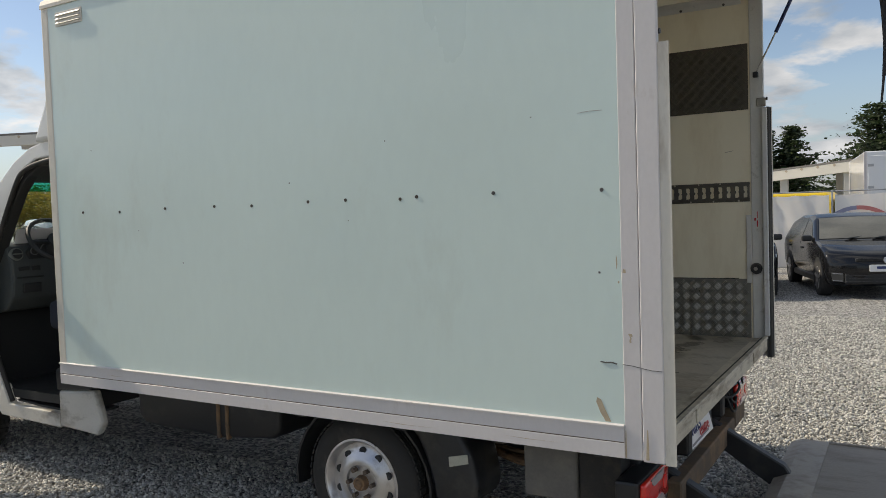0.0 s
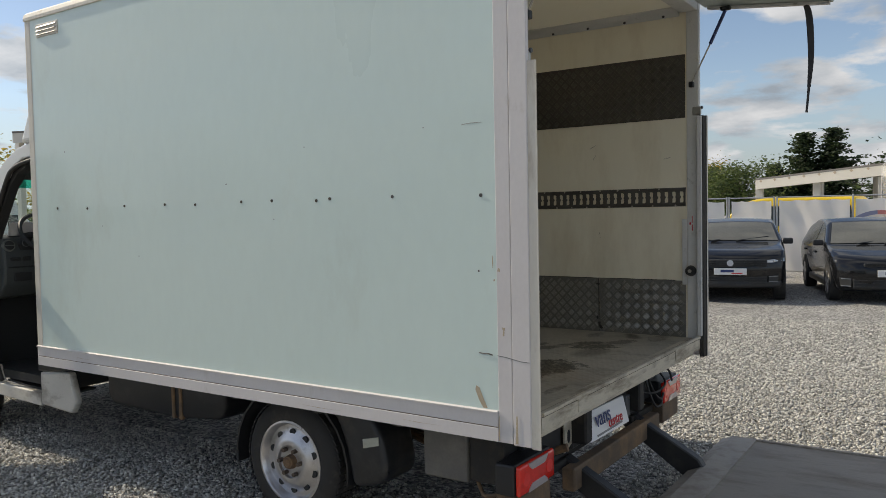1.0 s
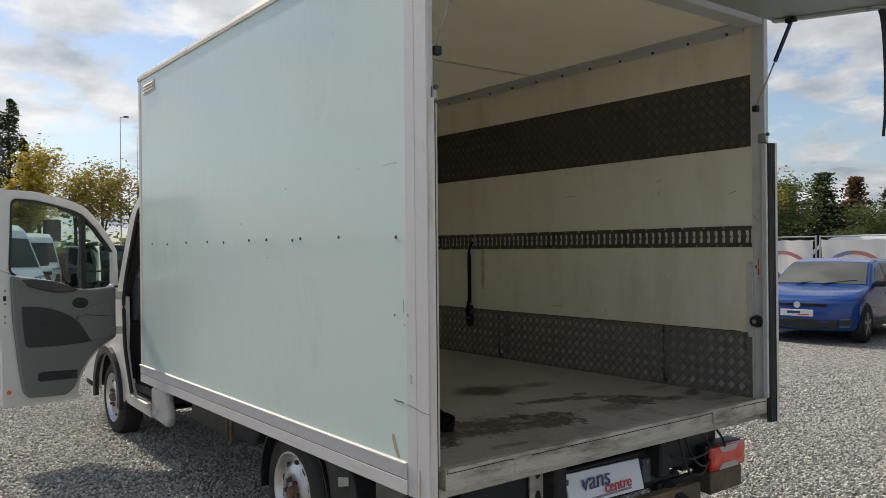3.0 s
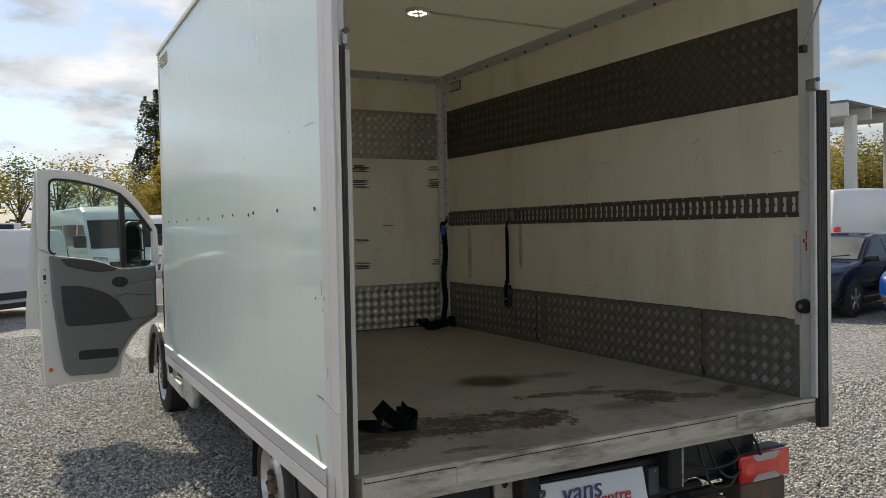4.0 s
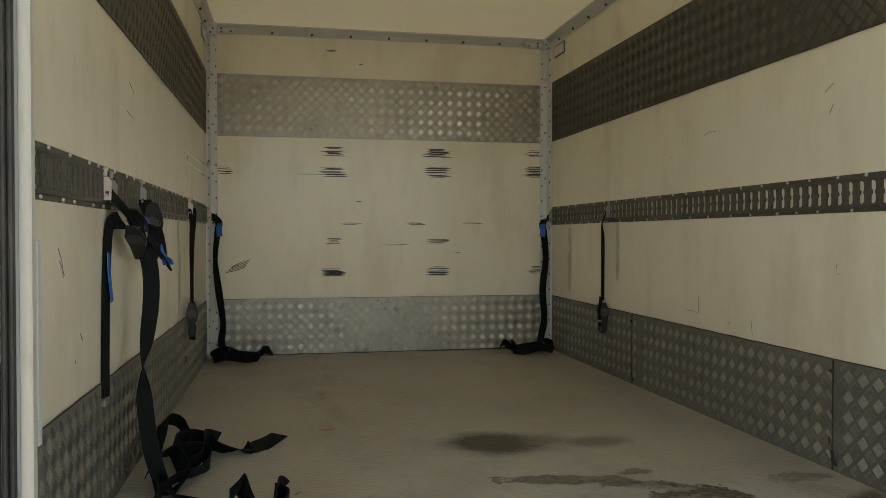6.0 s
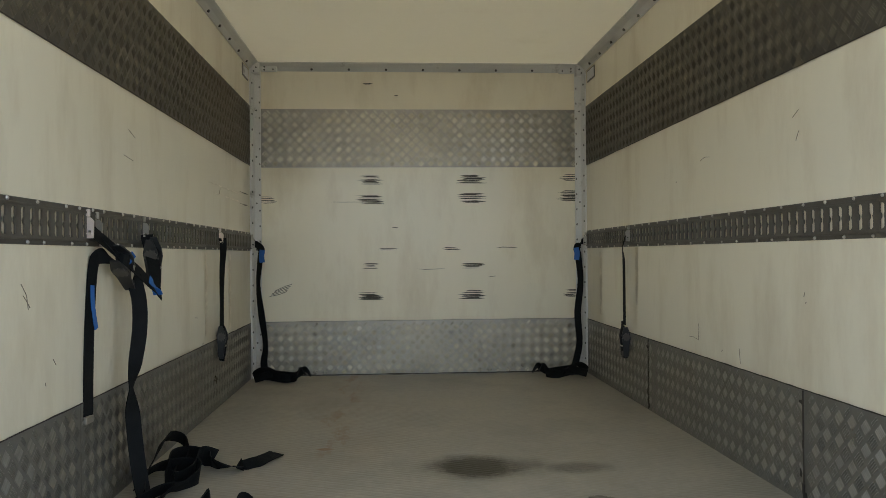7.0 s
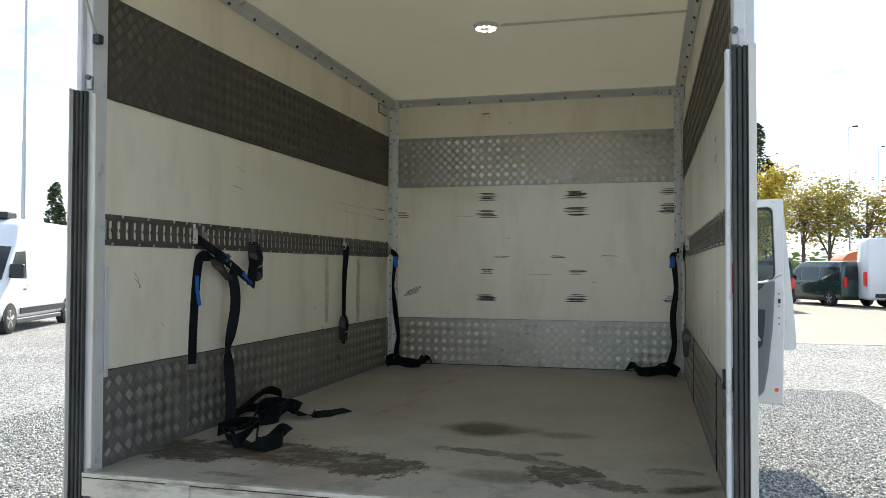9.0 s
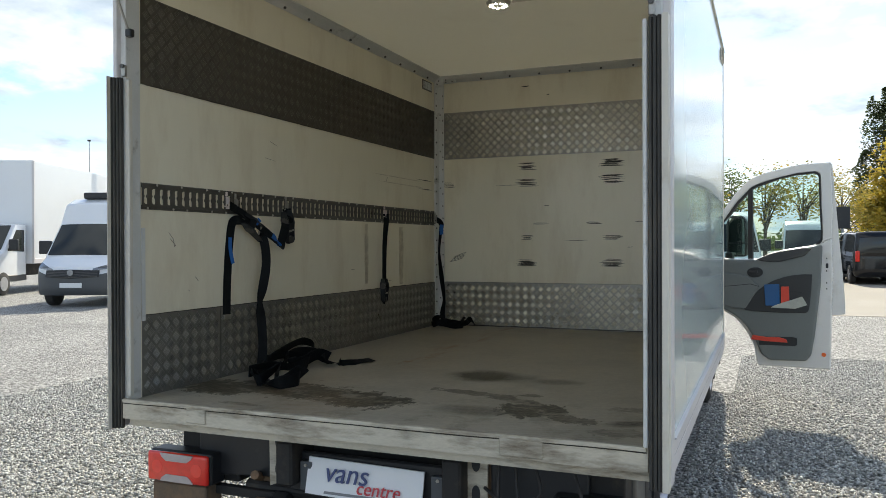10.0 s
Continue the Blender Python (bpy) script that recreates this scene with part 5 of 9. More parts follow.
for s in (-1, 1):
    yc = YM + s * 0.945
    bm = B(); box(bm, -0.985, -0.886, yc - 0.172, yc + 0.172, 0.447, 0.588, 0.012, 2)
    tl = part("tail_light", bm, M["plastic"], truck, "red tail light with frosted clear ends")
    bm = B(); box(bm, -0.886, -0.860, yc - 0.168, yc + 0.168, 0.451, 0.584, 0.012, 3)
    part("red_lens", bm, M["lens_red"], tl, angle=50)
    for z0, z1, a in ((0.455, 0.487, 1), (0.547, 0.580, -1)):
        bm = B(); prism(bm, [(yc - 0.092, z0 if a > 0 else z1), (yc + 0.092, z0 if a > 0 else z1), (yc + 0.082, (z0 + z1) / 2), (yc + 0.058, z1 if a > 0 else z0), (yc - 0.058, z1 if a > 0 else z0), (yc - 0.082, (z0 + z1) / 2)], "x", -0.861, -0.8565)
        part("clear_lens", bm, M["lens_clear"], tl)
    for dy in (-0.11, 0.11):
        bm = B(); rod(bm, (-0.8605, yc + dy, 0.517), (-0.8585, yc + dy, 0.517), 0.030, 18)
        part("reflector_cup", bm, M["lens_bright"], tl)
    bm = B(); box(bm, -0.99, -0.875, yc - 0.15, yc + 0.15, 0.325, 0.445, 0.006)
    part("lamp_bracket", bm, M["chassis_brown"], truck)
    bm = B(); box(bm, -0.98, -0.94, *sorted((yc - s * 0.15, YM + s * 0.42)), 0.40, 0.44, 0.004)
    part("lamp_arm", bm, M["chassis"], truck)
    # black lift mount with a chamfered shoulder
    bm = B(); prism(bm, [(YM + s * 0.51, 0.50), (YM + s * 0.51, 0.748), (YM + s * 0.82, 0.748), (YM + s * 0.895, 0.69), (YM + s * 0.895, 0.52), (YM + s * 0.80, 0.48)], "x", -1.10, -0.955, 0.008, 2)
    part("lift_mount", bm, M["plastic"], truck, "black lift mount below the sill")
    # pale sill bracket with two slots
    bm = B(); prism(bm, [(YM + s * 0.42, 0.50), (YM + s * 0.50, 0.47), (YM + s * 0.505, 0.76), (YM + s * 0.40, 0.76), (YM + s * 0.405, 0.62)], "x", -0.95, -0.94)
    sb = part("sill_bracket", bm, M["sill_worn"], truck)
    for zc in (0.545, 0.665):
        bm = B(); prism(bm, [(YM + s * 0.455 + 0.018 * math.cos(k * math.pi / 6), zc + 0.034 * math.sin(k * math.pi / 6)) for k in range(12)], "x", -0.9398, -0.9385)
        part("bracket_slot", bm, M["interior_black"], sb)
    bm = B(); box(bm, -0.95, -0.915, *sorted((YM + s * 0.272, YM + s * 0.335)), 0.475, 0.60, 0.008, 2)
    bf = part("rubber_buffer", bm, M["bumper_grey"], truck)
    bm = B(); rod(bm, (-0.916, YM + s * 0.303, 0.585), (-0.910, YM + s * 0.303, 0.585), 0.007, 8)
    part("buffer_bolt", bm, M["steel"], bf)
bm = B(); box(bm, -0.93, -0.922, 3.81, 4.345, 0.47, 0.615)
for v in bm.verts:
    v.co.z += -(v.co.y - 4.1) * 0.02
    v.co.x += (0.60 - v.co.z) * 0.25
plate = part("number_plate", bm, M["plate"], truck, "white advertising plate with blue and red marks")

# dirt-filled edges of the wall plates and of the floor
def dirty_edge(axis, at, side, u0, u1, z, h, seed):
    bm = B()
    n = 60
    lo, hi = [], []
    for k in range(n + 1):
        u = u0 + (u1 - u0) * k / n
        a = z - h * (0.3 + 0.7 * abs(noise.noise(Vector((u * 9, seed, 0.2)))))
        b = z + h * (0.3 + 0.9 * abs(noise.noise(Vector((u * 13, seed, 3.7)))))
        lo.append((u, a)); hi.append((u, b))
    prism(bm, lo + hi[::-1], axis, at, at + side * 0.0012)
    part("dirty_edge", bm, M["seam_dark"], truck)


for y, sd in ((YRI - 0.0062, -1), (YLI + 0.0062, 1)):
    dirty_edge("y", y, sd, XFI + 0.08, XR - 0.16, KICK + 0.001, 0.004, 1.5 + sd)
    dirty_edge("y", y - sd * 0.0022, sd, XFI + 0.08, XR - 0.16, ZF + 0.005, 0.007, 5.5 + sd)
    dirty_edge("y", y, sd, XFI + 0.3, XR - 0.16, DP0, 0.003, 9.5 + sd)
dirty_edge("x", XFI + 0.0075, 1, YLI + 0.08, YRI - 0.08, ZF + 0.006, 0.008, 21.0)
dirty_edge("x", XFI + 0.0075, 1, YLI + 0.08, YRI - 0.08, KICK + 0.001, 0.003, 23.0)
for x in (-1.446, -3.02):
    bm = B(); box(bm, x, x + 0.003, YRI - 0.0105, YRI - 0.0062, ZF + 0.004, KICK - 0.002)
    part("plate_seam", bm, M["seam_dark"], truck)
    for dx, dz, w, h in ((0.004, 0.055, 0.012, 0.030), (0.018, 0.030, 0.016, 0.014), (-0.010, 0.10, 0.006, 0.016), (0.004, 0.20, 0.005, 0.02), (-0.004, 0.335, 0.014, 0.010)):
        bm = B(); prism(bm, [(x + dx + w * rng.uniform(0.5, 1.1) * math.cos(k * math.pi / 5), ZF + dz + h * rng.uniform(0.5, 1.1) * math.sin(k * math.pi / 5)) for k in range(10)], "y", YRI - 0.0122, YRI - 0.0106)
        part("rust_mark", bm, M["seam_dark"], truck)
def words(text, size, m, name, mat, parent):
    """Built-in lettering turned into a mesh part."""
    cu = bpy.data.curves.new(name, "FONT")
    cu.body, cu.size, cu.extrude = text, size, 0.002
    cu.align_x, cu.align_y = "CENTER", "CENTER"
    tmp = bpy.data.objects.new(name, cu)
    me = bpy.data.meshes.new_from_object(tmp)
    bpy.data.objects.remove(tmp); bpy.data.curves.remove(cu)
    bm = B(); bm.from_mesh(me); bpy.data.meshes.remove(me)
    bmesh.ops.transform(bm, verts=bm.verts[:], matrix=m)
    return part(name, bm, M[mat], parent)


# print on the plate: two words and a small line below them
def on_plate(y0, y1, z0, z1, mat):
    bm = B()
    k = lambda z: -0.921 + (0.60 - z) * 0.25
    prism(bm, [(y0, z0), (y1, z0), (y1 + (z1 - z0) * 0.2, z1), (y0 + (z1 - z0) * 0.2, z1)], "x", 0, 0.0015)
    for v in bm.verts:
        v.co.x += k(v.co.z)
    part("print_bar", bm, mat, plate)


lean = Matrix(((0, -0.243, 0.97, 0), (1, 0.18, 0, 0), (0, 0.97, 0.243, 0), (0, 0, 0, 1)))
words("vans", 0.118, Matrix.Translation((-0.9045, 4.005, 0.568)) @ lean, "lettering", "ink_blue", plate)
words("centre", 0.076, Matrix.Translation((-0.8935, 4.155, 0.521)) @ lean, "lettering", "ink_red", plate)
on_plate(3.90, 4.25, 0.483, 0.493, M["ink_grey"])
# hanging cables under the sill
for pts in (((-0.93, 4.72, 0.70), (-0.88, 4.75, 0.55), (-0.86, 4.82, 0.50), (-0.87, 4.90, 0.53)), ((-0.92, 4.66, 0.70), (-0.86, 4.68, 0.50), (-0.85, 4.78, 0.47), (-0.87, 4.86, 0.50)),
            ((-0.90, 4.80, 0.71), (-0.84, 4.84, 0.60), (-0.86, 4.70, 0.56), (-0.92, 4.60, 0.58)), ((-0.9, 4.95, 0.70), (-0.86, 4.98, 0.64), (-0.85, 5.0, 0.58))):
    bm = B(); tube(bm, smooth_path(pts), 0.007, 6)
    part("cable", bm, M["rubber"], truck, smooth=True)
for y in (3.55, 4.57):
    bm = B(); prism(bm, [(y - 0.02, 0.47), (y + 0.10, 0.47), (y + 0.12, 0.755), (y - 0.03, 0.755)], "x", -1.04, -0.975, 0.008)
    part("lift_bracket", bm, M["chassis_brown"], truck)
bm = B(); box(bm, -1.20, -1.04, 3.5, 4.42, 0.44, 0.655, 0.02, 2)
part("lift_housing", bm, M["chassis"], truck)
bm = B(); rod(bm, (-1.0, 3.45, 0.44), (-1.0, 4.75, 0.44), 0.030, 12)
part("lift_shaft", bm, M["chassis"], truck)
# tail lift lying open near the ground, on two arms
for y in (3.62, 4.56):
    bm = B(); prism(bm, [(-1.05, 0.40), (-0.95, 0.45), (-0.56, 0.235), (-0.52, 0.17), (-0.55, 0.10), (-0.64, 0.12)], "y", y, y + 0.07, 0.008)
    part("lift_arm", bm, M["plastic"], truck)
LIFT_Z = 0.185
bm = B(); box(bm, -0.53, 1.15, 2.92, 5.27, LIFT_Z - 0.075, LIFT_Z, 0.006)
deck = part("lift_platform", bm, M["lift_deck"], truck, "worn grey tail lift platform lowered close to the gravel")
bm = B(); prism(bm, [(-0.62, LIFT_Z - 0.10), (-0.525, LIFT_Z - 0.10), (-0.40, LIFT_Z + 0.001), (-0.40, LIFT_Z + 0.010), (-0.55, LIFT_Z + 0.010), (-0.62, LIFT_Z - 0.02)], "y", 2.90, 5.29)
part("hinge_strip", bm, M["lift_edge"], deck)
bm = B(); prism(bm, [(1.15, LIFT_Z - 0.075), (1.15, LIFT_Z), (1.50, 0.02), (1.50, 0.005)], "y", 2.92, 5.27)
part("ramp_edge", bm, M["lift_deck"], deck)
for y in (2.90, 5.27):
    bm = B(); box(bm, -0.40, 1.15, y, y + 0.02, LIFT_Z - 0.08, LIFT_Z + 0.012, 0.004)
    part("edge_bar", bm, M["lift_edge"], deck)

# pull strap of the flap
bm = B()
pts = smooth_path([(-0.11, 5.24, 2.866), (-0.095, 5.24, 2.82), (-0.085, 5.24, 2.72), (-0.08, 5.235, 2.55), (-0.092, 5.24, 2.38), (-0.105, 5.24, 2.23)])
for k, (a, b) in enumerate(zip(pts, pts[1:])):
    f = k / (len(pts) - 1)
    ribbon(bm, [a, b], 0.014 + 0.026 * math.sin(min(1.0, 0.15 + f * 1.05) * math.pi) ** 0.7, [(1, 0.45 + 0.3 * f, 0)] * 2)
tagged(part("pull_strap", bm, M["strap_grey"], truck), "dark webbing pull strap")

# ---- cab ----
def ybox(y0, y1, s):
    return tuple(sorted((YM + s * (YM - y0), YM + s * (YM - y1))))


arch = [(-6.02 + 0.43 * math.cos(radians(a)), 0.36 + 0.43 * math.sin(radians(a))) for a in range(0, 181, 12)]
None
for s in (-1, 1):
    y0, y1 = ybox(3.07, 3.11, s)
    fender = [(-5.46, 1.30), (-5.62, 1.31), (-6.35, 1.20), (-6.85, 0.98), (-6.95, 0.42), (-6.50, 0.40)] + arch[::-1] + [(-5.50, 0.38), (-5.36, 0.46), (-5.40, 0.62), (-5.48, 0.85), (-5.46, 1.05)]
    bm = B(); prism(bm, fender, "y", y0, y1, 0.006)
    part("fender", bm, M["cab_white"], truck, "white front fender")
    bm = B()
    ya, yb = ybox(3.035, 3.075, s)
    ring_o = [(-6.02 + 0.47 * math.cos(radians(a)), 0.36 + 0.47 * math.sin(radians(a))) for a in range(-8, 189, 14)]
    ring_i = [(-6.02 + 0.39 * math.cos(radians(a)), 0.36 + 0.39 * math.sin(radians(a))) for a in range(-8, 189, 14)]
    prism(bm, ring_o + ring_i[::-1], "y", ya, yb, 0.006)
    part("arch_flare", bm, M["plastic"], truck, "dull black wheel arch flare")
    # pillar, roof rail and sill
    bm = B(); prism(bm, [(-5.72, 1.28), (-5.53, 1.28), (-5.49, 1.38), (-5.12, 1.92), (-4.98, 2.05), (-4.84, 2.11), (-4.50, 2.128), (-4.50, 2.25), (-4.68, 2.235), (-4.90, 2.19), (-5.08, 2.11), (-5.26, 1.985)], "y", *ybox(3.055, 3.085, s), 0.012, 2)
    part("pillar", bm, M["cab_white"], truck, "white windscreen pillar and roof rail")
    bm = B(); prism(bm, [(-5.68, 1.30), (-5.52, 1.30), (-5.475, 1.39), (-5.11, 1.90), (-4.98, 2.01), (-4.84, 2.07), (-4.50, 2.08), (-4.50, 2.22), (-4.90, 2.16), (-5.06, 2.09), (-5.23, 1.97)], "y", *ybox(3.086, 3.165, s), 0.01, 2)
    part("pillar_trim", bm, M["pillar_black"], truck)
    bm = B(); tube(bm, smooth_path([(-5.25, YM + s * (YM - 3.058), 0.49), (-5.335, YM + s * (YM - 3.056), 0.66), (-5.425, YM + s * (YM - 3.055), 0.86), (-5.445, YM + s * (YM - 3.055), 1.06), (-5.43, YM + s * (YM - 3.055), 1.36), (-5.11, YM + s * (YM - 3.06), 1.91), (-4.93, YM + s * (YM - 3.06), 2.06), (-4.52, YM + s * (YM - 3.06), 2.115)]), 0.016, 8)
    part("door_seal", bm, M["rubber"], truck, smooth=True)
    bm = B(); prism(bm, [(-5.46, 0.44), (-5.36, 0.60), (-5.30, 0.47), (-5.02, 0.462), (-4.73, 0.455), (-4.73, 0.36), (-5.40, 0.38)], "y", *ybox(3.06, 3.12, s), 0.01, 2)
    part("sill", bm, M["cab_dirty"], truck, "dirty white door sill")
    bm = B(); prism(bm, [(-5.30, 0.475), (-5.02, 0.458), (-4.52, 0.448), (-4.52, 0.462), (-5.02, 0.472), (-5.28, 0.49)], "y", *ybox(3.12, 3.35, s))
    part("step", bm, M["door_dark"], truck)
    bm = B(); prism(bm, [(-4.735, 0.37), (-4.36, 0.35), (-4.30, 0.43), (-4.37, 0.635), (-4.735, 0.61)], "y", *ybox(3.06, 3.12, s), 0.02, 2)
    part("corner_fairing", bm, M["cab_dirty"], truck, "dirty white lower cab corner")
    bm = B(); prism(bm, [(-4.74, 0.612), (-4.38, 0.638), (-4.39, 0.69), (-4.63, 0.70), (-4.63, 0.75), (-4.74, 0.75)], "y", *ybox(3.05, 3.14, s), 0.01)
    part("fairing_cap", bm, M["plastic"], truck)
    # hinges
    for z in (0.98, 1.28):
        bm = B(); box(bm, -5.53, -5.46, *ybox(2.99, 3.08, s), z, z + 0.07, 0.008)
        part("hinge", bm, M["cab_white"], truck)
bm = B(); box(bm, -4.50, -4.46, 3.12, 5.08, 0.50, 2.18)
part("cab_rear_wall", bm, M["interior_black"], truck)
bm = B(); prism(bm, [(-4.48, 2.13), (-5.02, 2.10), (-5.24, 1.99), (-5.20, 2.06), (-5.06, 2.15), (-4.88, 2.21), (-4.48, 2.255)], "y", 3.10, 5.11, 0.01, 2)
part("cab_roof", bm, M["cab_white"], truck, "white cab roof")
bm = B(); prism(bm, [(-4.51, 2.125), (-5.0, 2.095), (-5.21, 1.99), (-5.20, 1.982), (-5.0, 2.075), (-4.51, 2.10)], "y", 3.17, 5.03)
part("headliner", bm, M["pillar_black"], truck)
bm = B(); prism(bm, [(-4.47, 2.22), (-4.80, 2.21), (-4.66, 2.46), (-4.56, 2.80), (-4.52, 2.93), (-4.47, 2.93)], "y", 3.02, 5.19, 0.03, 3)
part("wind_deflector", bm, M["cab_white"], truck, "white roof wind deflector")
bm = B(); prism(bm, [(-5.56, 1.28), (-5.70, 1.33), (-6.40, 1.20), (-6.92, 0.98), (-6.98, 0.60), (-6.90, 0.60), (-6.30, 1.12), (-5.60, 1.24)], "y", 3.11, 5.10, 0.02, 2)
part("bonnet", bm, M["cab_white"], truck, "white bonnet")
bm = B(); box(bm, -7.06, -6.86, 3.10, 5.11, 0.32, 0.66, 0.05, 3)
part("front_bumper", bm, M["plastic"], truck)
bm = B(); prism(bm, [(-5.66, 1.30), (-5.65, 1.305), (-5.215, 1.985), (-5.225, 1.99)], "y", 3.16, 5.05)
wind = part("windscreen", bm, M["glass_green"], truck, "clear windscreen with a green top band")
bm = B(); prism(bm, [(-5.262, 1.925), (-5.257, 1.922), (-5.217, 1.984), (-5.222, 1.991)], "y", 3.17, 5.04)
for v in bm.verts:
    v.co.x += 0.006
part("sun_band", bm, M["sun_band"], wind)
# dashboard, steering wheel, seats, floor
bm = B(); prism(bm, [(-5.68, 1.30), (-5.60, 1.50), (-5.46, 1.575), (-5.36, 1.545), (-5.325, 1.45), (-5.31, 1.30), (-5.335, 1.18), (-5.42, 1.09), (-5.64, 1.06)], "y", 3.14, 5.07, 0.02, 2)
dash = part("dashboard", bm, M["dash"], truck, "blue-grey plastic dashboard")
for y, r_ in ((3.19, 0.048), (4.95, 0.048)):
    bm = B(); rod(bm, (-5.352, y, 1.482), (-5.322, y, 1.490), r_, 20, r_ * 0.9)
    ring = part("round_vent", bm, M["door_grey"], dash)
    bm = B(); rod(bm, (-5.326, y, 1.489), (-5.318, y, 1.491), r_ * 0.74, 18)
    part("vent_mouth", bm, M["interior_black"], ring)
    bm = B(); box(bm, -5.3185, -5.314, y - r_ * 0.7, y + r_ * 0.7, 1.486, 1.494)
    part("vent_vane", bm, M["door_grey"], ring)
bm = B(); prism(bm, [(3.27, 1.445), (3.66, 1.445), (3.68, 1.50), (3.58, 1.585), (3.36, 1.585), (3.26, 1.50)], "x", -5.40, -5.322, 0.012, 2)
cluster = part("instrument_cluster", bm, M["interior_black"], dash)
for y, z, r_ in ((3.315, 1.505, 0.030), (3.40, 1.512, 0.042), (3.52, 1.512, 0.042), (3.61, 1.505, 0.030)):
    bm = B(); rod(bm, (-5.3225, y, z), (-5.3165, y, z), r_, 20)
    part("dial", bm, M["lens_head"], cluster)
    bm = B(); rod(bm, (-5.3166, y, z), (-5.3145, y, z), r_ * 0.86, 20)
    part("dial_face", bm, M["door_dark"], cluster)
for y, z, w, h in ((3.19, 1.372, 0.075, 0.026), (3.285, 1.368, 0.060, 0.032), (3.17, 1.318, 0.20, 0.010), (3.215, 1.215, 0.13, 0.065)):
    bm = B(); box(bm, -5.335, -5.302, y, y + w, z, z + h, 0.004)
    part("dash_switch", bm, M["interior_black"], dash)
bm = B(); rod(bm, (-5.50, 3.47, 1.36), (-5.29, 3.47, 1.55), 0.045, 12)
part("steering_column", bm, M["interior_black"], truck)
bm = B()
mm = Matrix.Translation((-5.27, 3.47, 1.57)) @ Matrix.Rotation(radians(46), 4, "Y")
pts = [mm @ Vector((0.21 * math.cos(2 * math.pi * k / 32), 0.21 * math.sin(2 * math.pi * k / 32), 0)) for k in range(33)]
tube(bm, pts, 0.016, 8)
for a in (20, 160, 270):
    rod(bm, mm @ Vector((0, 0, -0.02)), mm @ Vector((0.2 * math.cos(radians(a)), 0.2 * math.sin(radians(a)), 0)), 0.014, 8)
rod(bm, mm @ Vector((0, 0, -0.10)), mm @ Vector((0, 0, 0.005)), 0.075, 18)
part("steering_wheel", bm, M["interior_black"], truck, "black steering wheel", angle=40)
for y in (3.28, 4.05, 4.52):
    bm = B(); box(bm, -5.16, -4.58, y, y + 0.44, 0.95, 1.16, 0.05, 3); box(bm, -4.70, -4.56, y + 0.01, y + 0.43, 1.13, 1.72, 0.05, 3); box(bm, -4.68, -4.58, y + 0.1, y + 0.34, 1.74, 1.93, 0.03, 2)
    part("seat", bm, M["seat_cloth"], truck, "dark blue-grey cloth seat", angle=40)
for y in (3.28, 4.05, 4.52):
    bm = B(); box(bm, -4.98, -4.62, y + 0.03, y + 0.41, 0.56, 0.93, 0.02)
    part("seat_base", bm, M["interior_black"], truck)
bm = B(); prism(bm, [(-5.50, 1.555), (-5.40, 1.56), (-5.36, 1.66), (-5.362, 1.664), (-5.404, 1.566), (-5.50, 1.56)], "y", 3.22, 3.52)
ob = part("paper_sheet", bm, M["plate"])
tagged(ob, "white paper sheet leaning on the dashboard", "paper")
bm = B(); box(bm, -5.62, -4.5, 3.11, 5.10, 0.50, 0.56)
part("cab_floor", bm, M["interior_black"], truck)
bm = B(); box(bm, -5.68, -5.60, 3.11, 5.10, 0.5, 1.30)
part("bulkhead", bm, M["interior_black"], truck)


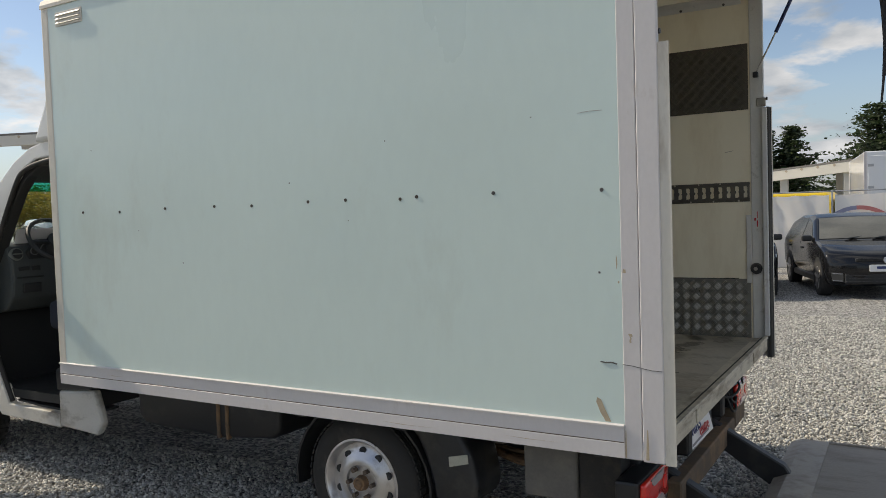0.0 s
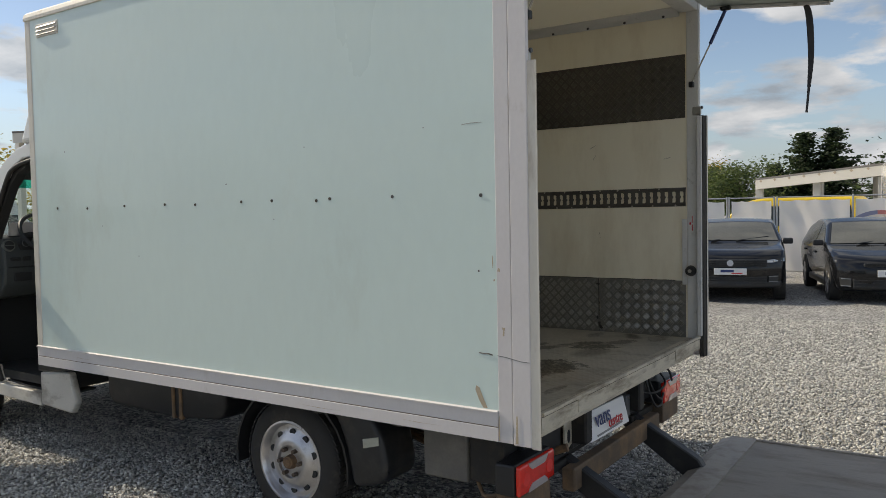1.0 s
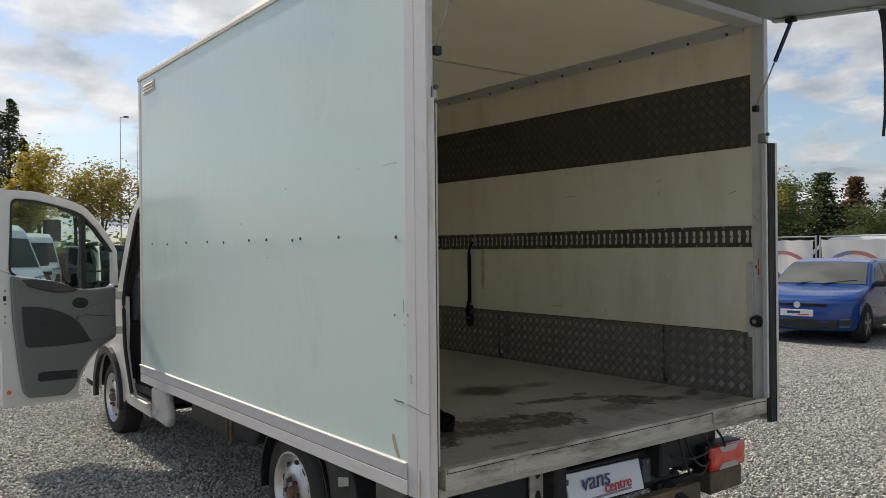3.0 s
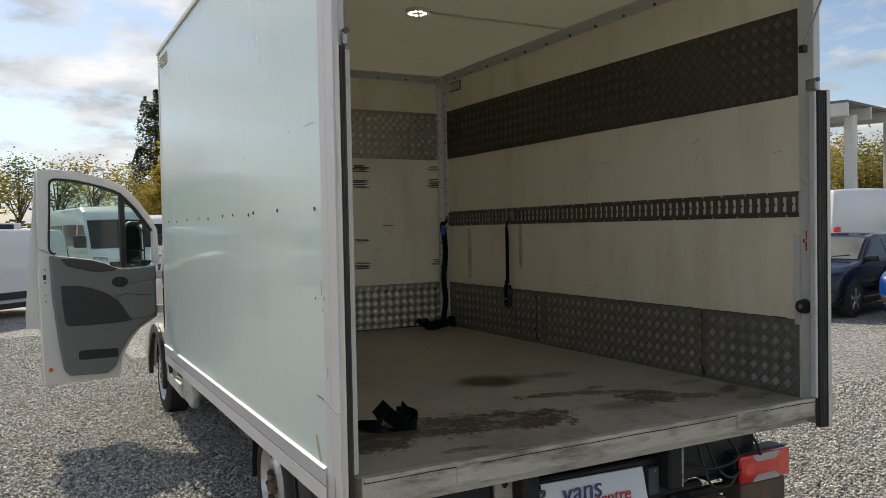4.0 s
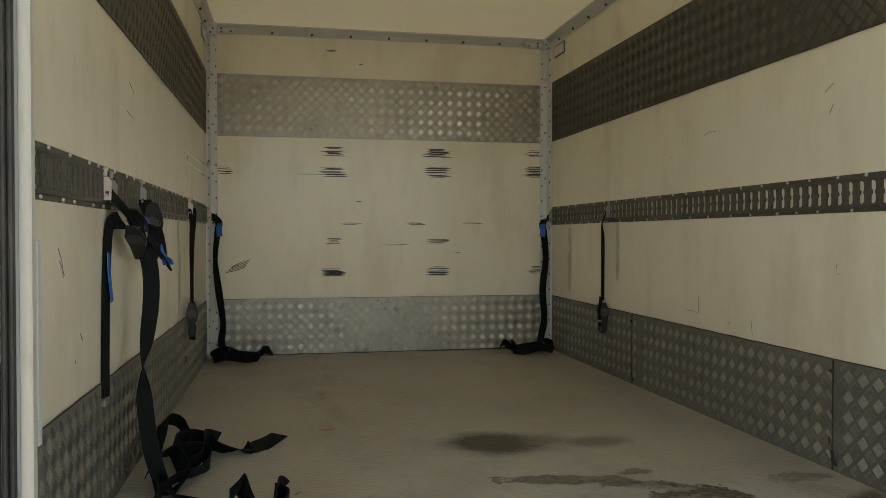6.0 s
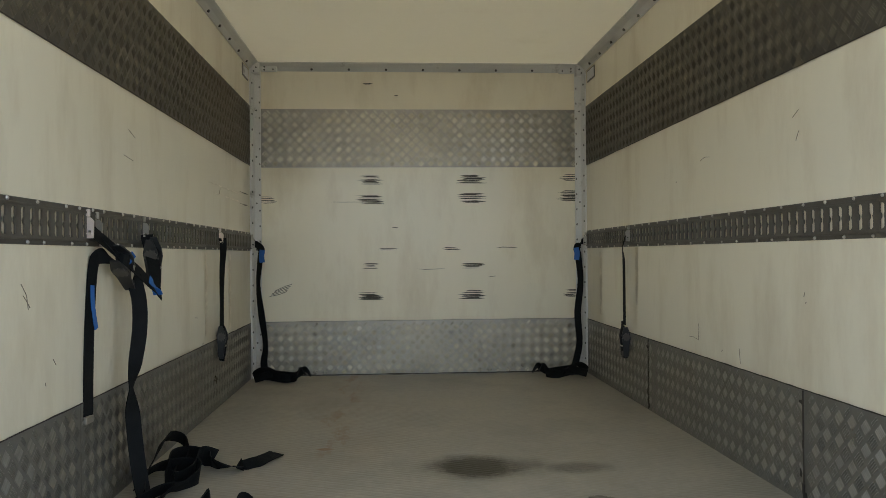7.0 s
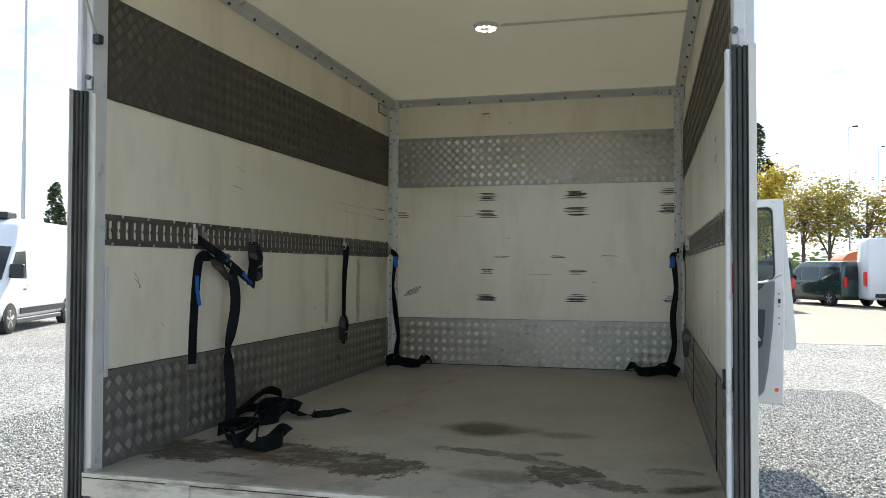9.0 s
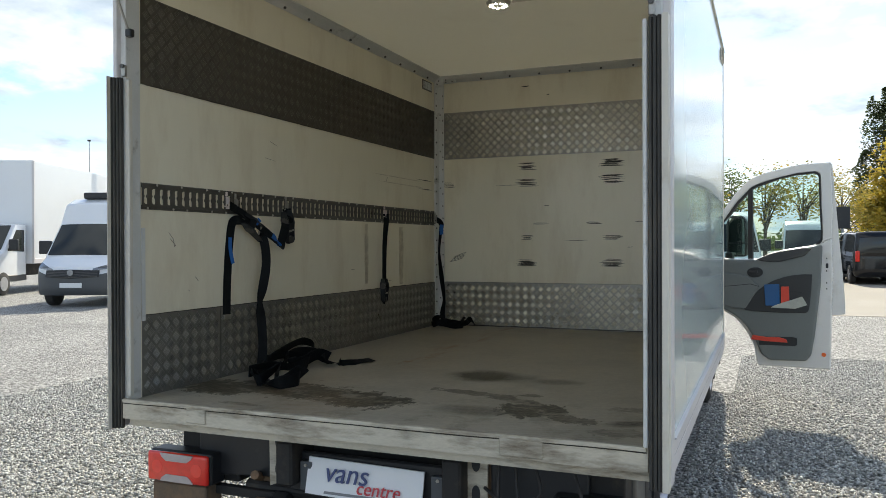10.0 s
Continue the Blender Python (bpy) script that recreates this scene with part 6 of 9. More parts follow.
# ---- cab doors, swung wide open ----
def cab_door(s):
    """s -1: left door, 1: right door. u runs from the hinge to the latch, d is the depth towards the trim."""
    hinge = Vector((-5.495, 2.995, 0))
    U = Vector((0.115, -0.993, 0)).normalized()
    N = Vector((0.993, 0.115, 0)).normalized()
    def place(u, d, z):
        p = hinge + U * u + N * d + Vector((0, 0, z))
        return p if s < 0 else Vector((p.x, 2 * YM - p.y, p.z))
    def slab(pts, d0, d1, bevel=0.0, seg=1):
        bm = B(); prism(bm, pts, "y", d0, d1, bevel, seg)
        for v in bm.verts:
            v.co = place(v.co.x, v.co.y, v.co.z)
        bmesh.ops.recalc_face_normals(bm, faces=bm.faces[:])
        return bm
    def arc(cu, cz, r, a0, a1, n=5):
        return [(cu + r * math.cos(radians(a0 + (a1 - a0) * q / n)), cz + r * math.sin(radians(a0 + (a1 - a0) * q / n))) for q in range(n + 1)]
    sill_line = [(0.80, 1.505), (0.67, 1.487), (0.52, 1.462), (0.42, 1.432), (0.32, 1.385), (0.20, 1.378), (0.05, 1.39)]
    low = [(0.895, 0.455), (0.905, 0.95), (0.915, 1.30), (0.905, 1.56)] + sill_line + [(0.0, 1.43), (0.0, 1.38), (0.0, 0.95), (0.05, 0.915), (0.14, 0.86), (0.22, 0.765), (0.29, 0.63), (0.32, 0.455)]
    door = part("cab_door", slab(low, -0.085, 0.0, 0.012, 2), M["cab_white"], truck, "open white cab door with grey plastic trim")
    skin = [(1.003, 0.92), (1.003, 1.02), (0.985, 1.25), (0.952, 1.62), (0.925, 1.95), (0.905, 2.19), (0.84, 2.19), (0.84, 0.90)]
    part("skin_edge", slab(skin, -0.10, -0.087), M["cab_white"], door)
    top_out = [(0.60, 2.182), (0.486, 2.155), (0.40, 2.136), (0.328, 2.112), (0.27, 2.085), (0.227, 2.055), (0.126, 1.945), (0.04, 1.82), (-0.02, 1.70), (-0.03, 1.40)]
    hole = arc(0.795, 1.55, 0.040, -95, 0, 4) + [(0.836, 1.62), (0.826, 1.86)] + arc(0.776, 2.083, 0.044, 0, 90) + [(0.643, 2.118), (0.513, 2.092), (0.40, 2.062), (0.32, 2.034), (0.272, 2.010), (0.163, 1.898), (0.075, 1.775), (0.02, 1.69)]
    frame_pts = [(0.905, 1.56), (0.912, 1.80), (0.900, 2.198), (0.665, 2.192)] + top_out + [(0.02, 1.40), (0.02, 1.69)] + hole[::-1][1:]
    part("window_frame", slab(frame_pts, -0.075, 0.0, 0.006), M["cab_white"], door, "white window frame")
    mid_u, mid_z = 0.50, 1.76
    shrink = [(u + (0.013 if u < mid_u else -0.013), z + (0.013 if z < mid_z else -0.015)) for u, z in hole]
    part("window_seal", slab(hole + shrink[::-1], -0.06, 0.004), M["rubber"], door)
    part("window_glass", slab(hole + [(0.04, 1.40), (0.20, 1.385), (0.32, 1.39), (0.42, 1.437), (0.52, 1.467), (0.67, 1.49)], -0.045, -0.041), M["glass"], door)
    part("window_post", slab([(0.284, 1.385), (0.284, 2.02), (0.245, 1.985), (0.245, 1.385)], -0.055, 0.008, 0.003), M["rubber"], door)
    trim = [(0.71, 0.52), (0.75, 0.57), (0.778, 0.74), (0.822, 1.15), (0.838, 1.505)] + [(u, z - 0.004) for u, z in sill_line] + [(0.01, 1.40), (0.01, 0.955), (0.097, 0.915), (0.168, 0.868), (0.234, 0.80), (0.302, 0.69), (0.358, 0.56), (0.424, 0.51)]
    trim_ob = part("door_trim", slab(trim, 0.001, 0.045, 0.018, 3), M["door_grey"], door, "grey moulded door trim")
    pocket = [(0.76, 1.258), (0.753, 1.118), (0.737, 0.965)] + arc(0.698, 0.965, 0.036, -20, -90, 4) + [(0.515, 0.926), (0.30, 0.930), (0.225, 0.940), (0.214, 0.952), (0.255, 1.012), (0.295, 1.065), (0.34, 1.118), (0.39, 1.160), (0.45, 1.196), (0.54, 1.231), (0.62, 1.250), (0.70, 1.258)]
    part("door_pocket", slab(pocket, 0.042, 0.058, 0.006, 2), M["door_dark"], trim_ob, "dark moulded map pocket")
    part("pocket_rim", slab([(0.70, 1.10), (0.60, 1.115), (0.50, 1.10), (0.42, 1.075), (0.42, 1.070), (0.50, 1.095), (0.60, 1.110), (0.70, 1.095)], 0.057, 0.0605), M["interior_black"], trim_ob)
    part("trim_shelf", slab([(0.348, 1.152), (0.29, 1.195), (0.25, 1.232), (0.18, 1.252), (0.02, 1.268), (0.02, 0.985), (0.10, 0.955), (0.232, 0.948), (0.275, 1.02)], 0.044, 0.063, 0.012, 2), M["door_grey"], trim_ob)
    part("shelf_crease", slab([(0.345, 1.150), (0.27, 1.170), (0.15, 1.155), (0.02, 1.140), (0.02, 1.136), (0.15, 1.149), (0.27, 1.164), (0.34, 1.146)], 0.061, 0.0645), M["door_dark"], trim_ob)
    part("handle_recess", slab([(0.308 + 0.066 * math.cos(q * math.pi / 8), 1.268 + (0.048 if q % 8 in (1, 2, 3) else 0.044) * math.sin(q * math.pi / 8)) for q in range(16)], 0.042, 0.050, 0.003), M["interior_black"], trim_ob)
    part("inner_handle", slab([(0.335, 1.262), (0.325, 1.285), (0.265, 1.278), (0.262, 1.262), (0.30, 1.250)], 0.050, 0.060, 0.003), M["plastic"], trim_ob)
    part("lower_pocket", slab([(0.643, 0.655), (0.643, 0.712), (0.60, 0.722), (0.336, 0.712), (0.339, 0.64), (0.62, 0.645)], 0.042, 0.051, 0.004), M["interior_black"], trim_ob)
    part("sill_trim", slab([(0.76, 1.478), (0.67, 1.480), (0.52, 1.456), (0.42, 1.424), (0.325, 1.380), (0.36, 1.366), (0.43, 1.360), (0.52, 1.364), (0.60, 1.385), (0.705, 1.415)], 0.042, 0.060, 0.008, 2), M["gloss_black"], trim_ob, "glossy dark trim under the window")
    if s > 0:
        ob = part("red_cloth", slab([(0.57, 0.672), (0.56, 0.70), (0.50, 0.716), (0.40, 0.712), (0.29, 0.725), (0.275, 0.685), (0.40, 0.676)], 0.051, 0.062, 0.004, 2), M["book_red"])
        tagged(ob, "crumpled red cloth stuffed in the lower door pocket", "cloth")
    part("reflector", slab([(0.845 + 0.018 * math.cos(k * math.pi / 6), 0.58 + 0.018 * math.sin(k * math.pi / 6)) for k in range(12)], 0.0, 0.006), M["orange_dot"], door)
    part("latch", slab([(0.86, 1.31), (0.88, 1.31), (0.88, 1.35), (0.86, 1.35)], -0.01, 0.012, 0.003), M["interior_black"], door)
    for z in (1.28, 1.385, 1.18, 1.13):
        part("bolt_head", slab([(0.862, z), (0.872, z), (0.872, z + 0.012), (0.862, z + 0.012)], -0.002, 0.004), M["bolt_dark"], door)
    # mirror on the outer side
    mir = part("door_mirror", slab([(0.03, 1.40), (0.20, 1.40), (0.215, 1.50), (0.20, 1.74), (0.16, 1.78), (0.07, 1.78), (0.03, 1.72)], -0.33, -0.20, 0.025, 3), M["plastic"], door, "black door mirror")
    part("mirror_glass", slab([(0.05, 1.53), (0.19, 1.53), (0.185, 1.74), (0.06, 1.75)], -0.200, -0.195), M["mirror"], mir)
    part("mirror_glass", slab([(0.05, 1.42), (0.19, 1.42), (0.192, 1.515), (0.05, 1.515)], -0.200, -0.195), M["mirror"], mir)
    part("mirror_arm", slab([(0.04, 1.36), (0.10, 1.36), (0.10, 1.44), (0.04, 1.44)], -0.22, -0.08, 0.01), M["plastic"], mir)
    if s > 0:
        for pts, m, lab in (([(0.51, 0.985), (0.395, 0.985), (0.385, 1.165), (0.505, 1.172)], "book_blue", "blue folder in a door pocket"), ([(0.585, 0.99), (0.52, 0.99), (0.52, 1.15), (0.58, 1.152)], "book_red", "red folder in a door pocket")):
            ob = part("folder", slab(pts, 0.055, 0.075, 0.002), M[m])
            tagged(ob, lab, "folder", "folders in the door pocket")
        ob = part("leaflet", slab([(0.63, 0.965), (0.44, 0.97), (0.47, 0.99), (0.685, 1.07), (0.725, 1.0)], 0.077, 0.085), M["paper"])
        tagged(ob, "folded printed paper leaflet tucked in a door pocket", "paper")
    return door


cab_door(-1)
cab_door(1)


# ---- scuffs, scratches and stains inside ----
rng = random.Random(11)
def scuff(y, z, w, h, n=5, x=XFI + 0.0045):
    bm = B()
    for i in range(n):
        zz = z - h / 2 + h * (i + rng.uniform(-0.2, 0.2)) / max(1, n - 1)
        a, b = y - w / 2 * rng.uniform(0.55, 1.15), y + w / 2 * rng.uniform(0.55, 1.15)
        t = rng.uniform(0.0025, 0.0085) if n > 2 else rng.uniform(0.002, 0.006)
        bow = rng.uniform(-0.006, 0.006)
        prism(bm, [(a, zz), (a + (b - a) * 0.3, zz + bow - t / 2), (b - (b - a) * 0.2, zz + bow * 0.6 - t / 2), (b, zz), (b - (b - a) * 0.25, zz + bow * 0.6 + t / 2), (a + (b - a) * 0.25, zz + bow + t / 2)], "x", x, x + 0.0008)
    tagged(part("scuff_mark", bm, M["scuff"], truck), kind="stuff")


for y, z, w, h, n in ((3.755, 2.17, 0.17, 0.055, 7), (4.454, 2.175, 0.20, 0.055, 8), (5.15, 2.185, 0.14, 0.04, 5), (3.755, 2.035, 0.19, 0.06, 8), (4.457, 2.04, 0.20, 0.06, 8), (5.15, 2.055, 0.17, 0.06, 8), (3.05, 2.033, 0.13, 0.035, 5),
                      (3.755, 1.572, 0.12, 0.03, 4), (4.457, 1.57, 0.17, 0.03, 5), (3.75, 1.365, 0.17, 0.05, 7), (4.46, 1.367, 0.19, 0.05, 8), (5.16, 1.372, 0.12, 0.05, 6), (3.87, 1.688, 0.15, 0.006, 2), (4.32, 1.69, 0.13, 0.006, 2), (4.15, 1.555, 0.24, 0.004, 1),
                      (3.6, 2.02, 0.3, 0.004, 1), (4.7, 1.695, 0.25, 0.004, 1), (3.92, 1.84, 0.06, 0.004, 1), (4.6, 1.5, 0.1, 0.004, 1), (3.74, 2.84, 0.07, 0.006, 2), (3.94, 2.76, 0.03, 0.004, 1)):
    scuff(y, z, w, h, n)
bm = B()
for k in range(5):
    a = 0.03 * k
    tube(bm, [(XFI + 0.005, 3.06 + 0.01 * k, 1.37 + 0.010 * k), (XFI + 0.005, 3.13 + 0.01 * k, 1.385 + 0.014 * k), (XFI + 0.005, 3.18 + 0.008 * k, 1.405 + 0.012 * k)], 0.0018, 4)
tagged(part("scuff_mark", bm, M["scuff"], truck), kind="stuff")


def wall_stroke(y, s, pts, r=0.0011):
    bm = B(); tube(bm, [(x, y + s * 0.0006, z) for x, z in pts], r, 5)
    part("scratch", bm, M["scratch"], linings[0] if s > 0 else linings[1])


RW, LW = YRI - 0.003, YLI + 0.003
for y, s, pts in ((RW, -1, [(-2.34, 1.262), (-2.335, 1.30), (-2.338, 1.335)]), (RW, -1, [(-2.34, 1.262), (-2.39, 1.27), (-2.45, 1.268)]), (RW, -1, [(-2.10, 1.24), (-2.08, 1.25)]), (RW, -1, [(-1.92, 1.215), (-1.925, 1.245), (-1.93, 1.275)]),
                  (RW, -1, [(-1.44, 1.50), (-1.435, 1.515)]), (RW, -1, [(-1.43, 1.48), (-1.425, 1.485)]), (RW, -1, [(-2.3, 2.05), (-2.25, 2.06), (-2.2, 2.055)]), (RW, -1, [(-1.5, 2.10), (-1.46, 2.12)]), (RW, -1, [(-1.48, 2.02), (-1.46, 2.05)]),
                  (RW, -1, [(-2.6, 1.98), (-2.59, 1.985)]), (RW, -1, [(-0.98, 2.0), (-0.93, 2.01)]),
                  (LW, 1, [(-1.06, 1.58), (-1.09, 1.55), (-1.10, 1.51)]), (LW, 1, [(-1.07, 1.55), (-1.095, 1.53), (-1.11, 1.515)]), (LW, 1, [(-1.25, 1.36), (-1.27, 1.34)]), (LW, 1, [(-1.2, 1.30), (-1.203, 1.29)]), (LW, 1, [(-1.9, 2.12), (-1.97, 2.10)]), (LW, 1, [(-1.85, 2.02), (-1.95, 2.01)]),
                  (LW, 1, [(-2.85, 1.35), (-2.9, 1.345)]), (LW, 1, [(-3.4, 2.0), (-3.42, 2.03)]), (LW, 1, [(-3.0, 1.2), (-3.01, 1.21)]), (LW, 1, [(-3.35, 1.26), (-3.5, 1.24)])):
    wall_stroke(y, s, pts)


# broad rub marks below the rail and long scrapes near the front corner
rs_ = random.Random(51)
for y, s, x, z0, z1, w in ((LW, 1, -3.08, 1.24, 1.67, 0.055), (LW, 1, -3.66, 1.21, 1.66, 0.075), (RW, -1, -3.22, 1.36, 1.68, 0.05), (RW, -1, -3.98, 1.25, 1.66, 0.06)):
    pts_l, pts_r = [], []
    for k in range(9):
        z = z0 + (z1 - z0) * k / 8
        ww = w * (0.55 + 0.45 * math.sin(0.4 + 2.3 * k / 8)) * rs_.uniform(0.85, 1.15)
        pts_l.append((x - ww / 2, z)); pts_r.append((x + ww / 2, z))
    bm = B(); prism(bm, pts_r + pts_l[::-1], "y", *sorted((y, y + s * 0.0006)))
    part("rub_mark", bm, M["rub"], linings[0] if s > 0 else linings[1])
for x0_, x1_, z, h in ((-4.05, -3.15, 2.045, 0.007), (-4.10, -3.25, 1.995, 0.008), (-4.28, -3.95, 2.06, 0.010), (-4.28, -3.98, 1.985, 0.010)):
    bm = B(); prism(bm, [(x0_, z), (x0_ + 0.15, z - h / 2), (x1_ - 0.2, z - h * 0.4), (x1_, z), (x1_ - 0.25, z + h * 0.4), (x0_ + 0.1, z + h / 2)], "y", LW, LW + 0.0006)
    part("scratch", bm, M["rub"] if x1_ > -3.5 else M["scuff"], linings[0])


# ---- lashing straps ----
def strap_thing(name, label, group="lashing straps"):
    return thing(name, (0, 0, 0), label, "strap", group)


def hang(parent, pts, width=0.036, n=6, twist=((1, 0, 0),), name="webbing", mat="strap"):
    p = smooth_path(pts, n)
    sides = []
    for i in range(len(p)):
        f = i / max(1, len(p) - 1) * (len(twist) - 1)
        k = min(int(f), len(twist) - 2) if len(twist) > 1 else 0
        a, b = Vector(twist[k]), Vector(twist[min(k + 1, len(twist) - 1)])
        sides.append(a.lerp(b, f - k))
    bm = B(); ribbon(bm, p, width, sides)
    return part(name, bm, M[mat], parent, angle=60)


def hook(parent, x, y, s, z=1.748, mat="steel"):
    """A bent plate standing out from the rail, with its eye for the webbing and a tongue behind the slot."""
    bm = B()
    frame_strip(bm, [(y, z - 0.040), (y + s * 0.022, z - 0.040), (y + s * 0.024, z + 0.014), (y + s * 0.014, z + 0.026), (y, z + 0.026)],
                [(y + s * 0.006, z - 0.030), (y + s * 0.017, z - 0.030), (y + s * 0.017, z - 0.016), (y + s * 0.012, z - 0.014), (y + s * 0.006, z - 0.016)], "x", x - 0.004, x + 0.004)
    box(bm, x - 0.006, x + 0.008, *sorted((y + s * 0.001, y + s * 0.012)), z + 0.028, z + 0.052, 0.003)
    tube(bm, [(x - 0.022, y + s * 0.012, z - 0.026), (x + 0.022, y + s * 0.012, z - 0.026)], 0.004, 6)
    part("rail_hook", bm, M[mat], parent)


def ratchet(parent, x, y, z, s, tilt=0.0, k=1.0):
    """Two notched side plates, the wound spool, a folded handle with its grip and a release bar; k scales it."""
    m = Matrix.Translation((x, y, z)) @ Matrix.Rotation(tilt, 4, "Y") @ Matrix.Scale(k, 4)
    def put(name, bm, mat):
        bmesh.ops.transform(bm, verts=bm.verts[:], matrix=m)
        part(name, bm, M[mat], parent)
    for px in (-0.026, 0.026):
        bm = B(); prism(bm, [(-0.016, -0.085), (0.014, -0.088), (0.020, -0.02), (0.027, 0.01), (0.024, 0.04), (0.010, 0.078), (-0.012, 0.078), (-0.024, 0.03), (-0.018, -0.02)], "x", px - 0.0025, px + 0.0025)
        put("ratchet_frame", bm, "plastic")
    bm = B(); rod(bm, (-0.032, 0.002, 0.022), (0.032, 0.002, 0.022), 0.019, 14)
    put("ratchet_spool", bm, "strap")
    for px in (-0.031, 0.031):
        bm = B()
        teeth = [(0.002 + (0.024 if q % 2 else 0.019) * math.cos(q * math.pi / 10), 0.022 + (0.024 if q % 2 else 0.019) * math.sin(q * math.pi / 10)) for q in range(20)]
        prism(bm, teeth, "x", px - 0.002, px + 0.002)
        put("ratchet_wheel", bm, "bolt_dark")
    bm = B(); box(bm, -0.023, 0.023, -0.014, 0.014, -0.098, -0.060, 0.006, 2)
    put("ratchet_handle", bm, "plastic")
    bm = B(); rod(bm, (-0.022, s * 0.016, -0.03), (0.022, s * 0.016, -0.03), 0.005, 8)
    put("release_bar", bm, "steel")


yl = YLI + 0.035
st = strap_thing("lashing_strap", "tangled black lashing strap hanging from rail to floor")
st.location = (-1.6, yl, ZF)
hook(st, -1.485, YLI + 0.008, 1, 1.750, "brass")
hook(st, -1.56, YLI + 0.008, 1, 1.745)
hook(st, -2.04, YLI + 0.008, 1, 1.755)
yw = YLI + 0.012
# from the first hook down to the fold, then up to the third hook
hang(st, [(-1.50, yw + 0.012, 1.730), (-1.57, yw + 0.03, 1.695), (-1.66, yw + 0.065, 1.635), (-1.75, yw + 0.105, 1.565), (-1.79, yw + 0.12, 1.525), (-1.82, yw + 0.115, 1.515), (-1.85, yw + 0.10, 1.545)], 0.052, twist=((0.4, -0.3, 0.9), (0.3, -0.4, 0.9), (0.3, -0.4, 0.9), (0.4, -0.4, 0.8), (0.6, -0.5, 0.5)))
hang(st, [(-1.85, yw + 0.10, 1.545), (-1.92, yw + 0.075, 1.61), (-1.99, yw + 0.04, 1.68), (-2.035, yw + 0.012, 1.735)], 0.048, twist=((0.6, -0.5, 0.5), (0.5, -0.8, 0), (0.4, -0.8, 0)))
# short tail under the second hook
hang(st, [(-1.56, yw + 0.01, 1.725), (-1.575, yw + 0.03, 1.69), (-1.60, yw + 0.05, 1.655), (-1.64, yw + 0.06, 1.61)], 0.045, twist=((1, 0, 0.3), (0.8, -0.3, 0.6)))
# the hanging end that lies on the wall
hang(st, [(-1.485, yw - 0.001, 1.15), (-1.49, yw - 0.001, 1.30), (-1.505, yw - 0.001, 1.48), (-1.525, yw + 0.002, 1.62), (-1.545, yw + 0.012, 1.652), (-1.59, yw + 0.03, 1.645), (-1.66, yw + 0.05, 1.60)], 0.051, twist=((0.97, -0.2, 0), (0.97, -0.2, 0), (0.97, -0.22, 0), (0.8, -0.4, 0.4), (0.3, -0.4, 0.9)))
bm = B(); box(bm, -1.515, -1.455, yw - 0.006, yw + 0.006, 1.125, 1.150, 0.003)
part("end_fitting", bm, M["steel"], st)
# the long end to the floor
hang(st, [(-1.70, yw + 0.07, 1.585), (-1.715, yw + 0.085, 1.50), (-1.72, yw + 0.085, 1.40), (-1.705, yw + 0.075, 1.29), (-1.69, yw + 0.065, 1.20), (-1.70, yw + 0.068, 1.09), (-1.69, yw + 0.083, 0.97), (-1.62, yw + 0.123, 0.875), (-1.52, yw + 0.173, 0.850), (-1.42, yw + 0.263, 0.846)], 0.05, 8,
     twist=((0.4, -0.9, 0), (0.3, -1, 0), (0.3, -1, 0), (0.7, -0.7, 0), (1, 0.1, 0), (0.5, -0.9, 0), (0.3, -1, 0), (0.4, -0.9, 0.2), (0.5, -0.6, 0.5), (0.2, -0.3, 1)))
ratchet(st, -1.645, yw + 0.058, 1.615, 1, radians(58), 1.15)
ratchet(st, -1.99, yw + 0.05, 1.635, 1, radians(12), 1.1)
hang(st, [(-1.745, yw + 0.112, 1.572), (-1.77, yw + 0.122, 1.545), (-1.79, yw + 0.128, 1.515)], 0.034, twist=((0.4, -0.3, 0.9), (0.5, -0.4, 0.8)), name="blue_tag", mat="strap_blue")
hang(st, [(-1.51, yw + 0.005, 1.56), (-1.508, yw + 0.007, 1.50), (-1.525, yw + 0.011, 1.42)], 0.026, twist=((1, 0, 0),), name="blue_tag", mat="strap_blue")
hang(st, [(-1.645, yw + 0.075, 1.655), (-1.665, yw + 0.080, 1.638)], 0.036, twist=((0.5, 0, 1),), name="blue_tag", mat="strap_blue")
# the pile on the floor
fz = ZF
up = (0.1, 0.1, 1)
hang(st, [(-1.46, 3.14, fz + 0.027), (-1.38, 3.21, fz + 0.030), (-1.31, 3.27, fz + 0.027), (-1.36, 3.31, fz + 0.060), (-1.43, 3.32, fz + 0.085), (-1.37, 3.35, fz + 0.050), (-1.30, 3.38, fz + 0.027), (-1.32, 3.42, fz + 0.030), (-1.42, 3.43, fz + 0.060), (-1.47, 3.44, fz + 0.040)], 0.068, 6,
     twist=((0.2, -0.2, 1), (0.5, -0.6, 0.6), (0.2, 0.1, 1), (0.7, 0.3, 0.5), (0.4, 0.5, 0.5), (0.2, 0.2, 1), up, up, up, (0.4, 0.3, 0.7)))
hang(st, [(-1.44, 3.20, fz + 0.010), (-1.36, 3.29, fz + 0.012), (-1.29, 3.37, fz + 0.010), (-1.28, 3.43, fz + 0.028), (-1.38, 3.46, fz + 0.034), (-1.46, 3.42, fz + 0.030)], 0.070, 6, twist=((0.7, -0.7, 0), (0.7, -0.7, 0.1), (0.8, 0.2, 0.3), up, up, (0.2, 0.3, 1)))
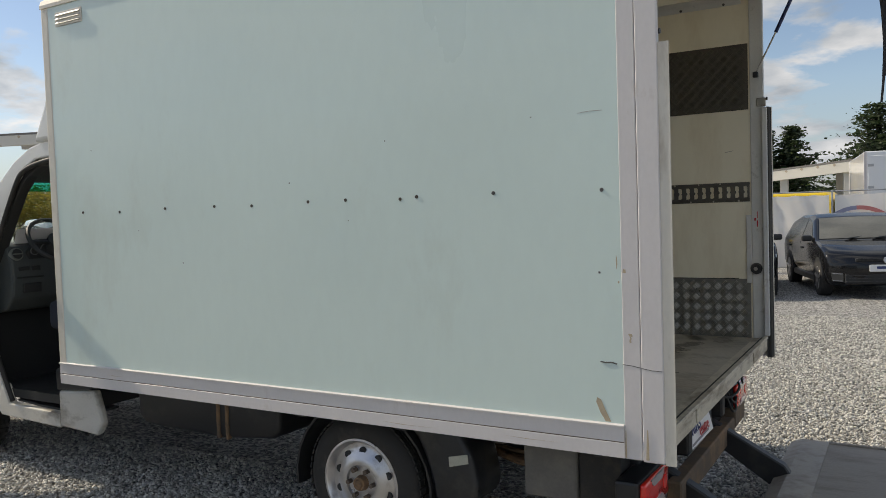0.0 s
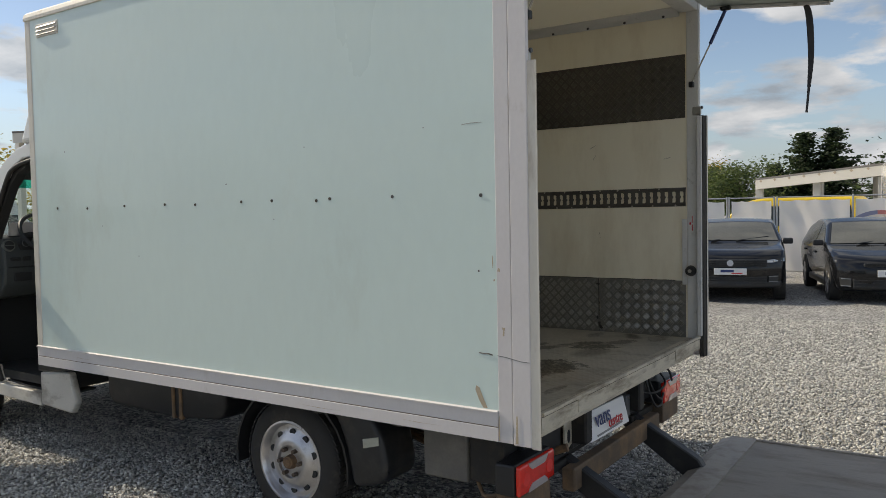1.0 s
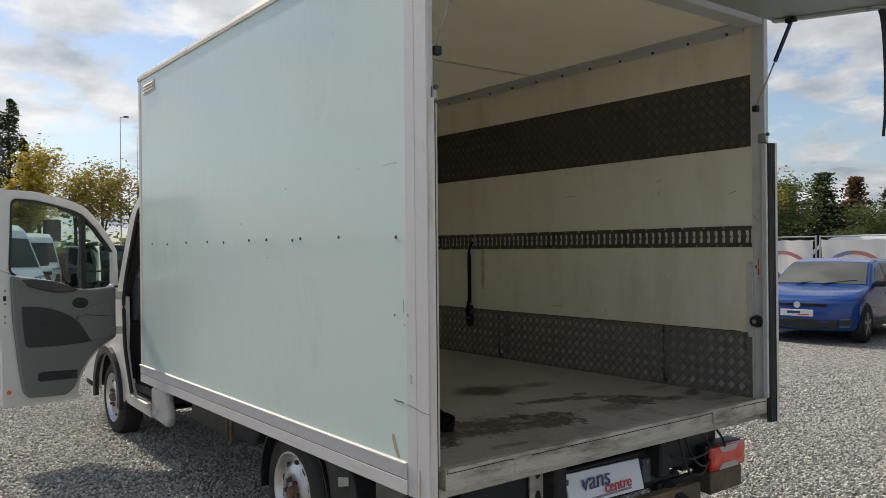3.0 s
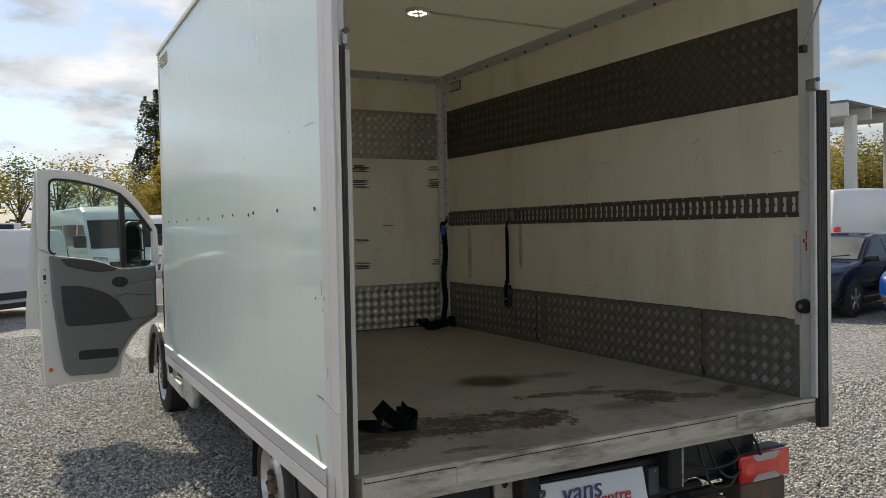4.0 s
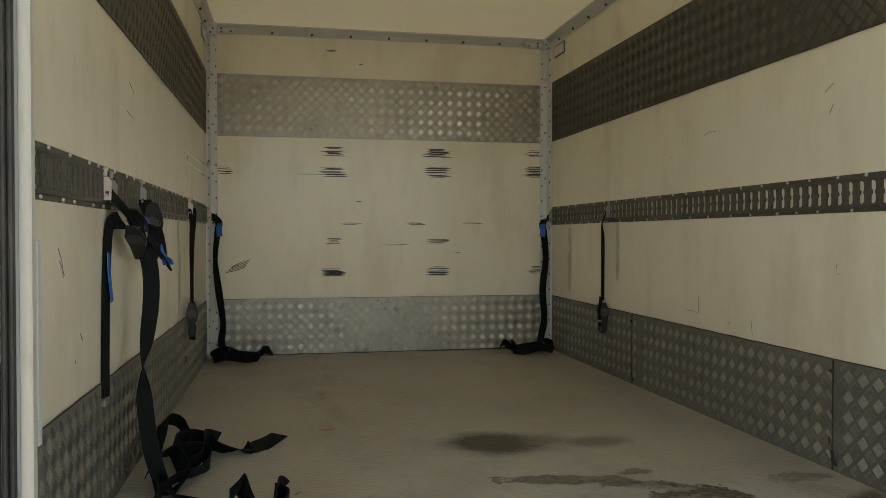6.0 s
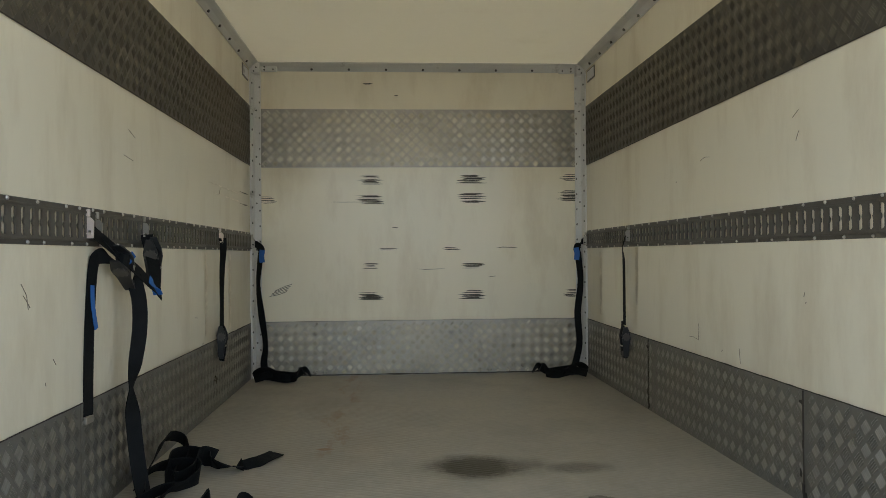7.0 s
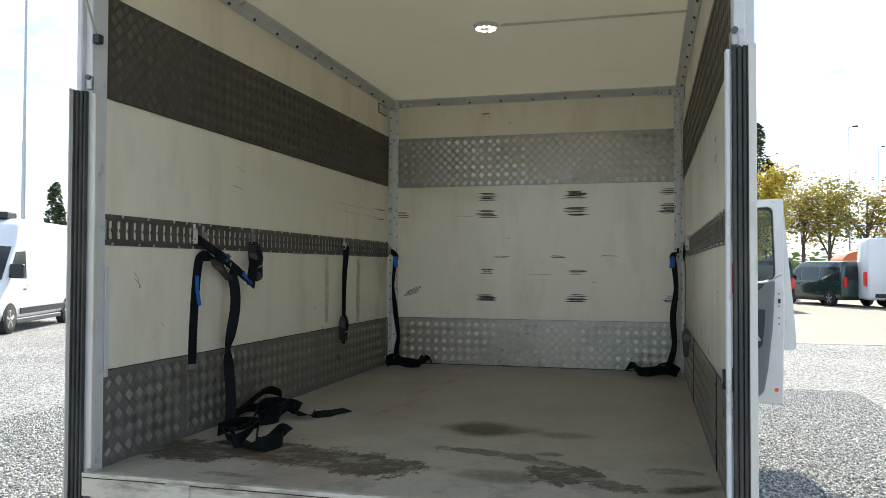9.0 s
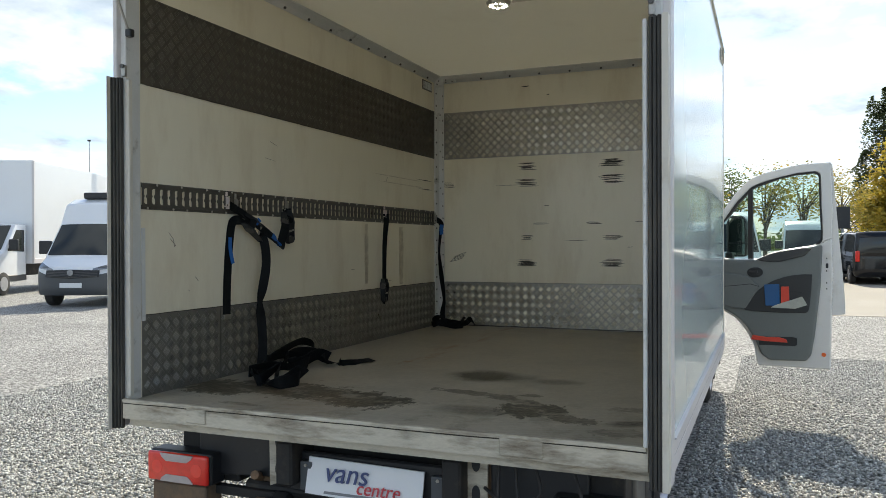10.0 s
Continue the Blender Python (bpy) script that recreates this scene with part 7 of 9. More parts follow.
hang(st, [(-1.60, 3.08, fz + 0.030), (-1.72, 3.05, fz + 0.060), (-1.90, 3.04, fz + 0.10), (-2.10, 3.02, fz + 0.12), (-2.16, 3.07, fz + 0.09), (-2.06, 3.10, fz + 0.045), (-1.92, 3.10, fz + 0.030), (-1.80, 3.13, fz + 0.030), (-1.90, 3.17, fz + 0.040), (-2.06, 3.16, fz + 0.055), (-2.12, 3.20, fz + 0.030)], 0.068, 6,
     twist=((0.1, 0.3, 1), (0.1, 0.4, 0.9), (0.1, 0.5, 0.8), (0.3, 0.6, 0.5), (0.8, 0.3, 0.3), (0.2, 0.5, 0.8), up, (0.5, 0.2, 0.8), up, (0.1, 0.3, 0.9)))
hang(st, [(-1.58, 3.10, fz + 0.012), (-1.70, 3.14, fz + 0.030), (-1.82, 3.10, fz + 0.060), (-1.96, 3.07, fz + 0.070), (-2.08, 3.11, fz + 0.060), (-2.10, 3.18, fz + 0.030), (-2.04, 3.22, fz + 0.028), (-2.02, 3.28, fz + 0.020), (-2.05, 3.33, fz + 0.010), (-2.13, 3.38, fz + 0.014), (-2.24, 3.425, fz + 0.012)], 0.068, 6,
     twist=((0.8, 0.5, 0.1), (0.3, 0.5, 0.7), (0.1, 0.3, 1), (0.1, 0.3, 1), (0.4, 0.3, 0.8), up, (0.5, -0.3, 0.7), (0.7, -0.5, 0.3), (0.6, -0.7, 0.1), (0.5, -0.8, 0.1), (0.5, -0.8, 0.1)))
hang(st, [(-1.50, 3.08, fz + 0.030), (-1.62, 3.12, fz + 0.045), (-1.74, 3.16, fz + 0.028), (-1.86, 3.20, fz + 0.026), (-1.94, 3.16, fz + 0.045), (-1.84, 3.07, fz + 0.075), (-1.70, 3.03, fz + 0.055)], 0.070, 6, twist=((0.3, 0.2, 1), (0.3, 0.5, 0.7), (0.5, 0.5, 0.5), up, (0.2, 0.5, 0.7), (0.2, 0.7, 0.6), (0.2, 0.4, 0.9)))

st = strap_thing("lashing_strap", "narrow black lashing strap with a ratchet hanging from the rail")
st.location = (-3.30, yl, 1.1)
hook(st, -3.33, YLI + 0.016, 1, 1.755, "brass")
hang(st, [(-3.33, yl, 1.75), (-3.325, yl + 0.004, 1.68), (-3.31, yl, 1.55), (-3.30, yl, 1.35), (-3.30, yl, 1.25)], 0.040, twist=((0.3, -1, 0), (0.8, -0.6, 0), (0.95, -0.3, 0), (0.95, -0.3, 0)))
ratchet(st, -3.30, yl, 1.19, 1)
hang(st, [(-3.30, yl, 1.27), (-3.29, yl + 0.004, 1.15), (-3.29, yl, 1.08)], 0.04, twist=((0.6, 0.8, 0),))

yr = YRI - 0.035
st = strap_thing("lashing_strap", "black lashing strap with a ratchet hanging straight from the rail")
st.location = (-3.30, yr, 1.05)
hook(st, -3.30, YRI - 0.016, -1, 1.755)
hang(st, [(-3.30, yr, 1.75), (-3.34, yr - 0.01, 1.68), (-3.355, yr, 1.60), (-3.355, yr, 1.42), (-3.355, yr, 1.24)], 0.045, twist=((1, -0.6, 0), (1, 0, 0), (1, 0, 0)))
ratchet(st, -3.355, yr, 1.15, -1)
hang(st, [(-3.355, yr - 0.01, 1.26), (-3.36, yr - 0.012, 1.16), (-3.36, yr - 0.01, 1.08)], 0.045, twist=((1, 0, 0),))

for s, yy in ((1, YLI), (-1, YRI)):
    c = lambda d: yy + s * d
    st = strap_thing("lashing_strap", "black lashing strap with blue tag hanging in the front corner")
    st.location = (-4.25, c(0.12), ZF)
    hook(st, -4.30, yy + s * 0.016, s, 1.745)
    hang(st, [(-4.30, c(0.025), 1.735), (-4.30, c(0.055), 1.725), (-4.295, c(0.085), 1.69), (-4.295, c(0.075), 1.62), (-4.295, c(0.062), 1.45), (-4.29, c(0.085), 1.24), (-4.285, c(0.075) if s < 0 else c(0.11), 1.05), (-4.27, c(0.10), 0.93), (-4.22, c(0.14), 0.86), (-4.16, c(0.2), 0.845)], 0.046, 6,
         twist=((0, 0.3, 1), (0.3, 0.8, 0.6), (0.2, 1, 0.2), (0.5, 0.8, 0), (0.7, 0.6, 0), (0.2, 1, 0), (0.6, 0.7, 0), (0.1, 1, 0), (0.4, 0.8, 0.3), (0.4, 0.9, 0)))
    hang(st, [(-4.285, c(0.092), 1.69), (-4.28, c(0.088), 1.65), (-4.28, c(0.092), 1.605)], 0.036, twist=((0.2, 1, 0),), name="blue_tag", mat="strap_blue")
    hang(st, [(-4.14, c(0.06), fz + 0.026), (-4.10, c(0.12), fz + 0.045), (-4.13, c(0.18), fz + 0.060), (-4.18, c(0.22), fz + 0.035), (-4.16, c(0.28), fz + 0.028), (-4.20, c(0.34), fz + 0.045), (-4.21, c(0.38), fz + 0.075), (-4.20, c(0.42), fz + 0.030)], 0.05, 6, twist=((0.2, 0, 1), (0.3, 0.2, 1), (0.4, 0, 0.8), (0.2, 0.2, 1), (0.4, 0, 0.8), (0.6, 0, 0.5)))
    hang(st, [(-4.20, c(0.05), fz + 0.030), (-4.14, c(0.10), fz + 0.085), (-4.10, c(0.16), fz + 0.10), (-4.10, c(0.22), fz + 0.06), (-4.13, c(0.27), fz + 0.030), (-4.10, c(0.33), fz + 0.045), (-4.12, c(0.36), fz + 0.095), (-4.14, c(0.39), fz + 0.050)], 0.055, 6, twist=((0.3, 0, 1), (0.8, 0.2, 0.5), (0.9, 0.1, 0.3), (0.6, 0.3, 0.6), (0.2, 0.2, 1), (0.5, 0.2, 0.7), (0.9, 0, 0.2), (0.6, 0, 0.6)))
    hang(st, [(-4.24, c(0.08), fz + 0.028), (-4.15, c(0.16), fz + 0.040), (-4.11, c(0.26), fz + 0.028), (-4.16, c(0.33), fz + 0.030), (-4.24, c(0.26), fz + 0.030), (-4.20, c(0.14), fz + 0.05)], 0.055, 6, twist=((0.2, 0, 1), (0.3, 0.3, 0.9), (0.2, 0.1, 1), (0.3, 0.2, 1)))


# ---- parked vehicles ----
def vehicle(name, label, category, prof, width, paint, belt, top, windows, screen, wheels, wheel_r, rear_screen=None, group="", tuck=0.16, grille=None, lamps=None, tails=None, lower="plastic", plate_z=None, mirror=None, bumper=None, intake=None):
    """A road vehicle at the origin, nose along +x. prof: side outline; windows: side panes; screen: two points of the outline that the windscreen spans."""
    v0 = thing(name, (0, 0, 0), label, category, group)
    hw = width / 2

    def half(z):
        k = 0.0 if z <= belt else (z - belt) / (top - belt)
        return hw * (1 - tuck * k) - (0.03 if z < 0.4 else 0)

    front, rear = max(p[0] for p in prof), min(p[0] for p in prof)

    def bow(bm):
        """Round the nose and the tail in plan."""
        for v in bm.verts:
            k = min(1.0, abs(v.co.y) / hw) ** 3
            f = max(0.0, (v.co.x - front + 0.75) / 0.75)
            b = max(0.0, (rear + 0.5 - v.co.x) / 0.5)
            v.co.x += 0.16 * k * b - 0.30 * k * f
        return bm

    def crown(bm):
        for v in bm.verts:
            k = max(0.0, min(1.0, (v.co.z - belt) / (top - belt)))
            v.co.z += 0.045 * k * (1 - (v.co.y / hw) ** 2)
            v.co.x += 0.10 * (1 - (v.co.y / hw) ** 2) * min(1.0, 4 * k * (1 - k)) * (1 if v.co.x > 0 else -0.6)
        return bm

    def shape(bm):
        for i in range(1, 24):
            x = rear + (front - rear) * i / 24
            bmesh.ops.bisect_plane(bm, geom=bm.verts[:] + bm.edges[:] + bm.faces[:], plane_co=(x, 0, 0), plane_no=(1, 0, 0))
        for i in range(-4, 5):
            bmesh.ops.bisect_plane(bm, geom=bm.verts[:] + bm.edges[:] + bm.faces[:], plane_co=(0, hw * i / 4.6, 0), plane_no=(0, 1, 0))
        for z in (0.45, 0.62, 0.80, belt - 0.06, belt, belt + 0.08, (belt + top) / 2):
            bmesh.ops.bisect_plane(bm, geom=bm.verts[:] + bm.edges[:] + bm.faces[:], plane_co=(0, 0, z), plane_no=(0, 0, 1))
        for v in bm.verts:
            v.co.y *= half(v.co.z) / hw * (1 - 0.035 * max(0.0, (0.72 - v.co.z) / 0.5) ** 2)
        return bow(crown(bm))
    bm = B(); prism(bm, prof, "y", -hw, hw, 0.07, 4)
    body = part("body", shape(bm), M[paint], v0, angle=38)
    def pane(pname, a, b, inset, mat, lift=0.006):
        d = Vector((b[0] - a[0], 0, b[1] - a[1])).normalized()
        n = Vector((-d.z, 0, d.x))
        if n.x * (1 if a[0] > 0 else -1) < 0:
            n = -n
        pts = [(a[0] + d.x * 0.04, a[1] + d.z * 0.04), (b[0] - d.x * 0.04, b[1] - d.z * 0.04)]
        bm = B()
        q = []
        for (x, z) in pts:
            for s in (-1, 1):
                q.append(Vector((x, s * (half(z) - inset), z)))
        q = [q[0], q[1], q[3], q[2]]
        lo = [bm.verts.new(p + n * 0.001) for p in q]; hi = [bm.verts.new(p + n * (lift + 0.004)) for p in q]
        bm.faces.new(lo[::-1]); bm.faces.new(hi)
        for i in range(4):
            bm.faces.new((lo[i], lo[(i + 1) % 4], hi[(i + 1) % 4], hi[i]))
        for i in range(-4, 5):
            bmesh.ops.bisect_plane(bm, geom=bm.verts[:] + bm.edges[:] + bm.faces[:], plane_co=(0, hw * i / 5, 0), plane_no=(0, 1, 0))
        for i in (0.15, 0.3, 0.5, 0.7, 0.85):
            bmesh.ops.bisect_plane(bm, geom=bm.verts[:] + bm.edges[:] + bm.faces[:], plane_co=(0, 0, a[1] + (b[1] - a[1]) * i), plane_no=(0, 0, 1))
        crown(bm)
        bmesh.ops.recalc_face_normals(bm, faces=bm.faces[:])
        part(pname, bm, M[mat], v0, angle=38)
    pane("windscreen", screen[0], screen[1], 0.07, "dark_glass" if category == "van" else "screen_glass")
    if intake:
        # lower air intake with bars, and a bright-edged duct at either end
        x, z0, z1, w = intake
        bm = B(); box(bm, x - 0.10, x + 0.010, -w, w, z0, z1, 0.012, 2)
        bmesh.ops.subdivide_edges(bm, edges=bm.edges[:], cuts=2, use_grid_fill=True)
        it = part("air_intake", bow(bm), M["interior_black"], v0)
        for i in range(3):
            z = z0 + (z1 - z0) * (i + 0.5) / 3
            bm = B(); box(bm, x - 0.03, x + 0.018, -w * 0.97, w * 0.97, z, z + 0.012, 0.003)
            bmesh.ops.subdivide_edges(bm, edges=bm.edges[:], cuts=3, use_grid_fill=True)
            part("intake_bar", bow(bm), M["plastic"], it)
        for s in (-1, 1):
            bm = B(); prism(bm, [(s * (w + 0.02), z0 + 0.02), (s * (w + 0.17), z0 + 0.05), (s * (w + 0.19), z1 + 0.03), (s * (w + 0.02), z1)], "x", x - 0.10, x + 0.012)
            part("side_duct", bow(bm), M["interior_black"], v0)
            for zz in (z0 + 0.035, z1 - 0.005):
                bm = B(); box(bm, x - 0.02, x + 0.022, *sorted((s * (w + 0.03), s * (w + 0.17))), zz, zz + 0.012, 0.003)
                part("duct_trim", bow(bm), M["lens_head"], v0)
        # dark cowl and wipers at the foot of the screen
        for s in (-0.42, 0.08):
            a0 = Vector((screen[0][0] + 0.06, hw * s, screen[0][1] + 0.022))
            b0 = Vector((screen[0][0] - 0.10, hw * (s + 0.62), screen[0][1] + 0.095))
            bm = B(); rod(bm, a0, b0, 0.010, 6)
            part("wiper", bm, M["interior_black"], v0)
    if rear_screen:
        pane("rear_window", rear_screen[0], rear_screen[1], 0.12, "dark_glass")
    for poly in windows:
        for s in (-1, 1):
            bm = B(); prism(bm, poly, "y", 0, 0.012)
            for v in bm.verts:
                v.co.y = s * (half(v.co.z) - 0.004 + v.co.y)
            bmesh.ops.recalc_face_normals(bm, faces=bm.faces[:])
            part("side_window", bm, M["dark_glass"], v0)
    for s in (-1, 1):
        for poly in windows:
            x = min(p[0] for p in poly) - 0.03
            bm = B(); box(bm, x - 0.006, x + 0.006, 0, 0.004, 0.38, belt)
            box(bm, x + 0.08, x + 0.24, 0.002, 0.022, belt - 0.13, belt - 0.095, 0.006)
            for v in bm.verts:
                v.co.y = s * (half(v.co.z) * (1 - 0.035 * max(0.0, (0.72 - v.co.z) / 0.5) ** 2) + v.co.y)
            bmesh.ops.recalc_face_normals(bm, faces=bm.faces[:])
            part("door_gap", bm, M["interior_black"], body)
        bm = B(); box(bm, wheels[1] + wheel_r * 1.2, wheels[0] - wheel_r * 1.2, *sorted((s * (hw - 0.06), s * (hw - 0.012))), 0.22, 0.34, 0.02)
        part("rocker", bm, M[lower], v0)
    for wx in wheels:
        for s in (-1, 1):
            y = s * (hw - 0.03)
            bm = B()
            well = [(wx + wheel_r * 1.16 * math.cos(radians(a)), wheel_r + wheel_r * 1.16 * math.sin(radians(a))) for a in range(0, 181, 15)]
            prism(bm, well, "y", *sorted((y, s * (hw + 0.004))))
            part("wheel_arch", bm, M["interior_black"], v0)
            bm = B()
            prism(bm, [(wx + wheel_r * math.cos(2 * math.pi * k / 28), wheel_r + wheel_r * math.sin(2 * math.pi * k / 28)) for k in range(28)], "y", *sorted((s * (hw - 0.2), s * (hw + 0.008))), 0.02, 2)
            w = part("wheel", bm, M["tyre"], v0, angle=40)
            bm = B()
            prism(bm, [(wx + wheel_r * 0.66 * math.cos(2 * math.pi * k / 24), wheel_r + wheel_r * 0.66 * math.sin(2 * math.pi * k / 24)) for k in range(24)], "y", *sorted((s * (hw), s * (hw + 0.011))), 0.003)
            part("rim_dish", bm, M["bolt_dark"], w)
            for k in range(5):
                a = 2 * math.pi * k / 5 + 0.3
                bm = B(); box(bm, 0.02, wheel_r * 0.64, *sorted((s * (hw + 0.006), s * (hw + 0.018))), -0.03, 0.03, 0.008)
                bmesh.ops.transform(bm, verts=bm.verts[:], matrix=Matrix.Translation((wx, 0, wheel_r)) @ Matrix.Rotation(-a, 4, "Y"))
                part("spoke", bm, M["rim"], w)
    for zz, hh, xx in (bumper or ()):
        bm = B(); box(bm, xx - 0.12, xx + 0.03, -hw * 0.93, hw * 0.93, zz, zz + hh, 0.04, 2)
        bmesh.ops.subdivide_edges(bm, edges=bm.edges[:], cuts=2, use_grid_fill=True)
        part("bumper", bow(bm), M[lower], v0, angle=50)
    if grille:
        x, z0, z1, w = grille
        bm = B(); box(bm, x - 0.10, x + 0.012, -w, w, z0, z1, 0.012, 2)
        bmesh.ops.subdivide_edges(bm, edges=bm.edges[:], cuts=2, use_grid_fill=True)
        bow(bm)
        g = part("grille", bm, M["interior_black"], v0)
        for i in range(3):
            z = z0 + (z1 - z0) * (i + 0.6) / 3.4
            bm = B(); box(bm, x - 0.030, x + 0.020, -w * 0.96, w * 0.96, z, z + 0.014, 0.003)
            bmesh.ops.subdivide_edges(bm, edges=bm.edges[:], cuts=3, use_grid_fill=True)
            bow(bm)
            part("grille_bar", bm, M["plastic"], g)
        bm = B(); rod(bm, (x + 0.012, 0, (z0 + z1) / 2), (x + 0.026, 0, (z0 + z1) / 2), 0.055, 18)
        part("badge", bm, M["lens_white"], g)
    if lamps:
        x, z0, z1, y0, y1, rake = lamps
        for s in (-1, 1):
            bm = B(); prism(bm, [(s * y0, z0 + 0.02), (s * y1, z0 + 0.05), (s * y1, z1), (s * y0, z1 - 0.04)], "x", x - 0.10, x + 0.010)
            bmesh.ops.bisect_plane(bm, geom=bm.verts[:] + bm.edges[:] + bm.faces[:], plane_co=(0, s * (y0 + y1) / 2, 0), plane_no=(0, 1, 0))
            for v in bm.verts:
                v.co.x -= 0.06 * (abs(v.co.y) - y0) + max(0.0, v.co.z - z0) * 0.35
            bow(bm)
            bmesh.ops.recalc_face_normals(bm, faces=bm.faces[:])
            hl = part("headlight", bm, M["lens_head"], v0, "clear headlight")
            for e0, e1, h0 in ((0.12, 0.5, 0.35), (0.55, 0.9, 0.42)):
                ya, yb = y0 + (y1 - y0) * e0, y0 + (y1 - y0) * e1
                bm = B(); box(bm, x - 0.05, x + 0.016, *sorted((s * ya, s * yb)), z0 + (z1 - z0) * h0, z0 + (z1 - z0) * (h0 + 0.32), 0.008)
                for v in bm.verts:
                    v.co.x -= 0.06 * (abs(v.co.y) - y0) + max(0.0, v.co.z - z0) * 0.35
                bow(bm)
                part("lamp_element", bm, M["lens_white"], hl)
    if tails:
        x, z0, z1, y0, y1 = tails
        for s in (-1, 1):
            bm = B(); box(bm, x - 0.012, x + 0.10, *sorted((s * y0, s * y1)), z0, z1, 0.01)
            part("tail_lamp", bm, M["lens_red"], v0, "red tail lamp")
    if plate_z:
        x, z = plate_z
        bm = B(); box(bm, x, x + 0.02, -0.27, 0.27, z, z + 0.115, 0.004)
        p = part("number_plate", bm, M["plate"], v0)
        bm = B(); box(bm, x + 0.020, x + 0.022, -0.16, 0.06, z + 0.045, z + 0.09)
        part("print_bar", bm, M["ink_blue"], p)
        bm = B(); box(bm, x + 0.020, x + 0.022, 0.02, 0.2, z + 0.018, z + 0.038)
        part("print_bar", bm, M["ink_red"], p)
    if mirror:
        x, z, h = mirror
        for s in (-1, 1):
            bm = B(); box(bm, x - 0.06, x + 0.06, *sorted((s * (hw - 0.02), s * (hw + 0.09 + 0.6 * h))), z, z + h, 0.03, 3)
            part("wing_mirror", bm, M["plastic"], v0)
    return v0


HATCH = [(2.02, 0.22), (2.10, 0.30), (2.13, 0.50), (2.11, 0.64), (2.05, 0.745), (1.90, 0.815), (1.55, 0.895), (1.10, 0.965), (0.98, 0.985), (0.24, 1.39), (-0.15, 1.455), (-0.95, 1.44), (-1.55, 1.32), (-1.98, 0.98), (-2.12, 0.82), (-2.13, 0.45), (-2.02, 0.24)]
HATCH_WIN = [[(0.78, 0.99), (0.22, 1.33), (-0.12, 1.39), (-0.16, 0.98)], [(-0.22, 0.98), (-0.18, 1.39), (-0.9, 1.38), (-1.30, 1.28), (-1.42, 1.02)]]


HATCH = [(x, z if z < 0.7 else 0.7 + (z - 0.7) * 0.93) for x, z in HATCH]
HATCH_WIN = [[(x, 0.7 + (z - 0.7) * 0.93) for x, z in w] for w in HATCH_WIN]


def hatch(paint, label, lampz=0.0):
    return vehicle("parked_car", label, "car", HATCH, 1.78, paint, 0.905, 1.41, HATCH_WIN, ((0.98, 0.965), (0.24, 1.342)), (1.30, -1.32), 0.315, ((-1.55, 1.277), (-1.98, 0.96)), "parked cars",
                   tuck=0.22, grille=(2.105, 0.640, 0.695, 0.46), intake=(2.118, 0.27, 0.43, 0.62), lamps=(2.10, 0.585, 0.735, 0.42, 0.86, 0.45), tails=(-2.10, 0.75, 0.92, 0.5, 0.84), plate_z=(2.135, 0.475), mirror=(0.72, 0.945, 0.11))


SUV = [(1.98, 0.26), (2.06, 0.36), (2.08, 0.62), (2.02, 0.84), (1.80, 0.95), (1.05, 1.06), (0.92, 1.09), (0.25, 1.47), (-0.15, 1.535), (-0.95, 1.52), (-1.60, 1.38), (-1.95, 1.05), (-2.06, 0.88), (-2.07, 0.45), (-1.98, 0.26)]
SUV_WIN = [[(0.74, 1.09), (0.22, 1.41), (-0.12, 1.465), (-0.16, 1.06)], [(-0.22, 1.06), (-0.18, 1.465), (-0.9, 1.455), (-1.35, 1.34), (-1.50, 1.12)]]


SUV = [(x, z if z < 0.7 else 0.7 + (z - 0.7) * 0.86) for x, z in SUV]
SUV_WIN = [[(x, 0.7 + (z - 0.7) * 0.86) for x, z in w] for w in SUV_WIN]


def suv(paint, label):
    return vehicle("parked_car", label, "car", SUV, 1.80, paint, 0.96, 1.42, SUV_WIN, ((0.92, 1.035), (0.25, 1.362)), (1.26, -1.28), 0.335, ((-1.60, 1.285), (-1.95, 1.0)), "parked cars",
                   tuck=0.2, grille=(2.075, 0.64, 0.77, 0.60), intake=(2.075, 0.34, 0.47, 0.60), lamps=(2.07, 0.675, 0.785, 0.50, 0.88, 0.4), tails=(-2.04, 0.85, 1.0, 0.5, 0.84), plate_z=(2.075, 0.50), mirror=(0.70, 0.985, 0.11), bumper=((0.27, 0.12, 2.075),))


VAN = [(2.85, 0.30), (2.96, 0.42), (2.98, 0.78), (2.90, 1.00), (2.62, 1.14), (2.34, 1.26), (1.62, 2.10), (1.38, 2.32), (0.95, 2.47), (-2.86, 2.47), (-2.97, 2.36), (-3.00, 0.42), (-2.95, 0.34)]
VAN_WIN = [[(2.10, 1.34), (1.62, 1.95), (1.05, 1.98), (1.05, 1.30)]]


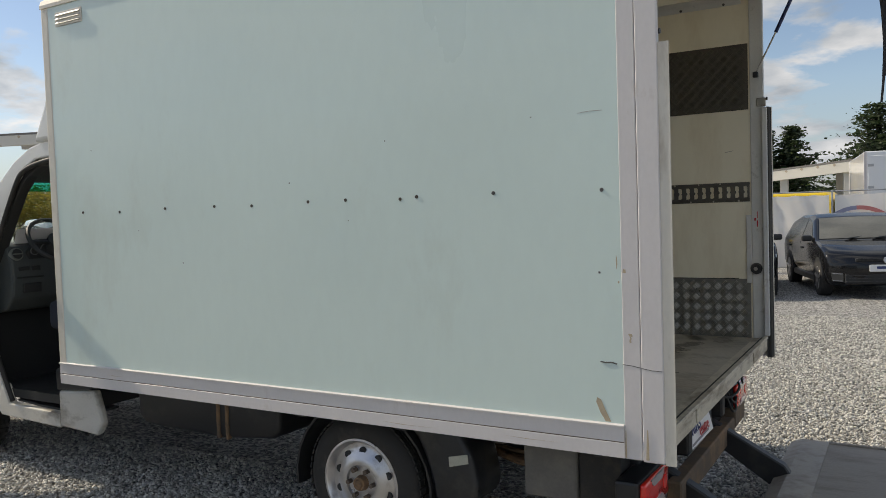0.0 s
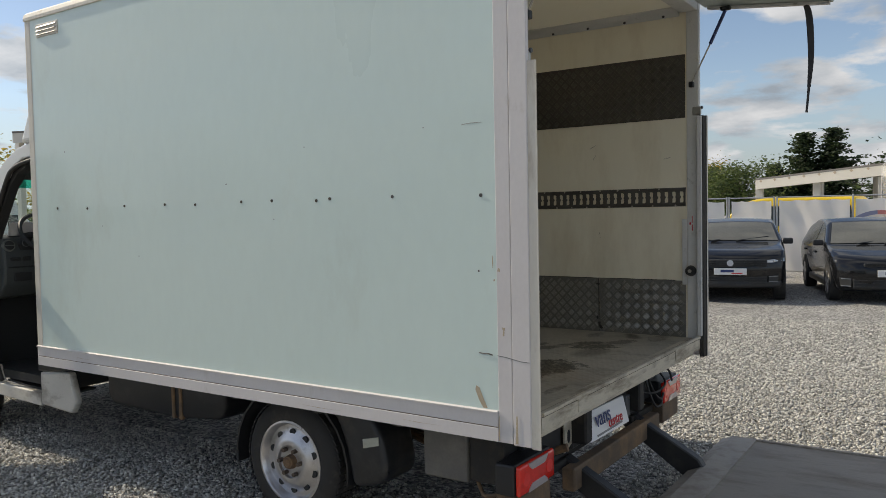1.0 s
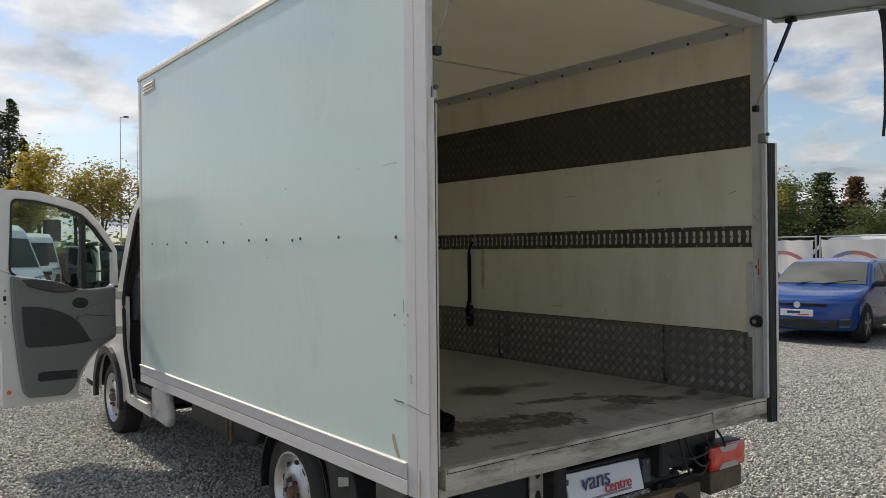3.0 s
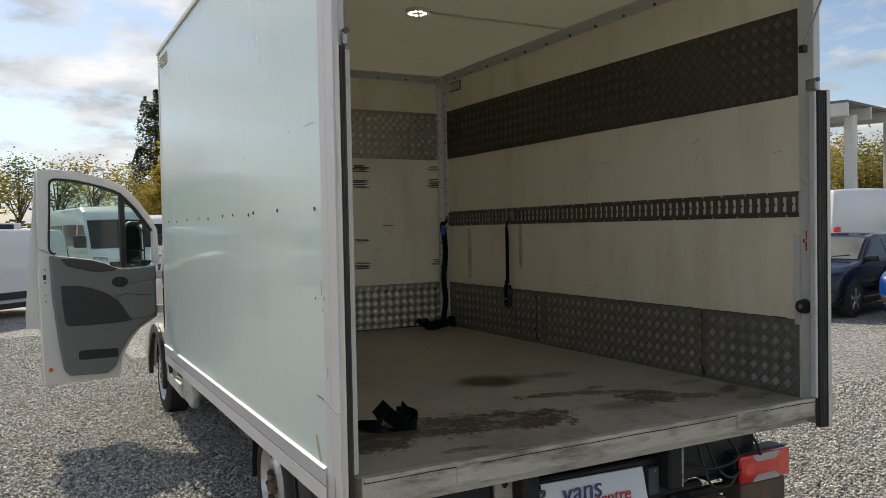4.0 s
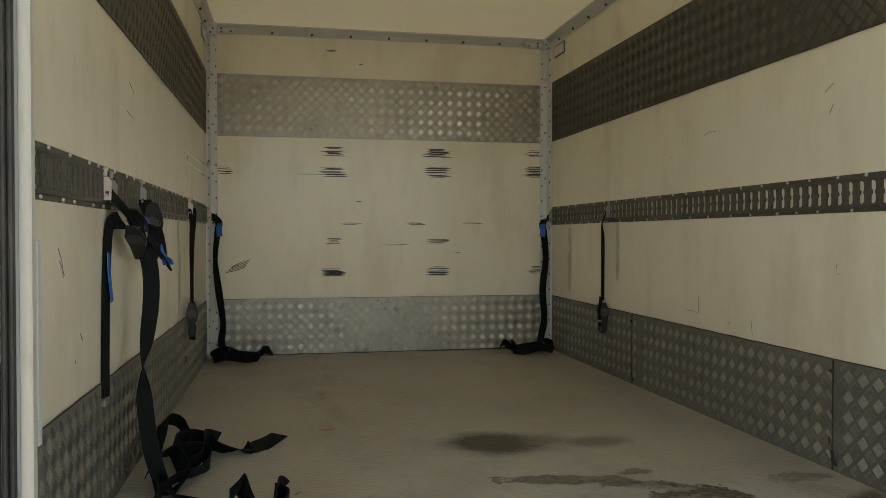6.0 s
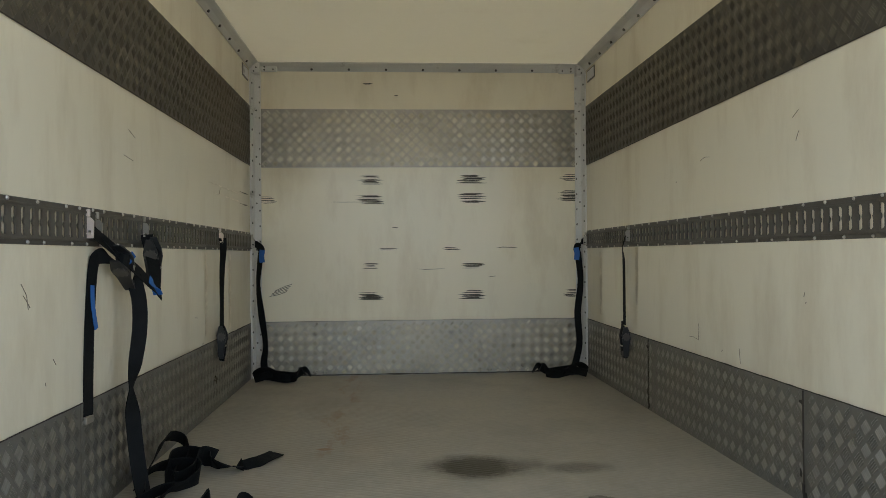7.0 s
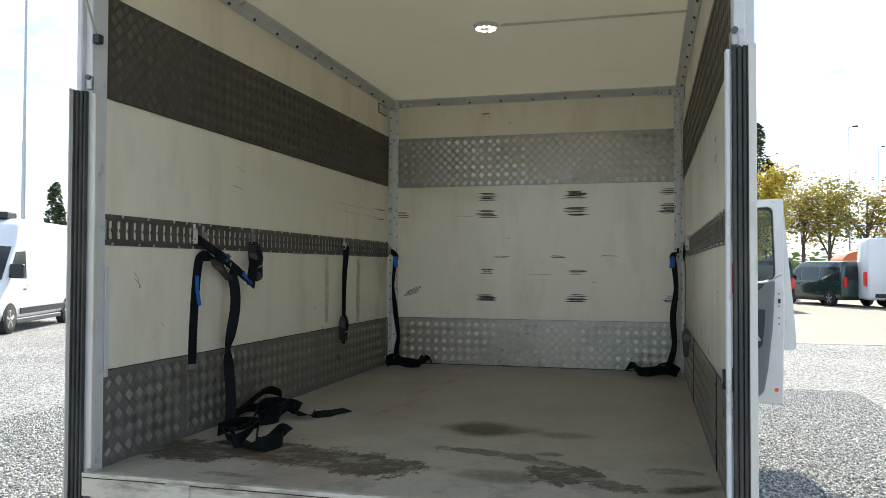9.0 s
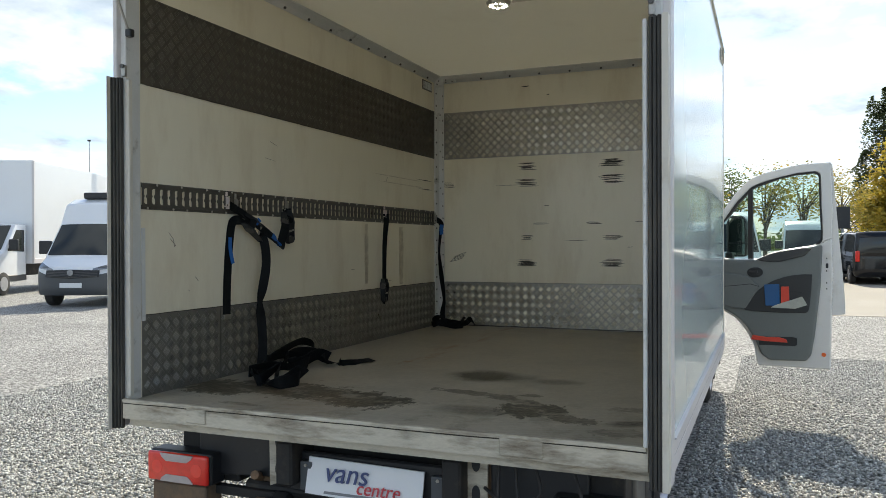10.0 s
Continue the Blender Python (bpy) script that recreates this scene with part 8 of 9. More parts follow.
def van(paint, label, glazed=False, high=0.0, tall=0.0):
    win = list(VAN_WIN) + ([[(0.85, 1.35), (0.85, 1.98), (-0.75, 1.98), (-0.75, 1.35)], [(-0.9, 1.35), (-0.9, 1.98), (-2.6, 1.98), (-2.6, 1.35)]] if glazed else [])
    v0 = vehicle("parked_van", label, "van", [(x, z + tall if z > 2.2 else z) for x, z in VAN], 1.98, paint, 1.15, 2.47 + tall, win, ((2.34, 1.26), (1.62, 2.10)), (2.02, -1.85), 0.34, None, "parked vans",
                 tuck=0.10, grille=None if high else (2.965, 0.80, 0.93, 0.58), lamps=None if high else (2.93, 0.88, 1.08, 0.62, 0.94, 0.5), tails=(-2.99, 0.9, 1.5, 0.82, 0.95), plate_z=None if high else (2.985, 0.54), mirror=(2.0, 1.32, 0.34), bumper=None if high else ((0.30, 0.52, 2.985),), lower="bumper_grey")
    for s in (-1, 1):
        bm = B(); box(bm, -2.6, 1.45, *sorted((s * 0.985, s * 1.005)), 0.44, 0.60, 0.01)
        part("side_moulding", bm, M["plastic"], v0)
    if high:
        def nose_x(y, z):
            pts = [(0.30, 2.85), (0.42, 2.96), (0.78, 2.98), (1.00, 2.90), (1.14, 2.62), (1.26, 2.34)]
            x = next((a[1] + (b[1] - a[1]) * (z - a[0]) / (b[0] - a[0]) for a, b in zip(pts, pts[1:]) if z <= b[0]), 2.34)
            return x - 0.30 * (abs(y) / 0.99) ** 3 * max(0.0, (x - 2.98 + 0.75) / 0.75)
        def patch(pname, y0, y1, lo, hi, mat, off, parent, label="", n=14, m=6):
            """A moulding that follows the nose between two heights."""
            bm = B()
            rows = [[bm.verts.new((nose_x(y, z) + off, y, z)) for y in [y0 + (y1 - y0) * i / n for i in range(n + 1)] for z in [lo(y) + (hi(y) - lo(y)) * j / m]] for j in range(m + 1)]
            for j in range(m):
                for i in range(n):
                    bm.faces.new((rows[j][i], rows[j][i + 1], rows[j + 1][i + 1], rows[j + 1][i]))
            bmesh.ops.recalc_face_normals(bm, faces=bm.faces[:])
            bmesh.ops.solidify(bm, geom=bm.faces[:], thickness=0.02)
            return part(pname, bm, M[mat], parent, label, angle=50)
        wrap = patch("bumper_wrap", -0.93, 0.93, lambda y: 0.31, lambda y: 0.74 + 0.16 * (abs(y) / 0.93) ** 2, "wrap_grey", 0.030, v0, "grey plastic bumper wrap", 20)
        g = patch("grille_frame", -0.66, 0.66, lambda y: 0.72 + 0.06 * abs(y), lambda y: 0.945 - 0.03 * abs(y), "interior_black", 0.042, v0, "dark slatted grille")
        for k in range(5):
            patch("grille_slat", -0.62, 0.62, lambda y, k=k: 0.745 + 0.038 * k + 0.04 * abs(y), lambda y, k=k: 0.757 + 0.038 * k + 0.04 * abs(y), "bolt_dark", 0.052, g, n=10, m=1)
        bm = B(); rod(bm, (3.03, 0, 0.87), (3.05, 0, 0.87), 0.075, 20); part("badge", bm, M["lens_head"], g)
        for s in (-1, 1):
            ys = sorted((s * 0.50, s * 0.93))
            hl = patch("headlight", ys[0], ys[1], lambda y: 0.925 + 0.11 * (abs(y) - 0.5), lambda y: 0.965 + 0.36 * (abs(y) - 0.5), "lens_head", 0.040, v0, "swept clear headlight", 10, 4)
            patch("lamp_element", ys[0] + 0.12, ys[1] - 0.12, lambda y: 0.955 + 0.13 * (abs(y) - 0.5), lambda y: 0.985 + 0.20 * (abs(y) - 0.5), "bumper_grey", 0.048, hl, n=6, m=2)
        bm = B(); box(bm, 3.01, 3.03, -0.27, 0.27, 0.50, 0.615, 0.004); part("number_plate", bm, M["plate"], v0)
        bm = B(); box(bm, 0.55, 1.15, -0.55, 0.55, 2.49 + tall, 2.66 + tall, 0.04, 2)
        part("roof_unit", bm, M["plastic"], v0, "dark roof cooling unit")
    return v0


MINI = [(2.35, 0.28), (2.44, 0.40), (2.45, 0.72), (2.36, 0.93), (1.95, 1.05), (1.70, 1.10), (1.02, 1.74), (0.70, 1.88), (0.2, 1.94), (-2.25, 1.92), (-2.38, 1.75), (-2.45, 1.0), (-2.46, 0.42), (-2.38, 0.28)]
MINI_WIN = [[(1.48, 1.12), (1.0, 1.62), (0.60, 1.70), (0.60, 1.10)], [(0.50, 1.10), (0.50, 1.70), (-0.70, 1.70), (-0.70, 1.10)], [(-0.80, 1.10), (-0.80, 1.70), (-2.12, 1.68), (-2.18, 1.12)]]


def mini_van(paint, label, blank=False):
    return vehicle("parked_minivan", label, "van", MINI, 1.90, paint, 1.05, 1.94, [[(0.98, 1.16), (0.86, 1.44), (0.62, 1.66), (0.09, 1.70), (0.09, 1.10)]] if blank else MINI_WIN, ((1.70, 1.10), (1.02, 1.74)), (1.50, -1.50), 0.33, ((-2.38, 1.75), (-2.43, 1.12)), "parked vans",
                   tuck=0.12, grille=(2.44, 0.72, 0.86, 0.5), lamps=(2.42, 0.74, 0.94, 0.52, 0.9, 0.4), tails=(-2.45, 0.85, 1.25, 0.76, 0.9), plate_z=(2.455, 0.48), mirror=(1.35, 1.12, 0.24), bumper=((0.28, 0.34, 2.43),))


def lorry(label, box_mat, length=6.2, height=3.6, cab="car_white"):
    v0 = thing("parked_lorry", (0, 0, 0), label, "truck", "parked lorries")
    bm = B(); box(bm, -length / 2, length / 2, -1.2, 1.2, 0.95, height, 0.03, 2)
    part("cargo_box", bm, M[box_mat], v0)
    for s in (-1, 1):
        bm = B(); box(bm, -length / 2 + 0.05, length / 2 - 0.05, *sorted((s * 1.195, s * 1.215)), 0.96, 1.12, 0.005)
        part("box_skirt", bm, M["alu_trim"], v0)
        for x in (-length / 2 - 0.008, length / 2 - 0.06):
            bm = B(); box(bm, x, x + 0.068, *sorted((s * 1.14, s * 1.212)), 0.98, height - 0.01, 0.005)
            part("corner_trim", bm, M["alu_trim"], v0)
    x0 = length / 2
    bm = B(); prism(bm, [(x0 + 0.1, 0.5), (x0 + 0.1, 2.25), (x0 + 0.75, 2.22), (x0 + 1.45, 1.35), (x0 + 2.2, 1.1), (x0 + 2.35, 0.9), (x0 + 2.35, 0.4), (x0 + 0.3, 0.4)], "y", -1.0, 1.0, 0.05, 3)
    part("cab", bm, M[cab], v0, angle=38)
    bm = B(); prism(bm, [(x0 + 0.80, 2.17), (x0 + 1.40, 1.42), (x0 + 1.415, 1.43), (x0 + 0.815, 2.19)], "y", -0.88, 0.88)
    part("windscreen", bm, M["dark_glass"], v0)
    for s in (-1, 1):
        bm = B(); prism(bm, [(x0 + 0.25, 1.35), (x0 + 0.25, 2.05), (x0 + 0.72, 2.05), (x0 + 1.25, 1.38)], "y", *sorted((s * 0.995, s * 1.008)))
        part("side_window", bm, M["dark_glass"], v0)
        bm = B(); box(bm, x0 + 1.05, x0 + 1.2, *sorted((s * 1.0, s * 1.28)), 1.4, 1.75, 0.04, 2)
        part("wing_mirror", bm, M["plastic"], v0)
        bm = B(); box(bm, x0 + 0.1, x0 + 2.3, *sorted((s * 0.98, s * 1.012)), 0.42, 0.62, 0.02)
        part("cab_moulding", bm, M["plastic"], v0)
        bm = B(); box(bm, x0 + 2.28, x0 + 2.36, *sorted((s * 0.6, s * 0.95)), 0.82, 1.0, 0.02)
        part("headlight", bm, M["lens_white"], v0)
        bm = B(); box(bm, -length / 2 - 0.03, -length / 2, *sorted((s * 0.75, s * 1.1)), 0.62, 0.8, 0.01)
        part("tail_lamp", bm, M["lens_red"], v0)
        for wx in (x0 + 1.5, -length / 2 + 1.2):
            bm = B(); prism(bm, [(wx + 0.36 * math.cos(2 * math.pi * k / 24), 0.36 + 0.36 * math.sin(2 * math.pi * k / 24)) for k in range(24)], "y", *sorted((s * 0.78, s * 1.02)), 0.02, 2)
            w = part("wheel", bm, M["tyre"], v0, angle=40)
            bm = B(); rod(bm, (wx, s * 1.015, 0.36), (wx, s * 1.03, 0.36), 0.22, 20)
            part("rim", bm, M["rim"], w)
    for y0, y1 in ((-1.12, -0.01), (0.01, 1.12)):
        bm = B(); box(bm, -length / 2 - 0.02, -length / 2 + 0.01, y0, y1, 1.05, height - 0.12, 0.008)
        door = part("rear_door", bm, M[box_mat], v0)
        for z in (1.3, (height + 1) / 2, height - 0.4):
            yy = y0 if y0 < -0.5 else y1 - 0.14
            bm = B(); box(bm, -length / 2 - 0.035, -length / 2 - 0.018, yy, yy + 0.14, z, z + 0.07, 0.004)
            part("hinge", bm, M["galv"], door)
        yy = -0.12 if y0 < -0.5 else 0.10
        bm = B(); rod(bm, (-length / 2 - 0.035, yy, 1.05), (-length / 2 - 0.035, yy, height - 0.15), 0.014, 6)
        part("lock_bar", bm, M["galv"], door)
    bm = B(); box(bm, -length / 2 + 0.1, x0 + 0.4, -0.6, 0.6, 0.55, 0.95, 0.02)
    part("chassis", bm, M["chassis"], v0)
    return v0


def stand(ob, x, y, az):
    ob.matrix_basis = pose(x, y, 0, 0, 0, az)
    return ob


def again(ob, x, y, az, label=""):
    c = copy_thing(ob, pose(x, y, 0, 0, 0, az))
    if label:
        tagged(c, label)
    return c


# row of cars in front of the banner fence
stand(hatch("car_black", "black hatchback parked facing the yard before a banner fence"), -0.92, 17.0, -73)
stand(suv("car_black", "black compact SUV parked facing the yard before a banner fence"), -3.20, 16.3, -78)
stand(hatch("car_blue", "bright blue hatchback parked facing the yard before a fence"), -5.78, 16.3, -80)
stand(hatch("car_navy", "dark navy estate car parked beside a blue hatchback"), -8.0, 15.6, -78)
# vans ahead of the truck and beyond
stand(van("car_white", "white panel van with dark roof cooling unit, parked on gravel", high=1.0, tall=0.3), -15.13, -11.27, 22)
stand(lorry("white box lorry parked behind a white van", "car_white", 6.4, 4.35), -19.2, -19.0, 23.6)
stand(lorry("red box lorry with white cab parked far off", "red_paint", 5.0, 3.1), -33.0, -21.0, 40)
stand(van("car_white", "white glazed minibus parked facing the yard", glazed=True), -24.5, 4.1, 10)
w3 = stand(mini_van("car_white", "white crew van parked at the end of the row"), -23.5, -5.0, 20)
again(w3, -31.5, 1.5, 20, "low white crew van parked behind the first row")
small_van = mini_van("car_white", "small white panel van with a roof cooling unit, parked slantwise", blank=True)
bm = B(); box(bm, -1.30, -0.30, -0.50, 0.50, 1.93, 2.10, 0.03, 2)
unit = part("roof_unit", bm, M["car_white"], small_van, "white roof cooling unit")
for s in (-1, 1):
    bm = B(); box(bm, -1.05, -0.40, *sorted((s * 0.495, s * 0.506)), 1.955, 2.07, 0.01)
    part("roof_grille", bm, M["plastic"], unit)
    bm = B(); box(bm, -1.3, 1.0, *sorted((s * 0.945, s * 0.962)), 0.42, 0.58, 0.01)
    part("side_moulding", bm, M["plastic"], small_van)
small_van.matrix_basis = pose(-16.75, 0.80, 0, 0, 0, -41.5) @ Matrix.Scale(0.93, 4)
stand(van("car_white", "white panel van parked at the row's far end"), -36.0, 7.2, 0)
d1 = stand(mini_van("car_green", "dark green glazed minivan parked on the concrete"), -37.3, 12.9, 203)
again(d1, -36.0, 9.6, 170, "dark minivan parked on the concrete near a red car")
stand(mini_van("car_black", "black minivan parked on the concrete"), -33.0, 9.3, 185)
tr = thing("covered_trailer", (-47.5, 17.0, 0), "large orange covered trailer parked behind the vans", "trailer")
bm = B(); prism(bm, [(15.5, 0.75), (15.45, 2.15), (15.75, 2.5), (16.4, 2.68), (18.6, 2.78), (18.8, 0.75)], "x", -49.2, -46.0, 0.08, 3); part("cover", bm, M["orange"], tr, angle=40)
bm = B(); box(bm, -49.25, -45.95, 15.4, 18.9, 0.55, 0.74, 0.02); part("trailer_frame", bm, M["galv"], tr)
bm = B(); tube(bm, [(-45.95, 17.1, 0.62), (-45.1, 17.1, 0.55), (-44.8, 17.1, 0.5)], 0.05, 8); part("drawbar", bm, M["galv"], tr)
for y in (15.5, 18.55):
    bm = B(); rod(bm, (-47.6, y, 0.34), (-47.6, y + 0.22, 0.34), 0.34, 20); part("wheel", bm, M["tyre"], tr, angle=40)
stand(van("car_white", "white panel van seen from the side on the concrete", tall=0.4), -34.5, 16.6, 87)
stand(mini_van("rim_silver", "silver minivan parked on the concrete showing red tail lamps"), -25.2, 18.1, 80)
stand(hatch("red_paint", "red hatchback parked behind dark minivans"), -43.0, 11.5, 170)
# behind the fence
stand(mini_van("car_white", "white van parked behind the banner fence"), -8.5, 24.0, 172)
stand(mini_van("yellow", "yellow van parked behind the banner fence"), -4.2, 26.5, 176)
stand(lorry("white box lorry parked behind the banner fence", "car_white", 5.6, 2.95), -0.14, 26.4, 97)
stand(van("car_white", "white panel van parked near a canopy"), -14.0, 22.5, 160)


# ---- banner fence ----
def banner_panel(x0, x1, y, arcs=True, cx=None):
    f = thing("banner_fence", ((x0 + x1) / 2, y, 0), "steel mesh fence panel with grey printed banner", "fence", "fence panels")
    for x in (x0, x1):
        bm = B(); rod(bm, (x, y, 0.0), (x, y, 1.93), 0.021, 10)
        part("post", bm, M["galv"], f)
        bm = B(); box(bm, x - 0.12, x + 0.12, y - 0.3, y + 0.3, 0.0, 0.12, 0.02)
        part("foot_block", bm, M["concrete"], f)
    for z in (0.16, 1.90):
        bm = B(); rod(bm, (x0, y, z), (x1, y, z), 0.016, 8)
        part("rail", bm, M["galv"], f)
    bm = B()
    nx, nz = 40, 12
    vs = []
    for i in range(nx + 1):
        for j in range(nz + 1):
            u, w = i / nx, j / nz
            x = x0 + 0.06 + (x1 - x0 - 0.12) * u
            z = 0.17 + 1.66 * w
            sag = 0.05 * noise.noise(Vector((x * 1.4, z * 0.9, 3))) + 0.035 * noise.noise(Vector((x * 4.0 + z * 2, z * 1.5, 8)))
            vs.append(bm.verts.new((x, y - 0.04 + sag, z - 0.02 * abs(math.sin(u * 12)) * w)))
    for i in range(nx):
        for j in range(nz):
            a = i * (nz + 1) + j
            bm.faces.new((vs[a], vs[a + nz + 1], vs[a + nz + 2], vs[a + 1]))
    bn = part("banner", bm, M["banner"], f, "creased grey-white banner", smooth=True)
    if arcs:
        cx, r = (x0 + x1) / 2 if cx is None else cx, 0.90
        for a0, a1, m in ((18, 93, "ink_red_pale"), (93, 165, "ink_blue_pale")):
            bm = B()
            o = [(cx + r * math.cos(radians(a)), 0.66 + r * math.sin(radians(a))) for a in range(a0, a1 + 1, 3)]
            i_ = [(cx + (r - 0.09) * math.cos(radians(a)), 0.66 + (r - 0.09) * math.sin(radians(a))) for a in range(a0, a1 + 1, 3)]
            prism(bm, o + i_[::-1], "y", y - 0.132, y - 0.128)
            part("printed_arc", bm, M[m], bn)


for a, b in ((-9.7, -8.05), (-7.95, -6.22), (-6.12, -4.25), (-4.2, -3.16)):
    banner_panel(a, b, 20.0, a < -5)
banner_panel(-3.10, -1.49, 20.0, False)
banner_panel(-1.50, 0.45, 20.05, True, -0.95)
banner_panel(0.53, 2.2, 20.0)
banner_panel(2.3, 4.2, 20.0, False)


# ---- open canopies ----
def canopy(label, p0, p1, depth, z0, z1, bays):
    """A timber and steel roof on white posts; the front edge runs from p0 to p1 at height z0 to z1, the roof reaches back by depth."""
    c = thing("canopy", (p0[0], p0[1], 0), label, "canopy", "canopies")
    a, b = Vector((*p0, 0)), Vector((*p1, 0))
    d = (b - a).normalized()
    n = Vector((-d.y, d.x, 0)) * depth
    def slab(lo0, lo1, t, m, name, inset=0.0):
        bm = B()
        q = [a + d * inset, b - d * inset, b - d * inset + n, a + d * inset + n]
        zs = [lo0, lo1, lo1 + 0.35, lo0 + 0.35]
        lo = [bm.verts.new((p.x, p.y, z)) for p, z in zip(q, zs)]
        hi = [bm.verts.new((p.x, p.y, z + t)) for p, z in zip(q, zs)]
        bm.faces.new(lo[::-1]); bm.faces.new(hi)
        for i in range(4):
            bm.faces.new((lo[i], lo[(i + 1) % 4], hi[(i + 1) % 4], hi[i]))
        bmesh.ops.recalc_face_normals(bm, faces=bm.faces[:])
        part(name, bm, M[m], c)
    slab(z0, z1, 0.07, "roof_grey", "roof")
    for off in (0.0, 0.5, 1.0):
        bm = B()
        q0, q1 = a + n * off, b + n * off
        rodz = 0.35 * off
        dd = d * 0.0
        vs = []
        for p, z in ((q0, z0 + rodz), (q1, z1 + rodz)):
            for w in (-0.09, 0.09):
                for h in (-0.36, -0.002):
                    vs.append(bm.verts.new(p + n.normalized() * (w + (0.1 if off == 0 else -0.1 if off == 1 else 0)) + Vector((0, 0, z + h))))
        for q in ((0, 1, 3, 2), (4, 6, 7, 5), (0, 4, 5, 1), (2, 3, 7, 6), (0, 2, 6, 4), (1, 5, 7, 3)):
            bm.faces.new([vs[i] for i in q])
        bmesh.ops.recalc_face_normals(bm, faces=bm.faces[:])
        part("beam", bm, M["white_beam"], c)
    for i in range(bays + 1):
        t = i / bays
        z = z0 + (z1 - z0) * t - 0.36
        for off in (0.06, 0.94):
            p = a.lerp(b, t) + n * off
            bm = B(); box(bm, p.x - 0.14, p.x + 0.14, p.y - 0.10, p.y + 0.10, 0, z + 0.35 * off, 0.01)
            part("post", bm, M["white_beam"], c)
        if i < bays:
            for k in (0.15, 0.4, 0.65, 0.9):
                p = a.lerp(b, (i + k) / bays)
                zz = z0 + (z1 - z0) * (i + k) / bays
                bm = B(); tube(bm, [(p.x, p.y, zz - 0.06), (p.x + n.x, p.y + n.y, zz + 0.29)], 0.06, 4)
                part("rafter", bm, M["wood"], c)


canopy("long open canopy with white beams behind the banner fence", (2.5, 29.5), (-6.4, 33.0), -5.0, 3.35, 2.75, 4)
canopy("tall open canopy with white posts and grey roof", (-12.3, 22.2), (-28.8, 15.5), -6.0, 4.95, 4.95, 3)


# ---- poles, flags, signs ----
def lamp_pole(x, y, h, az=0.0, r=0.09, arm=0.6):
    p = thing("street_lamp", (x, y, 0), "tall thin grey lamp pole in the yard", "street lamp", "lamp poles")
    bm = B(); rod(bm, (x, y, 0), (x, y, h * 0.45), r, 12, r * 0.85)
    part("pole", bm, M["galv"], p, smooth=False)
    bm = B(); rod(bm, (x, y, h * 0.45), (x, y, h), r * 0.68, 10, r * 0.4)
    part("pole", bm, M["galv"], p)
    c, s = math.cos(radians(az)), math.sin(radians(az))
    bm = B(); tube(bm, [(x, y, h - 0.05), (x + c * arm, y + s * arm, h)], r * 0.4, 6)
    part("arm", bm, M["galv"], p)
    bm = B(); box(bm, -0.1, arm * 0.7, -0.16, 0.16, -0.06, 0.08, 0.02)
    bmesh.ops.transform(bm, verts=bm.verts[:], matrix=pose(x + c * arm * 0.8, y + s * arm * 0.8, h, 0, 0, az))
    part("lamp_head", bm, M["plastic"], p)


for x, y, h, az in ((-90.1, 25.8, 16.8, 60), (-123.3, 37.2, 19.3, 80), (-93.0, -5.6, 16.0, 100), (-23.9, -18.8, 14.5, 45), (-60.0, -60.0, 12.5, 45), (-14.3, 27.2, 12.5, 200)):
    lamp_pole(x, y, h, az)


def banner_flag(x, y, z0, z1, width, mat, label):
    """A tall cloth on a pole, held by a top bar, its free lower corner lifted by the wind."""
    f = thing("banner_flag", (x, y, 0), label, "flag", "banner flags")
    bm = B(); rod(bm, (x, y, 0), (x, y, z1 + 0.15), 0.05, 8, 0.03); part("pole", bm, M["galv"], f)
    bm = B(); rod(bm, (x, y, z1 + 0.04), (x, y + width + 0.12, z1 - 0.06), 0.016, 6); part("top_bar", bm, M["galv"], f)
    bm = B()
    grid = [[bm.verts.new((x + 0.05 * math.sin(v * 5.0 + u * 3.0) * u, y + 0.10 + u * width - 0.10 * u * v, z0 + (z1 - z0) * (1 - v) - 0.10 * u + 0.12 * u * v)) for u in [a / 6 for a in range(7)]] for v in [b / 10 for b in range(11)]]
    for b in range(10):
        for a in range(6):
            bm.faces.new((grid[b][a], grid[b][a + 1], grid[b + 1][a + 1], grid[b + 1][a]))
    bmesh.ops.solidify(bm, geom=bm.faces[:], thickness=0.006)
    cl = part("flag_cloth", bm, M[mat], f, smooth=True)
    turn = Matrix(((0, 0, 1, 0), (0.1, -1, 0, 0), (1, 0.1, 0, 0), (0, 0, 0, 1)))
    words("vans", 0.62, Matrix.Translation((x + 0.075, y + 0.10 + width * 0.33, z0 + (z1 - z0) * 0.33)) @ turn, "lettering", "car_white", cl)
    words("centre", 0.42, Matrix.Translation((x + 0.075, y + 0.10 + width * 0.72, z0 + (z1 - z0) * 0.62)) @ turn, "lettering", "car_white", cl)


banner_flag(-38.0, -4.0, 3.58, 5.76, 0.80, "flag_violet", "violet grey banner flag with white letters on a pole")
banner_flag(-38.0, -2.30, 3.58, 5.80, 0.64, "flag_red", "faded red banner flag with white letters on a pole")
tf = thing("teardrop_flag", (-37.0, -2.72, 0), "rounded red flag with a blue edge standing among vans", "flag")
bm = B(); tube(bm, smooth_path([(-37.0, -2.72, 0), (-37.0, -2.74, 1.6), (-37.0, -2.72, 2.6), (-37.0, -2.55, 3.08), (-37.0, -2.25, 3.05)]), 0.018, 6)
part("pole", bm, M["galv"], tf)
bm = B(); prism(bm, [(-2.70, 1.45), (-2.70, 2.6), (-2.60, 2.96), (-2.45, 3.07), (-2.25, 3.03), (-2.05, 2.80), (-1.95, 2.45), (-2.05, 2.05), (-2.35, 1.70)], "x", -37.006, -36.994)
cl = part("flag_cloth", bm, M["ink_blue"], tf)
